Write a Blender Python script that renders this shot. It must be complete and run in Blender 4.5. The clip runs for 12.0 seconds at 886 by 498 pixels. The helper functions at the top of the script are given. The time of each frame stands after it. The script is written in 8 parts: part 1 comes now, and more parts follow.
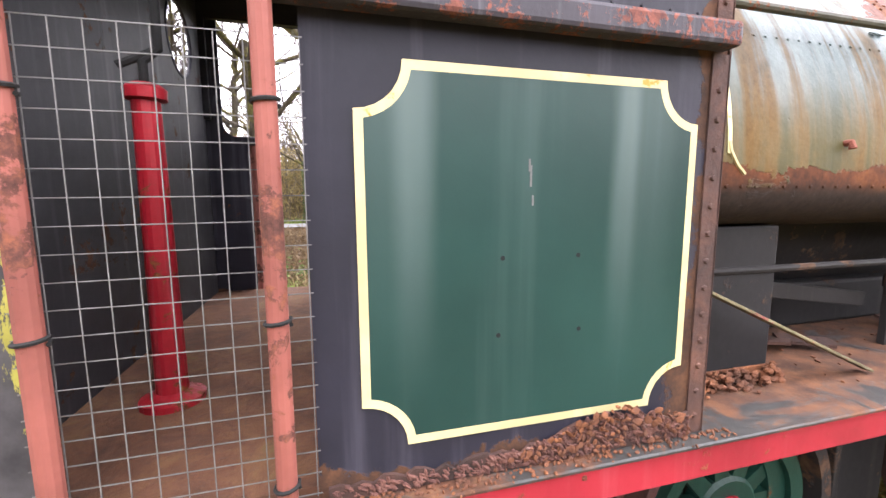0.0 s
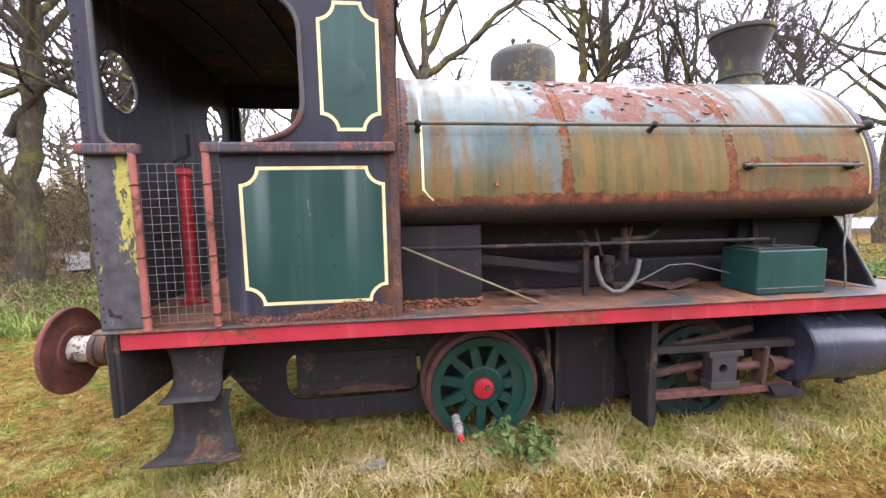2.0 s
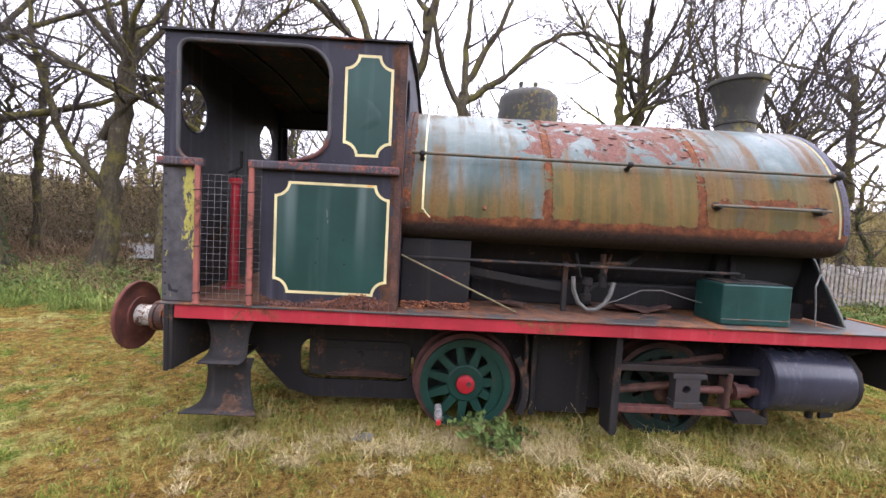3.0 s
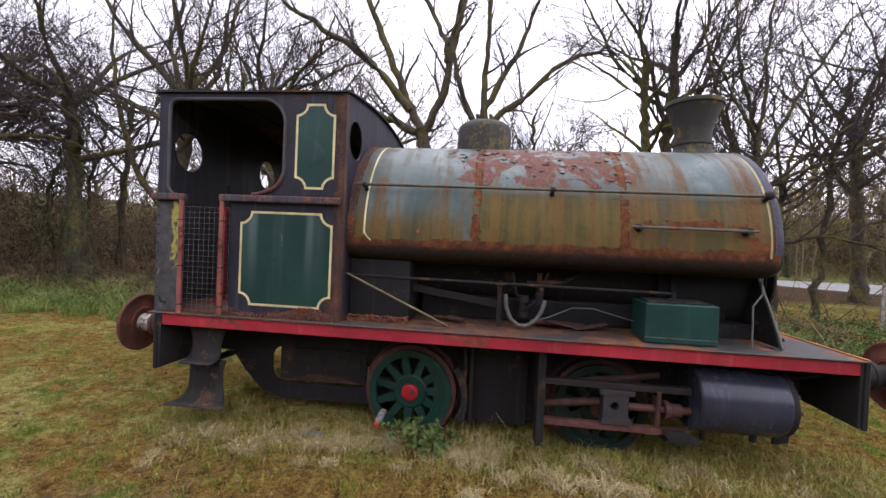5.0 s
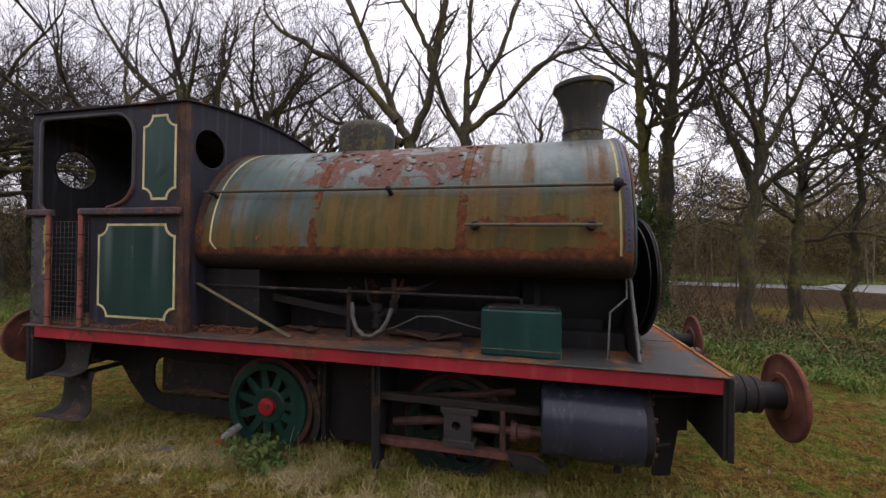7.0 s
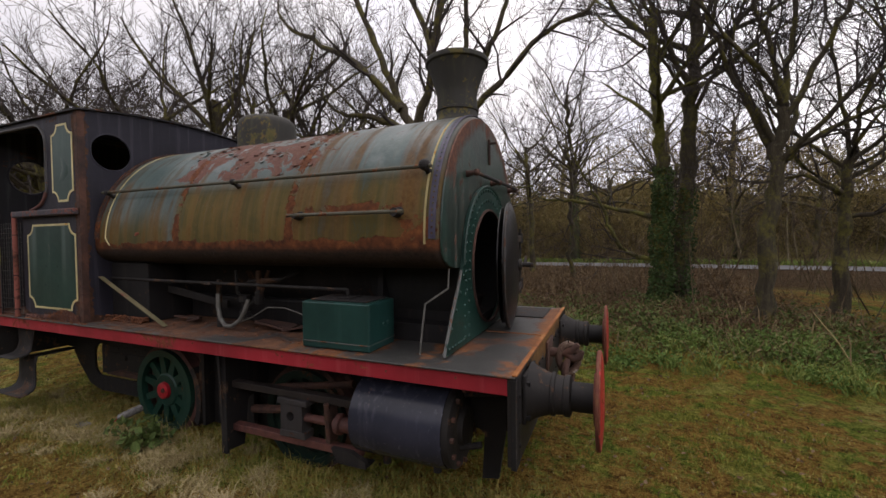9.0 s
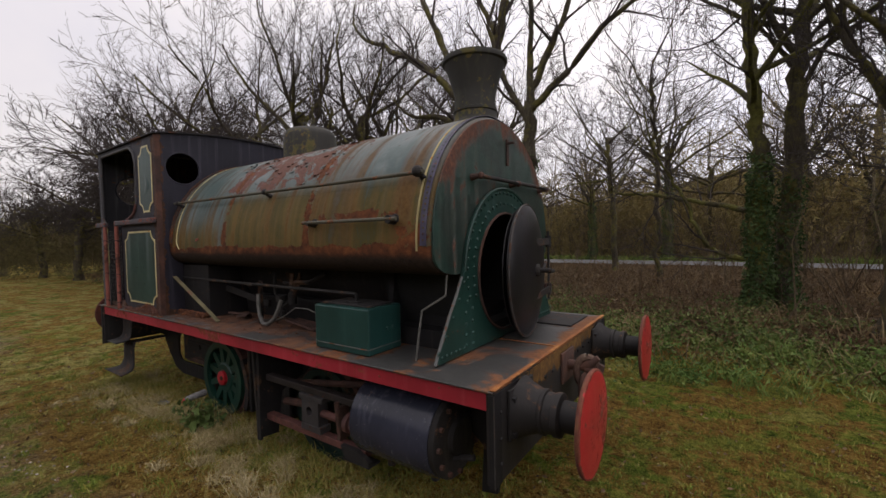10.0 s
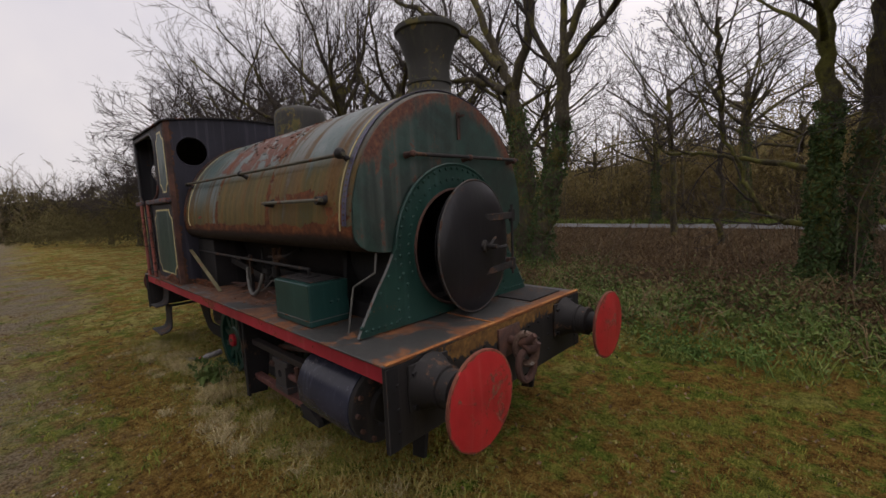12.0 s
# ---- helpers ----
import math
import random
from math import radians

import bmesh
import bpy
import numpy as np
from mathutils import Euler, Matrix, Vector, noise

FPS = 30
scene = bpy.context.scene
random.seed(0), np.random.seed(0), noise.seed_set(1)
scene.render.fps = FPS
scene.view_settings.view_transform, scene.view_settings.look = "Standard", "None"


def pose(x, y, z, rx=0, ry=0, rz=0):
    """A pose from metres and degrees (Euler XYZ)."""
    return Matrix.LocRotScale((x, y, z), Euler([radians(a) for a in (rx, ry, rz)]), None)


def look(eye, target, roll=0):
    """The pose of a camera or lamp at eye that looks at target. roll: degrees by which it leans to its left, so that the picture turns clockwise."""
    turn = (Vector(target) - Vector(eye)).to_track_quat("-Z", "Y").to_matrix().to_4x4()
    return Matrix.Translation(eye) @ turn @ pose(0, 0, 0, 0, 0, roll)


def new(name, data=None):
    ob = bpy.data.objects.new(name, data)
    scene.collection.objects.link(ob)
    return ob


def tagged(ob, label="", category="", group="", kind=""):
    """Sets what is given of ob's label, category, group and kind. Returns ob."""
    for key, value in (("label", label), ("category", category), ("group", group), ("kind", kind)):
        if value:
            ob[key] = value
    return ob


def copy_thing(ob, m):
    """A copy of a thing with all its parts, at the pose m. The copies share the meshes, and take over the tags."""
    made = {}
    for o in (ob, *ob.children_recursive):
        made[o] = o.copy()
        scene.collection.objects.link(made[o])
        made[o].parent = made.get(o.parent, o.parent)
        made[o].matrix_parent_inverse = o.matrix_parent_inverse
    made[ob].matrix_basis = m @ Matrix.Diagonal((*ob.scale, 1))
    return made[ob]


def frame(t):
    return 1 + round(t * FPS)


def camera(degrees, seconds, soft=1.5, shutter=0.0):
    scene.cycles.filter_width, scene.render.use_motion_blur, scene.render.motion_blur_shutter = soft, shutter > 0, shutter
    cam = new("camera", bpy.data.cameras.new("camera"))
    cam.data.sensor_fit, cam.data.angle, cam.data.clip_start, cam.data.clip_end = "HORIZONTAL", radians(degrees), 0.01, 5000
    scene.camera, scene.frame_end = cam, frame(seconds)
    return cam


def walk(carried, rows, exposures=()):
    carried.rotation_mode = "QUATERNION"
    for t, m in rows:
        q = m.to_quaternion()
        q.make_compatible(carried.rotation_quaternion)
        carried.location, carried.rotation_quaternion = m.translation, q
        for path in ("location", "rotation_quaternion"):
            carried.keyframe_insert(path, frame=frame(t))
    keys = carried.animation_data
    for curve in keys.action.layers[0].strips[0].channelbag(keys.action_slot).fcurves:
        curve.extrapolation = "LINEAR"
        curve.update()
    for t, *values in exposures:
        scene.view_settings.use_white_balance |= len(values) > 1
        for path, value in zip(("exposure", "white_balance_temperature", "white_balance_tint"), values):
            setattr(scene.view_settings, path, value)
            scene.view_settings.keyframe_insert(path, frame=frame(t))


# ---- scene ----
cam = camera(94.4, 12.0)
PATH = [
    (0, (0.284, -1.947, 1.778), (0.803, -0.033, 1.524), -0.3),
    (0.3, (0.449, -2.129, 1.804), (0.883, -0.199, 1.515), -0.8),
    (0.5, (0.554, -2.283, 1.816), (0.915, -0.338, 1.522), -1.5),
    (1, (0.812, -2.782, 1.797), (1.14, -0.837, 1.467), -3.6),
    (1.5, (1.094, -3.197, 1.763), (1.395, -1.254, 1.397), 0.6),
    (2, (1.278, -3.721, 1.789), (1.508, -1.744, 1.591), -1.2),
    (2.5, (1.378, -4.1, 1.79), (1.552, -2.114, 1.634), 0.6),
    (3, (1.592, -4.266, 1.779), (1.633, -2.269, 1.667), 2.9),
    (3.2, (1.699, -4.334, 1.78), (1.669, -2.335, 1.73), 2.3),
    (4.8, (2.545, -4.639, 1.895), (2.341, -2.65, 1.828), 2.2),
    (5, (2.659, -4.596, 1.866), (2.42, -2.611, 1.827), 2.5),
    (5.5, (3.041, -4.506, 1.866), (2.749, -2.527, 1.839), 2.9),
    (6, (3.475, -4.367, 1.835), (3.108, -2.402, 1.819), 2.3),
    (6.5, (3.903, -4.15, 1.842), (3.463, -2.199, 1.835), 1.7),
    (7, (4.396, -4.03, 1.85), (3.924, -2.087, 1.862), 0.8),
    (7.2, (4.596, -3.958, 1.864), (4.109, -2.019, 1.851), 0.5),
    (8.8, (5.949, -3.419, 1.864), (5.19, -1.569, 1.835), 0.5),
    (9, (6.084, -3.359, 1.871), (5.31, -1.515, 1.819), -0.7),
    (9.5, (6.348, -3.157, 1.901), (5.333, -1.435, 1.819), -2.7),
    (10, (6.597, -3.03, 1.928), (5.459, -1.387, 1.866), -1.2),
    (10.5, (6.871, -2.97, 1.96), (5.591, -1.44, 1.821), -1.1),
    (11, (7.044, -2.932, 1.972), (5.659, -1.493, 1.868), -1.8),
    (11.5, (7.193, -2.764, 1.935), (5.784, -1.353, 1.783), -1.1),
    (12, (7.372, -2.466, 1.997), (5.996, -1.033, 1.774), -2.4),
]
EXPOSURES = [(0, 2.62, 6600, 16), (1, 2.48, 6400, 18), (2, 2.25, 6250, 19), (3, 1.82, 6200, 19), (5, 0.93, 6350, 19), (6.5, 0.36, 6450, 17), (9, 0.03, 6900, 15), (12, -0.25, 6900, 16)]
walk(cam, [(t, look(eye, target, roll)) for t, eye, target, roll in PATH], EXPOSURES)

# ---- world and light ----
world = bpy.data.worlds.new("overcast_sky")
world.use_nodes = True
scene.world = world
wn = world.node_tree
wn.nodes.clear()
w_out = wn.nodes.new("ShaderNodeOutputWorld")
w_bg = wn.nodes.new("ShaderNodeBackground")
w_sky = wn.nodes.new("ShaderNodeTexSky")
w_sky.sky_type, w_sky.sun_disc = "NISHITA", False
w_sky.sun_elevation, w_sky.sun_rotation = radians(77), radians(-18)
w_co = wn.nodes.new("ShaderNodeTexCoord")
w_noise = wn.nodes.new("ShaderNodeTexNoise")
w_noise.inputs["Scale"].default_value, w_noise.inputs["Detail"].default_value = 2.2, 5
w_ramp = wn.nodes.new("ShaderNodeValToRGB")
w_ramp.color_ramp.elements[0].position, w_ramp.color_ramp.elements[0].color = 0.3, (0.77, 0.785, 0.89, 1)
w_ramp.color_ramp.elements[1].position, w_ramp.color_ramp.elements[1].color = 0.7, (1.0, 0.985, 1.0, 1)
w_dim = wn.nodes.new("ShaderNodeMix")
w_dim.data_type, w_dim.blend_type = "RGBA", "MIX"
w_scale = wn.nodes.new("ShaderNodeVectorMath")
w_scale.operation = "SCALE"
w_scale.inputs["Scale"].default_value = 0.10
wn.links.new(w_co.outputs["Generated"], w_noise.inputs["Vector"])
wn.links.new(w_noise.outputs["Fac"], w_ramp.inputs["Fac"])
wn.links.new(w_sky.outputs["Color"], w_scale.inputs[0])
w_dim.inputs["Factor"].default_value = 0.9
wn.links.new(w_scale.outputs["Vector"], w_dim.inputs["A"])
wn.links.new(w_ramp.outputs["Color"], w_dim.inputs["B"])
wn.links.new(w_dim.outputs["Result"], w_bg.inputs["Color"])
w_sep = wn.nodes.new("ShaderNodeSeparateXYZ")
w_lift = wn.nodes.new("ShaderNodeMapRange")
w_lift.inputs["From Min"].default_value, w_lift.inputs["From Max"].default_value = 0.0, 1.0
w_lift.inputs["To Min"].default_value, w_lift.inputs["To Max"].default_value = 1.32, 1.5
wn.links.new(w_co.outputs["Generated"], w_sep.inputs[0])
wn.links.new(w_sep.outputs["Z"], w_lift.inputs["Value"])
w_side = wn.nodes.new("ShaderNodeMath")
w_side.operation = "MULTIPLY_ADD"
w_side.inputs[1].default_value, w_side.inputs[2].default_value = 0.27, 1.0
w_all = wn.nodes.new("ShaderNodeMath")
w_all.operation = "MULTIPLY"
wn.links.new(w_sep.outputs["X"], w_side.inputs[0])
wn.links.new(w_side.outputs[0], w_all.inputs[0])
wn.links.new(w_lift.outputs["Result"], w_all.inputs[1])
wn.links.new(w_all.outputs[0], w_bg.inputs["Strength"])
wn.links.new(w_bg.outputs["Background"], w_out.inputs["Surface"])

sun_data = bpy.data.lights.new("sun", "SUN")
sun_data.energy, sun_data.angle, sun_data.color = 1.1, radians(50), (1.0, 0.97, 0.93)
sun = new("sun", sun_data)
sun.matrix_world = look((1, 3, 14), (2, 0, 0))


# ---- materials ----
class Mat:
    """A node material, built step by step."""

    def __init__(self, name, rough=0.6, metal=0.0, spec=0.5):
        self.m = bpy.data.materials.new(name)
        self.m.use_nodes = True
        self.nt = self.m.node_tree
        self.b = self.nt.nodes["Principled BSDF"]
        self.b.inputs["Roughness"].default_value = rough
        self.b.inputs["Metallic"].default_value = metal
        self.b.inputs["Specular IOR Level"].default_value = spec
        self.co = self.nt.nodes.new("ShaderNodeTexCoord").outputs["Object"]

    def put(self, socket, value):
        if isinstance(value, bpy.types.NodeSocket):
            self.nt.links.new(value, socket)
        elif isinstance(value, tuple) and len(value) == 3 and socket.type == "RGBA":
            socket.default_value = (*value, 1)
        else:
            socket.default_value = value

    def map(self, scale, loc=(0, 0, 0)):
        n = self.nt.nodes.new("ShaderNodeMapping")
        self.put(n.inputs["Vector"], self.co)
        n.inputs["Scale"].default_value, n.inputs["Location"].default_value = scale, loc
        return n.outputs["Vector"]

    def noise(self, scale, detail=4.0, rough=0.6, vec=None, warp=0.0):
        n = self.nt.nodes.new("ShaderNodeTexNoise")
        self.put(n.inputs["Vector"], vec or self.co)
        n.inputs["Scale"].default_value, n.inputs["Detail"].default_value = scale, detail
        n.inputs["Roughness"].default_value, n.inputs["Distortion"].default_value = rough, warp
        return n.outputs["Fac"]

    def voronoi(self, scale, feature="F1", out="Distance", vec=None):
        n = self.nt.nodes.new("ShaderNodeTexVoronoi")
        n.feature = feature
        self.put(n.inputs["Vector"], vec or self.co)
        n.inputs["Scale"].default_value = scale
        return n.outputs[out]

    def axis(self, which):
        n = self.nt.nodes.new("ShaderNodeSeparateXYZ")
        self.put(n.inputs[0], self.co)
        return n.outputs[which]

    def calc(self, op, a, b=0.0, clamp=False):
        n = self.nt.nodes.new("ShaderNodeMath")
        n.operation, n.use_clamp = op, clamp
        self.put(n.inputs[0], a)
        self.put(n.inputs[1], b)
        return n.outputs[0]

    def step(self, value, lo, hi):
        """0 below lo, 1 above hi, smooth between."""
        n = self.nt.nodes.new("ShaderNodeMapRange")
        n.interpolation_type = "SMOOTHSTEP"
        self.put(n.inputs["Value"], value)
        n.inputs["From Min"].default_value, n.inputs["From Max"].default_value = lo, hi
        return n.outputs["Result"]

    def ramp(self, fac, *stops):
        n = self.nt.nodes.new("ShaderNodeValToRGB")
        self.put(n.inputs["Fac"], fac)
        e = n.color_ramp.elements
        while len(e) < len(stops):
            e.new(0.5)
        for el, (p, c) in zip(e, stops):
            el.position, el.color = p, (*c, 1)
        return n.outputs["Color"]

    def mix(self, fac, a, b, blend="MIX"):
        n = self.nt.nodes.new("ShaderNodeMix")
        n.data_type, n.blend_type = "RGBA", blend
        self.put(n.inputs["Factor"], fac)
        self.put(n.inputs["A"], a)
        self.put(n.inputs["B"], b)
        return n.outputs["Result"]

    def bump(self, height, strength=0.3, dist=0.01):
        n = self.nt.nodes.new("ShaderNodeBump")
        n.inputs["Strength"].default_value, n.inputs["Distance"].default_value = strength, dist
        self.put(n.inputs["Height"], height)
        self.put(self.b.inputs["Normal"], n.outputs["Normal"])

    def color(self, c):
        self.put(self.b.inputs["Base Color"], c)

    def rough(self, r):
        self.put(self.b.inputs["Roughness"], r)

    def island(self):
        return self.nt.nodes.new("ShaderNodeNewGeometry").outputs["Random Per Island"]

    def each(self):
        return self.nt.nodes.new("ShaderNodeObjectInfo").outputs["Random"]


RUST = ((0.3, (0.035, 0.014, 0.008)), (0.5, (0.13, 0.045, 0.018)), (0.72, (0.27, 0.095, 0.03)))
def head_wear(k):
    """The middle of a buffer face, scrubbed by shunting."""
    y = k.calc("SUBTRACT", k.calc("ABSOLUTE", k.axis("Y")), 0.875)
    z = k.calc("SUBTRACT", k.axis("Z"), 0.90)
    far = k.calc("SQRT", k.calc("ADD", k.calc("MULTIPLY", y, y), k.calc("MULTIPLY", z, z)))
    return k.calc("MAXIMUM", k.calc("MULTIPLY", k.calc("SUBTRACT", 1.0, k.step(far, 0.03, 0.19)), 0.26), k.calc("MULTIPLY", k.step(far, 0.262, 0.286), 0.75))


BROWN = ((0.3, (0.022, 0.013, 0.010)), (0.5, (0.060, 0.029, 0.017)), (0.72, (0.125, 0.056, 0.026)))
RUST_RED = ((0.3, (0.07, 0.018, 0.012)), (0.5, (0.17, 0.045, 0.025)), (0.72, (0.28, 0.10, 0.045)))


def paint(name, base, rust=0.35, streak=0.25, rough=0.4, stops=RUST, fade=(0.5, 0.5, 0.5), scale=1.0, low=None, edge=None, washes=()):
    """Old paint on steel: large fading, rain streaks, rust patches. low: heights between which the rust dies away
    upward. washes: (x, half width, amount) of pale streaks that fade out downward.
    """
    k = Mat(name, rough, spec=0.3)
    big = k.noise(1.7 * scale, 5, 0.6)
    fine = k.noise(28 * scale, 5, 0.65)
    runs = k.noise(1.0, 4, 0.55, k.map((16 * scale, 16 * scale, 0.7 * scale)))
    dark = tuple(v * 0.62 for v in base)
    c = k.mix(k.step(big, 0.3, 0.7), dark, base)
    pale = tuple(b * 0.75 + f * 0.25 for b, f in zip(base, fade))
    c = k.mix(k.calc("MULTIPLY", k.step(runs, 0.52, 0.75), streak), c, pale)
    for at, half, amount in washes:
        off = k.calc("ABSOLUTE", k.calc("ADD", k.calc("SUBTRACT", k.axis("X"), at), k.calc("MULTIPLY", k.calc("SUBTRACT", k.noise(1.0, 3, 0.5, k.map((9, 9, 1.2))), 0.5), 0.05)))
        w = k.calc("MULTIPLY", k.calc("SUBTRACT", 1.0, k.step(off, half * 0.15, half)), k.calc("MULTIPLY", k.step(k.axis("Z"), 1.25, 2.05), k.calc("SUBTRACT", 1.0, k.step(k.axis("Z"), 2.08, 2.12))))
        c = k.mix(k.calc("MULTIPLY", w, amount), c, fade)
    where = k.calc("ADD", k.calc("MULTIPLY", k.noise(3.1 * scale, 8, 0.7, warp=0.4), 0.75), k.calc("MULTIPLY", fine, 0.25))
    if low:
        where = k.calc("ADD", where, k.calc("MULTIPLY", k.calc("SUBTRACT", 1.0, k.step(k.axis("Z"), low[0], low[1])), 0.2))
    if edge:
        where = k.calc("ADD", where, k.calc("MULTIPLY", edge(k), 0.24))
    mask = k.step(where, 0.665 - 0.4 * rust, 0.705 - 0.4 * rust)
    c = k.mix(mask, c, k.ramp(k.noise(14 * scale, 7, 0.7), *stops))
    k.color(c)
    k.rough(k.calc("ADD", k.calc("MULTIPLY", mask, 0.9 - rough), k.calc("ADD", rough - 0.08, k.calc("MULTIPLY", fine, 0.16)), True))
    k.bump(k.calc("ADD", k.calc("MULTIPLY", mask, 0.5), k.calc("MULTIPLY", fine, 0.35)), 0.35, 0.006)
    return k.m


def rusty(name, stops=RUST, scale=1.0, rough=0.85):
    k = Mat(name, rough)
    a, f = k.noise(5 * scale, 8, 0.72, warp=0.5), k.noise(45 * scale, 5, 0.7)
    c = k.ramp(a, *stops)
    c = k.mix(k.calc("MULTIPLY", k.step(f, 0.5, 0.75), 0.5), c, (0.05, 0.03, 0.025))
    k.color(c)
    k.bump(k.calc("ADD", a, k.calc("MULTIPLY", f, 0.5)), 0.6, 0.012)
    return k.m


M = {}


def cab_edges(k):
    """The rims of the cab sheets, where the rust begins."""
    side = k.step(k.calc("ABSOLUTE", k.axis("Y")), 1.02, 1.14)
    front = k.calc("MULTIPLY", side, k.step(k.axis("X"), 1.16, 1.30))
    foot = k.calc("SUBTRACT", 1.0, k.step(k.axis("Z"), 1.09, 1.20))
    return k.calc("MAXIMUM", front, k.calc("MULTIPLY", foot, 0.8))


M["cab"] = paint("cab_black_paint", (0.021, 0.020, 0.031), 0.16, 0.55, 0.60, fade=(0.22, 0.21, 0.26), stops=BROWN, edge=cab_edges)
M["cab_in"] = paint("cab_inside_grey", (0.031, 0.031, 0.036), 0.22, 0.7, 0.55, fade=(0.26, 0.26, 0.27), scale=0.8, stops=BROWN)
M["bead"] = paint("worn_grey_bead", (0.055, 0.053, 0.056), 0.22, 0.4, 0.5, fade=(0.28, 0.27, 0.27), scale=2)
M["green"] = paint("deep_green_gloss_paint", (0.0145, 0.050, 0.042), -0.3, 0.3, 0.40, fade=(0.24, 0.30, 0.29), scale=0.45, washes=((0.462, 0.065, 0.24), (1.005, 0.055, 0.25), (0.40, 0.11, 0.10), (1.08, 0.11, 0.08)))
M["green_old"] = paint("worn_green_paint", (0.012, 0.046, 0.036), 0.17, 0.45, 0.42, fade=(0.12, 0.2, 0.2))
M["cream"] = paint("cream_lining_paint", (0.66, 0.58, 0.30), 0.17, 0.2, 0.5, fade=(0.8, 0.8, 0.7), stops=((0.3, (0.3, 0.12, 0.02)), (0.5, (0.5, 0.24, 0.04)), (0.7, (0.6, 0.3, 0.08))), scale=1.6)
M["cream_old"] = paint("worn_cream_lining", (0.40, 0.33, 0.15), 0.26, 0.2, 0.6, fade=(0.7, 0.7, 0.6), stops=((0.3, (0.16, 0.06, 0.015)), (0.5, (0.28, 0.12, 0.025)), (0.7, (0.34, 0.17, 0.04))), scale=1.6)
M["red"] = paint("faded_red_paint", (0.37, 0.024, 0.038), 0.25, 0.4, 0.55, fade=(0.62, 0.27, 0.28), stops=RUST_RED)
M["buffer_red"] = paint("buffer_red_paint", (0.40, 0.022, 0.024), 0.22, 0.35, 0.4, fade=(0.5, 0.25, 0.2), scale=1.5, stops=((0.3, (0.10, 0.022, 0.016)), (0.5, (0.16, 0.042, 0.026)), (0.72, (0.22, 0.085, 0.045))), edge=head_wear)
M["brake_red"] = paint("chipped_red_paint", (0.36, 0.012, 0.022), 0.26, 0.2, 0.45, scale=1.8)
M["salmon"] = paint("salmon_rusted_primer", (0.27, 0.086, 0.066), 0.37, 0.3, 0.65, fade=(0.6, 0.3, 0.25), stops=((0.3, (0.03, 0.014, 0.012)), (0.5, (0.1, 0.04, 0.03)), (0.7, (0.26, 0.09, 0.05))), scale=2)
M["black"] = paint("underframe_black", (0.012, 0.011, 0.012), 0.24, 0.45, 0.72, fade=(0.10, 0.085, 0.070), stops=((0.3, (0.020, 0.013, 0.010)), (0.5, (0.050, 0.030, 0.020)), (0.72, (0.105, 0.062, 0.038))))
M["black_dust"] = paint("dusty_black_steel", (0.020, 0.018, 0.018), 0.28, 0.5, 0.75, fade=(0.13, 0.11, 0.09), stops=((0.3, (0.028, 0.016, 0.012)), (0.5, (0.070, 0.038, 0.024)), (0.72, (0.13, 0.075, 0.045))))
M["cylinder"] = paint("blue_black_gloss_paint", (0.037, 0.040, 0.060), 0.03, 0.5, 0.25, fade=(0.22, 0.23, 0.30), stops=BROWN)
M["roof"] = paint("roof_black", (0.022, 0.021, 0.024), 0.3, 0.2, 0.7)
M["chimney"] = paint("lichen_black_iron", (0.035, 0.034, 0.030), 0.3, 0.5, 0.7, fade=(0.16, 0.16, 0.06), stops=((0.3, (0.05, 0.05, 0.02)), (0.5, (0.09, 0.08, 0.03)), (0.7, (0.15, 0.09, 0.03))))
M["rust"] = rusty("orange_rust")
M["bright_rust"] = rusty("bright_orange_rust", ((0.3, (0.10, 0.032, 0.010)), (0.5, (0.26, 0.088, 0.020)), (0.72, (0.42, 0.19, 0.050))))
M["rust_red"] = rusty("red_rust", RUST_RED)
M["rust_dark"] = rusty("dark_rust", ((0.3, (0.02, 0.012, 0.01)), (0.5, (0.055, 0.025, 0.018)), (0.72, (0.12, 0.05, 0.03))))
M["beam"] = paint("black_beam_rusting_from_the_top", (0.020, 0.018, 0.018), 0.12, 0.3, 0.6, fade=(0.12, 0.10, 0.08), stops=((0.3, (0.045, 0.022, 0.010)), (0.5, (0.12, 0.060, 0.018)), (0.72, (0.24, 0.13, 0.035))), edge=lambda k: k.calc("MULTIPLY", k.step(k.axis("Z"), 0.86, 1.06), k.calc("SUBTRACT", 1.0, k.step(k.calc("ABSOLUTE", k.axis("Y")), 0.5, 1.1))))
M["edge_rust"] = paint("brown_rust_edge", (0.055, 0.035, 0.03), 0.42, 0.2, 0.7, scale=2)
M["tyre"] = rusty("brown_tyre_rust", ((0.3, (0.03, 0.016, 0.014)), (0.5, (0.08, 0.03, 0.026)), (0.72, (0.14, 0.06, 0.045))))


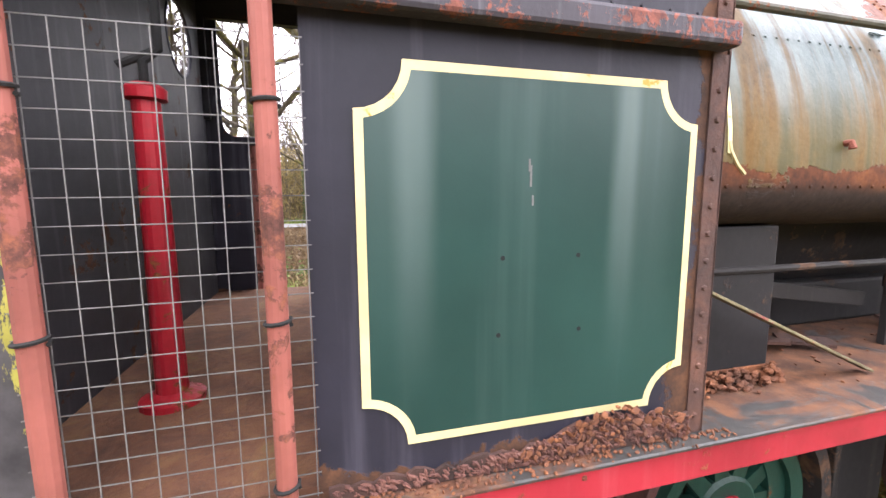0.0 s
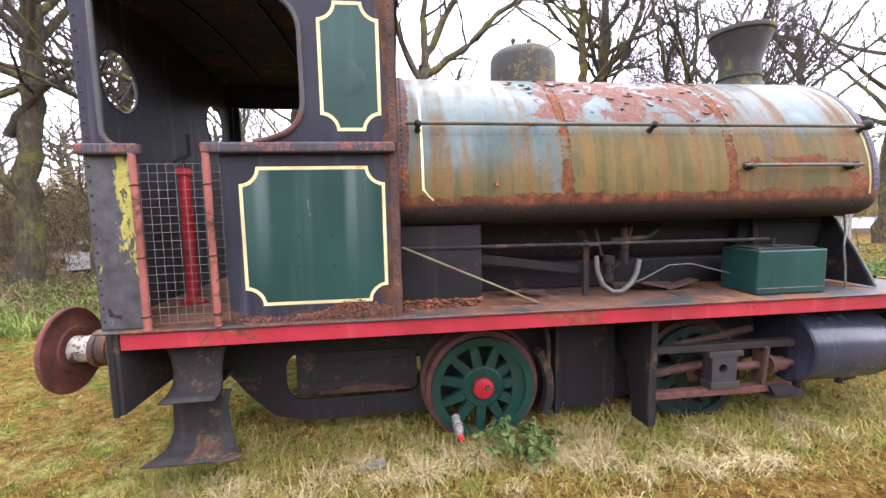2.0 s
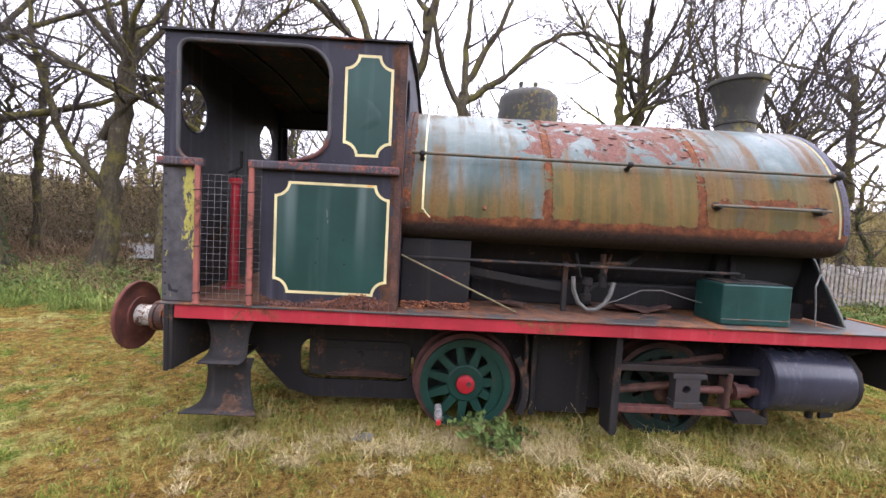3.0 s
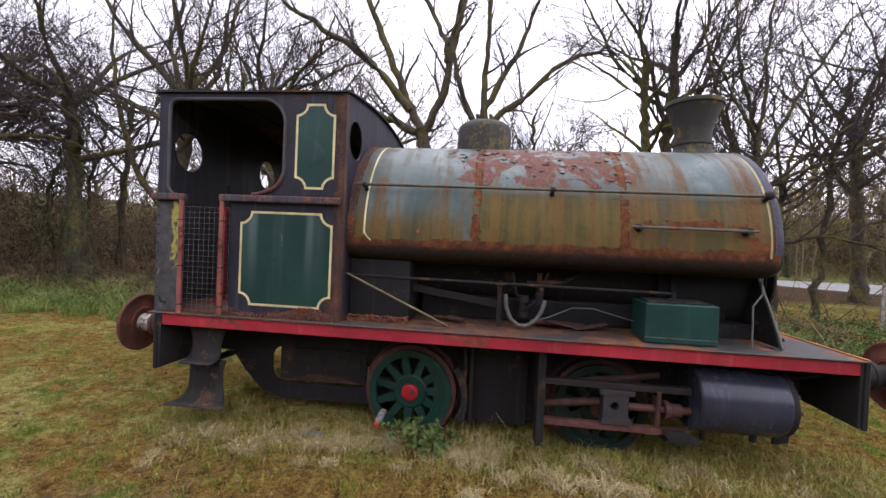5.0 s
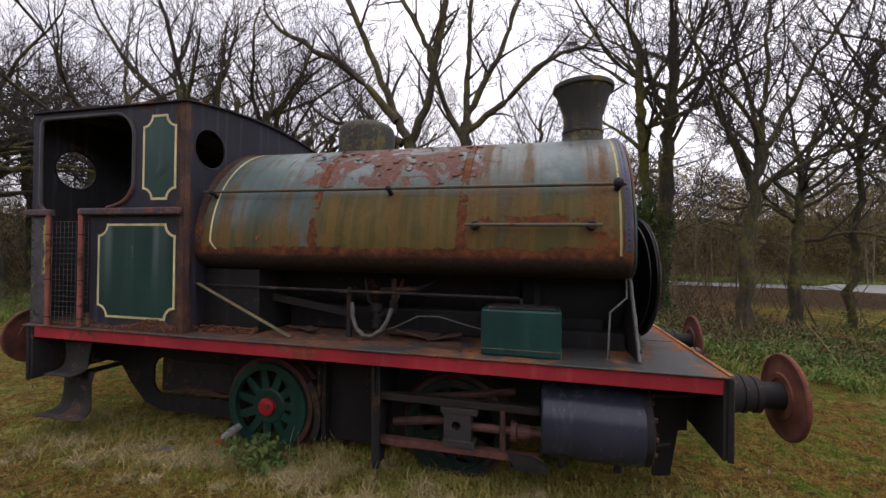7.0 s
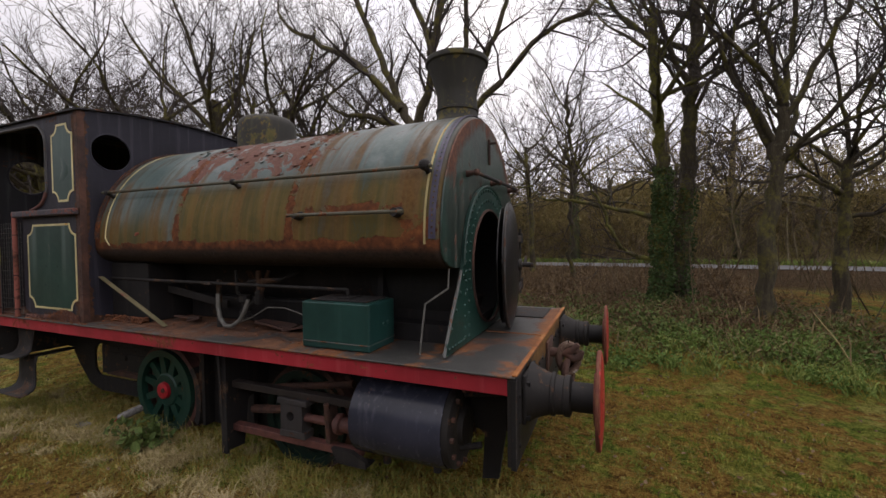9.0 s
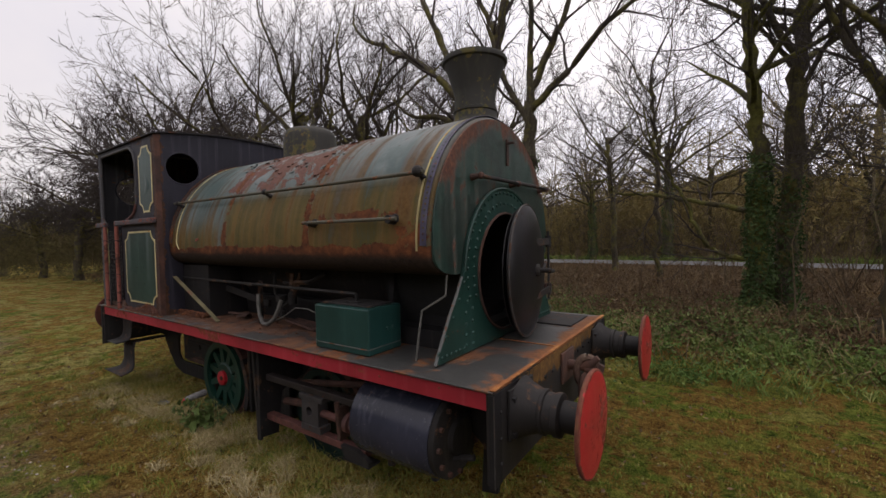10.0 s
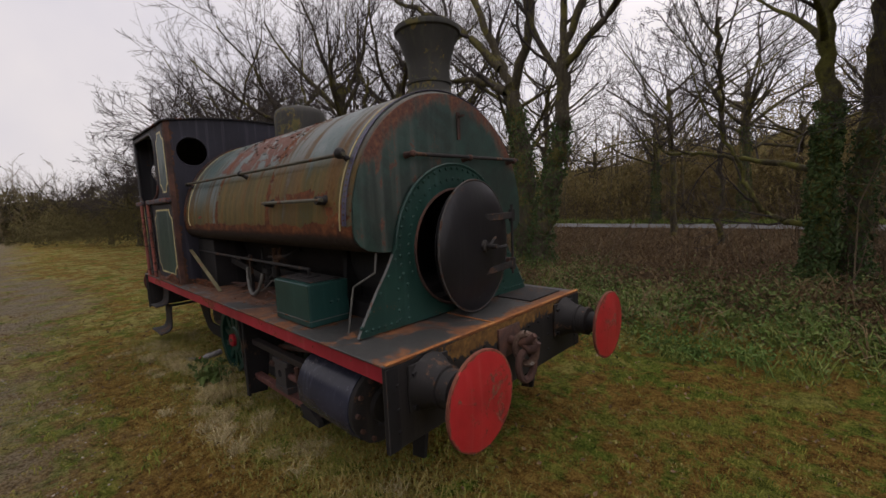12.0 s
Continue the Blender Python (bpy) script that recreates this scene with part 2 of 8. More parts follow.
def deck_material():
    k = Mat("weathered_deck", 0.75)
    a = k.noise(2.4, 8, 0.7, warp=0.6)
    f = k.noise(30, 6, 0.7)
    c = k.ramp(k.noise(9, 6, 0.7), (0.3, (0.026, 0.012, 0.008)), (0.5, (0.085, 0.033, 0.015)), (0.72, (0.17, 0.068, 0.026)))
    c = k.mix(k.calc("MULTIPLY", k.step(f, 0.5, 0.7), 0.4), c, (0.20, 0.105, 0.052))
    forward = k.step(k.axis("X"), 3.3, 4.2)
    edge = k.step(k.calc("ABSOLUTE", k.axis("Y")), 0.98, 1.12)
    x = k.axis("X")
    lip = k.step(x, 5.36, 5.54)
    feet = k.calc("MULTIPLY", k.calc("SUBTRACT", 1.0, k.step(k.calc("ABSOLUTE", k.calc("SUBTRACT", x, 5.02)), 0.05, 0.30)), k.step(k.calc("ABSOLUTE", k.axis("Y")), 0.45, 0.8))
    box_foot = k.calc("SUBTRACT", 1.0, k.step(k.calc("ABSOLUTE", k.calc("SUBTRACT", x, 4.2)), 0.26, 0.48))
    worn = k.calc("MAXIMUM", k.calc("MAXIMUM", lip, feet), box_foot)
    dark = k.step(k.calc("SUBTRACT", k.calc("ADD", k.calc("ADD", a, k.calc("MULTIPLY", forward, 0.15)), k.calc("MULTIPLY", edge, 0.07)), k.calc("MULTIPLY", worn, 0.15)), 0.52, 0.62)
    c = k.mix(k.calc("MULTIPLY", worn, k.step(f, 0.35, 0.6)), c, k.ramp(a, (0.35, (0.13, 0.038, 0.010)), (0.6, (0.27, 0.10, 0.024))))
    c = k.mix(dark, c, k.ramp(f, (0.3, (0.018, 0.018, 0.018)), (0.7, (0.048, 0.047, 0.044))))
    k.color(c)
    k.rough(k.calc("SUBTRACT", 0.9, k.calc("MULTIPLY", dark, 0.35)))
    k.bump(k.calc("ADD", a, k.calc("MULTIPLY", f, 0.4)), 0.5, 0.008)
    return k.m


M["deck"] = deck_material()


def tank_material():
    """Faded blue-green tank paint over primer and rust: three plates along x, streaks down z, a ragged rusted lower edge."""
    k = Mat("weathered_tank_paint", 0.5, spec=0.22)
    x, z = k.axis("X"), k.axis("Z")
    big = k.noise(1.3, 6, 0.65, warp=0.5)
    mid = k.noise(4.5, 8, 0.7, warp=0.6)
    fine = k.noise(34, 6, 0.7)
    runs = k.noise(1.0, 5, 0.6, k.map((7.5, 0.6, 0.45)))
    thin = k.noise(1.0, 4, 0.6, k.map((26, 1.5, 0.8), (3, 1, 0)))
    blue = k.ramp(big, (0.3, (0.026, 0.050, 0.050)), (0.55, (0.066, 0.094, 0.092)), (0.75, (0.165, 0.184, 0.186)))
    olive = k.ramp(k.calc("ADD", k.calc("MULTIPLY", runs, 0.7), k.calc("MULTIPLY", mid, 0.3)), (0.3, (0.034, 0.036, 0.012)), (0.45, (0.072, 0.056, 0.014)), (0.54, (0.118, 0.079, 0.019)), (0.7, (0.130, 0.066, 0.015)))
    centre = k.calc("MULTIPLY", k.step(x, 2.39, 2.55), k.calc("SUBTRACT", 1.0, k.step(x, 3.72, 3.86)))
    lower = k.calc("SUBTRACT", 1.0, k.step(k.calc("ADD", z, k.calc("MULTIPLY", mid, 0.12)), 2.30, 2.50))
    front = k.calc("MULTIPLY", k.step(x, 3.72, 3.9), k.step(k.calc("ADD", k.calc("MULTIPLY", runs, 0.6), k.calc("MULTIPLY", mid, 0.4)), 0.30, 0.46))
    rear = k.calc("MULTIPLY", k.calc("SUBTRACT", 1.0, k.step(x, 2.3, 2.45)), k.calc("MULTIPLY", k.calc("SUBTRACT", 1.0, k.step(k.calc("ADD", z, k.calc("MULTIPLY", mid, 0.25)), 2.05, 2.38)), 0.9))
    o = k.calc("ADD", k.calc("ADD", centre, front), rear, True)
    c = k.mix(k.calc("MULTIPLY", lower, o), blue, olive)
    c = k.mix(k.calc("MULTIPLY", k.step(thin, 0.5, 0.72), 0.10), c, (0.20, 0.215, 0.19))
    # ochre streaks below the rail
    och = k.calc("MULTIPLY", k.step(k.calc("ADD", k.calc("MULTIPLY", runs, 0.85), k.calc("ADD", k.calc("MULTIPLY", mid, 0.15), k.calc("MULTIPLY", k.calc("SUBTRACT", 1.0, k.step(x, 2.2, 2.45)), 0.035))), 0.49, 0.61), k.step(k.noise(1.7, 3), 0.32, 0.52))
    c = k.mix(k.calc("MULTIPLY", och, 0.66), c, k.ramp(fine, (0.3, (0.075, 0.036, 0.010)), (0.7, (0.155, 0.084, 0.026))))
    # bare primer on the crown, with flaking rims
    crown = k.calc("MULTIPLY", k.step(z, 2.30, 2.48), k.calc("MULTIPLY", k.step(x, 2.1, 2.5), k.calc("SUBTRACT", 1.0, k.step(x, 3.5, 4.4))))
    bare = k.step(k.calc("ADD", k.calc("ADD", k.calc("MULTIPLY", mid, 0.8), k.calc("MULTIPLY", fine, 0.2)), k.calc("MULTIPLY", crown, 0.15)), 0.605, 0.635)
    c = k.mix(k.calc("MULTIPLY", bare, k.step(z, 2.1, 2.4)), c, k.ramp(fine, (0.3, (0.060, 0.027, 0.022)), (0.7, (0.165, 0.082, 0.066))))
    stain = k.noise(1.0, 5, 0.65, k.map((5.5, 0.5, 0.5), (7, 2, 1)))
    c = k.mix(k.calc("MULTIPLY", k.calc("MULTIPLY", k.step(stain, 0.46, 0.60), k.calc("ADD", k.calc("MULTIPLY", k.step(x, 2.45, 2.6), 0.5), k.calc("MULTIPLY", k.step(x, 3.4, 3.8), 0.5))), 0.45), c, k.ramp(fine, (0.3, (0.060, 0.027, 0.011)), (0.7, (0.120, 0.060, 0.023))))
    # rust strips at the plate joints and along the bottom
    j1 = k.calc("SUBTRACT", 1.0, k.step(k.calc("ABSOLUTE", k.calc("SUBTRACT", x, 2.505)), 0.015, 0.085))
    j2 = k.calc("SUBTRACT", 1.0, k.step(k.calc("ABSOLUTE", k.calc("SUBTRACT", x, 3.785)), 0.015, 0.085))
    j3 = k.calc("SUBTRACT", 1.0, k.step(x, 1.37, 1.43))
    j4 = k.calc("MULTIPLY", k.step(x, 4.70, 4.82), k.calc("SUBTRACT", 1.0, k.step(z, 1.95, 2.2)))
    low = k.calc("SUBTRACT", 1.0, k.step(z, 1.83, 1.93))
    grab = k.calc("MULTIPLY", k.calc("MULTIPLY", k.step(x, 3.75, 4.0), k.step(z, 2.02, 2.06)), k.calc("SUBTRACT", 1.0, k.step(z, 2.08, 2.17)))
    corner = k.calc("MULTIPLY", k.step(x, 4.62, 4.86), k.calc("SUBTRACT", 1.0, k.step(z, 2.12, 2.26)))
    j2 = k.calc("MAXIMUM", j2, k.calc("MULTIPLY", k.calc("MAXIMUM", grab, corner), 0.85))
    r = k.calc("MAXIMUM", k.calc("MULTIPLY", k.calc("MAXIMUM", j1, j2), 0.82), k.calc("MAXIMUM", k.calc("MAXIMUM", j3, low), k.calc("MULTIPLY", j4, 0.6)))
    mask = k.step(k.calc("ADD", k.calc("MULTIPLY", r, 0.34), mid), 0.70, 0.735)
    rust = k.ramp(k.noise(11, 8, 0.72), (0.3, (0.030, 0.013, 0.009)), (0.5, (0.100, 0.034, 0.014)), (0.72, (0.20, 0.072, 0.024)))
    c = k.mix(mask, c, rust)
    # shade below the tank, painted into the colour as a near-black brown
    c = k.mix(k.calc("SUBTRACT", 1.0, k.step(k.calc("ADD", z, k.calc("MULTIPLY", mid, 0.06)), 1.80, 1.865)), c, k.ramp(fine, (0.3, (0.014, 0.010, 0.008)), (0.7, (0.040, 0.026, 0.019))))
    k.color(c)
    k.rough(k.calc("ADD", 0.42, k.calc("MULTIPLY", k.calc("MAXIMUM", k.calc("MAXIMUM", mask, k.calc("MULTIPLY", k.calc("MULTIPLY", lower, o), 0.55)), k.calc("MAXIMUM", bare, och)), 0.45)))
    k.bump(k.calc("ADD", k.calc("MULTIPLY", k.calc("MAXIMUM", mask, bare), -0.5), k.calc("MULTIPLY", fine, 0.3)), 0.6, 0.010)
    return k.m


M["tank"] = tank_material()


def pillar_material():
    """The rear cab side: black over yellow, the yellow left along one edge."""
    k = Mat("black_over_yellow_paint", 0.6)
    x = k.axis("X")
    flake = k.noise(7, 8, 0.75, k.map((1.6, 1, 0.6)), 0.5)
    black = k.ramp(k.noise(12, 6), (0.3, (0.022, 0.021, 0.024)), (0.7, (0.07, 0.066, 0.07)))
    yellow = k.ramp(k.noise(16, 6), (0.3, (0.22, 0.20, 0.03)), (0.7, (0.40, 0.37, 0.07)))
    near_edge = k.calc("SUBTRACT", 1.0, k.step(k.calc("ABSOLUTE", k.calc("SUBTRACT", x, -0.305)), 0.025, 0.085))
    high = k.step(k.axis("Z"), 1.25, 1.7)
    k.color(k.mix(k.step(k.calc("ADD", k.calc("MULTIPLY", k.calc("MULTIPLY", near_edge, high), 0.19), k.calc("MULTIPLY", flake, 1.0)), 0.62, 0.645), black, yellow))
    k.bump(flake, 0.4, 0.006)
    return k.m


M["pillar"] = pillar_material()


def plain(name, c, rough=0.5, metal=0.0, vary=0.25, scale=20):
    k = Mat(name, rough, metal)
    k.color(k.mix(k.step(k.noise(scale, 5, 0.65), 0.3, 0.7), tuple(v * (1 - vary) for v in c), tuple(min(1, v * (1 + vary)) for v in c)))
    k.bump(k.noise(scale * 3, 4), 0.2, 0.004)
    return k.m


M["wire"] = plain("galvanised_wire", (0.15, 0.147, 0.143), 0.6, 0.4)
M["rail"] = paint("brown_green_rail", (0.075, 0.072, 0.050), 0.3, 0.2, 0.6, scale=3)
M["hose"] = plain("grey_cream_hose", (0.085, 0.082, 0.074), 0.6)
M["bar"] = paint("yellowed_bar", (0.19, 0.165, 0.090), 0.30, 0.2, 0.6, scale=3, stops=((0.3, (0.10, 0.03, 0.025)), (0.5, (0.2, 0.06, 0.05)), (0.7, (0.28, 0.14, 0.08))))
M["white_flake"] = paint("flaking_white_paint", (0.48, 0.46, 0.41), 0.4, 0.2, 0.7, scale=5, stops=((0.3, (0.05, 0.035, 0.03)), (0.5, (0.10, 0.05, 0.035)), (0.7, (0.2, 0.1, 0.06))))
M["bottle"] = plain("scuffed_clear_plastic", (0.20, 0.19, 0.185), 0.2, 0.0, 0.55, 55)
M["cap"] = plain("red_plastic_cap", (0.45, 0.02, 0.03), 0.4)
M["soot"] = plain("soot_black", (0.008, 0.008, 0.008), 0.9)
M["fence"] = plain("grey_weathered_wood", (0.21, 0.19, 0.165), 0.85, 0.0, 0.4, 9)


# ---- building tools ----
def part(name, bm, material, parent=None, label="", smooth=False, kind=""):
    me = bpy.data.meshes.new(name)
    bmesh.ops.recalc_face_normals(bm, faces=bm.faces)
    bm.to_mesh(me)
    bm.free()
    me.materials.append(material)
    if smooth:
        me.polygons.foreach_set("use_smooth", [True] * len(me.polygons))
        me.set_sharp_from_angle(angle=radians(38))
    ob = new(name, me)
    ob.parent = parent
    if label:
        ob["label"] = label
    if kind:
        ob["kind"] = kind
    return ob


def box(bm, x0, x1, y0, y1, z0, z1, bev=0.0, seg=2):
    got = bmesh.ops.create_cube(bm, size=1.0, matrix=Matrix.LocRotScale(((x0 + x1) / 2, (y0 + y1) / 2, (z0 + z1) / 2), None, (x1 - x0, y1 - y0, z1 - z0)))
    if bev:
        edges = list({e for v in got["verts"] for e in v.link_edges})
        bmesh.ops.bevel(bm, geom=edges, offset=bev, segments=seg, affect="EDGES", profile=0.5)


def lathe(bm, profile, origin=(0, 0, 0), axis="Z", seg=32):
    """Turns a list of (radius, height) about an axis."""
    turn = {"Z": Matrix(), "X": Matrix.Rotation(radians(90), 4, "Y"), "-X": Matrix.Rotation(radians(-90), 4, "Y"), "-Y": Matrix.Rotation(radians(90), 4, "X"), "Y": Matrix.Rotation(radians(-90), 4, "X")}[axis]
    m = Matrix.Translation(origin) @ turn
    rings = []
    for r, h in profile:
        if r < 1e-5:
            rings.append([bm.verts.new(m @ Vector((0, 0, h)))])
        else:
            rings.append([bm.verts.new(m @ Vector((r * math.cos(2 * math.pi * i / seg), r * math.sin(2 * math.pi * i / seg), h))) for i in range(seg)])
    for a, b in zip(rings, rings[1:]):
        for i in range(seg):
            j = (i + 1) % seg
            if len(a) == 1 and len(b) == 1:
                continue
            if len(a) == 1:
                bm.faces.new((a[0], b[j], b[i]))
            elif len(b) == 1:
                bm.faces.new((a[i], a[j], b[0]))
            else:
                bm.faces.new((a[i], a[j], b[j], b[i]))


def tube(bm, pts, r, seg=10, caps=True):
    """A pipe along points; r is one radius or one for each point."""
    pts = [Vector(p) for p in pts]
    rs = r if isinstance(r, (list, tuple)) else [r] * len(pts)
    rings, up = [], None
    for i, p in enumerate(pts):
        d = (pts[min(i + 1, len(pts) - 1)] - pts[max(i - 1, 0)]).normalized()
        if up is None:
            up = d.orthogonal().normalized()
        up = (up - d * up.dot(d)).normalized()
        side = d.cross(up)
        rings.append([bm.verts.new(p + rs[i] * (math.cos(2 * math.pi * k / seg) * up + math.sin(2 * math.pi * k / seg) * side)) for k in range(seg)])
    for a, b in zip(rings, rings[1:]):
        for k in range(seg):
            j = (k + 1) % seg
            bm.faces.new((a[k], a[j], b[j], b[k]))
    if caps:
        bm.faces.new(rings[0][::-1])
        bm.faces.new(rings[-1])


def plate(bm, outline, holes=(), axis="Y", at=0.0, thick=0.01):
    """A flat plate with holes from 2D outlines, upright across an axis, with thickness along that axis."""
    def place(u, v):
        return {"Y": (u, at, v), "X": (at, u, v), "Z": (u, v, at)}[axis]
    edges = []
    for loop in (outline, *holes):
        vs = [bm.verts.new(place(*p)) for p in loop]
        edges += [bm.edges.new((vs[i], vs[(i + 1) % len(vs)])) for i in range(len(vs))]
    faces = [g for g in bmesh.ops.triangle_fill(bm, use_beauty=True, edges=edges)["geom"] if isinstance(g, bmesh.types.BMFace)]
    grown = bmesh.ops.extrude_face_region(bm, geom=faces)["geom"]
    shift = {"Y": (0, thick, 0), "X": (thick, 0, 0), "Z": (0, 0, thick)}[axis]
    bmesh.ops.translate(bm, vec=shift, verts=[g for g in grown if isinstance(g, bmesh.types.BMVert)])


def arc(cx, cz, r, a0, a1, n=10, rz=None):
    return [(cx + r * math.cos(radians(a0 + (a1 - a0) * i / n)), cz + (rz or r) * math.sin(radians(a0 + (a1 - a0) * i / n))) for i in range(n + 1)]


def ring(cx, cz, r, n=32):
    return arc(cx, cz, r, 0, 360 - 360 / n, n - 1)


def notched(x0, x1, z0, z1, r, inset=0.0):
    """A rectangle with hollow round corners."""
    pts, rr = [], r + inset
    cut = math.degrees(math.asin(inset / rr))
    for cx, cz, a0 in ((x0, z0, 90), (x1, z0, 180), (x1, z1, 270), (x0, z1, 0)):
        pts += arc(cx, cz, rr, a0 - cut, a0 - 90 + cut, 7)
    return pts


def rivets(bm, points, normal, r=0.011):
    """Small round heads on a face."""
    n = Vector(normal).normalized()
    u = n.orthogonal().normalized()
    v = n.cross(u)
    for p in points:
        p = Vector(p)
        lo = [bm.verts.new(p + r * (math.cos(k * 1.0472) * u + math.sin(k * 1.0472) * v)) for k in range(6)]
        hi = [bm.verts.new(p + 0.55 * r * n + 0.6 * r * (math.cos(k * 1.0472) * u + math.sin(k * 1.0472) * v)) for k in range(6)]
        for k in range(6):
            bm.faces.new((lo[k], lo[(k + 1) % 6], hi[(k + 1) % 6], hi[k]))
        bm.faces.new(hi)


def line(p, q, n):
    return [Vector(p).lerp(Vector(q), i / (n - 1)) for i in range(n)]


BM = bmesh.new

# ---- locomotive ----
loco = tagged(new("steam_locomotive"), "rusting green and black saddle tank steam locomotive standing on grass", "locomotive")
loco.location = (0, 0.10, 0)
DECK = 1.085
SIDE = -1.145


def build_platework():
    b = BM()
    box(b, -0.54, 5.57, -1.205, 1.205, DECK - 0.014, DECK, 0.004, 1)
    deck = part("footplate", b, M["deck"], loco, "rusted dark steel running plate")
    for s, name in ((-1, "valance"), (1, "valance")):
        b = BM()
        y = s * 1.185
        box(b, -0.40, 5.56, min(y, y - s * 0.012), max(y, y - s * 0.012), 0.965, DECK - 0.015, 0.003, 1)
        box(b, -0.40, 5.47, min(y - s * 0.013, y - s * 0.07), max(y - s * 0.013, y - s * 0.07), DECK - 0.026, DECK - 0.0145)
        v = part(name, b, M["red"], deck, "faded red painted edge strip")
        if s < 0:
            b = BM()
            rivets(b, [(x, y - 0.0005, 1.03 + 0.012 * math.sin(x * 9)) for x in (0.15, 0.66, 0.9, 2.42, 2.47, 2.9, 3.85, 4.72, 5.2)], (0, -1, 0), 0.009)
            part("bolting", b, M["rust_red"], deck, kind="stuff")
    # lifted sheet on the deck ahead of the smokebox
    b = BM()
    box(b, 5.02, 5.44, 0.55, 1.08, DECK + 0.001, DECK + 0.013, 0.003, 1)
    part("loose_plate", b, M["black_dust"], deck)
    b = BM()
    box(b, 5.545, 5.575, -1.2, 1.2, DECK + 0.0005, DECK + 0.012, 0.004, 1)
    box(b, 5.08, 5.54, -0.16, -0.145, DECK + 0.0005, DECK + 0.007)
    part("edge_strip", b, M["bright_rust"], deck, "orange rusted edge angle")
    b = BM()
    rnd = random.Random(5)
    for _ in range(70):
        x, y, s = rnd.uniform(1.35, 3.9), -rnd.uniform(0.6, 1.05), rnd.uniform(0.003, 0.010)
        bmesh.ops.create_icosphere(b, subdivisions=1, radius=s, matrix=pose(x, y, DECK + s * 0.3, rnd.uniform(0, 90), 0, rnd.uniform(0, 90)) @ Matrix.Diagonal((1.6, 1, 0.5, 1)))
    part("rust_grit", b, M["rust"], deck, kind="stuff")
    # beams
    for x, s in ((-0.465, -1), (5.515, 1)):
        b = BM()
        box(b, x, x + 0.055, -1.19, 1.19, 0.555, DECK - 0.016, 0.006)
        beam = part("buffer_beam", b, M["black_dust"] if s < 0 else M["beam"], loco, "black steel buffer beam with rust along the top")
        for e in (-1, 1):
            b = BM()
            y = e * 1.185
            box(b, x + 0.045 * (s > 0) - 0.002, x + 0.057 - 0.045 * (s < 0), min(y + e * 0.006, y - e * 0.075), max(y + e * 0.006, y - e * 0.075), 0.552, DECK - 0.018, 0.003)
            box(b, x + 0.025 * (s > 0) - 0.002, x + 0.057 - 0.025 * (s < 0), min(y + e * 0.0055, y + e * 0.018), max(y + e * 0.0055, y + e * 0.018), 0.548, DECK - 0.018, 0.004)
            angle = part("end_angle", b, M["black"], beam, "black angle closing the beam")
            b = BM()
            tube(b, line((x + (0.056 if s > 0 else -0.001), y + e * 0.017, 0.552), (x + (0.056 if s > 0 else -0.001), y + e * 0.017, DECK - 0.02), 6), 0.0035, 5)
            part("worn_edge", b, M["rim"], angle, "edge rubbed to bare steel")
        b = BM()
        f = x + 0.055 if s > 0 else x
        pts = [(f, y, z) for y in (-1.12, -0.62, -0.45, -0.3, 0.3, 0.45, 0.62, 1.12) for z in (0.66, 0.8, 0.95)]
        rivets(b, pts, (s, 0, 0), 0.016)
        part("riveting", b, M["black"], beam, kind="stuff")


M["rust_red_dark"] = rusty("dark_red_flakes", ((0.3, (0.030, 0.014, 0.012)), (0.45, (0.085, 0.034, 0.026)), (0.58, (0.15, 0.062, 0.045)), (0.72, (0.25, 0.17, 0.15))), 3.5)


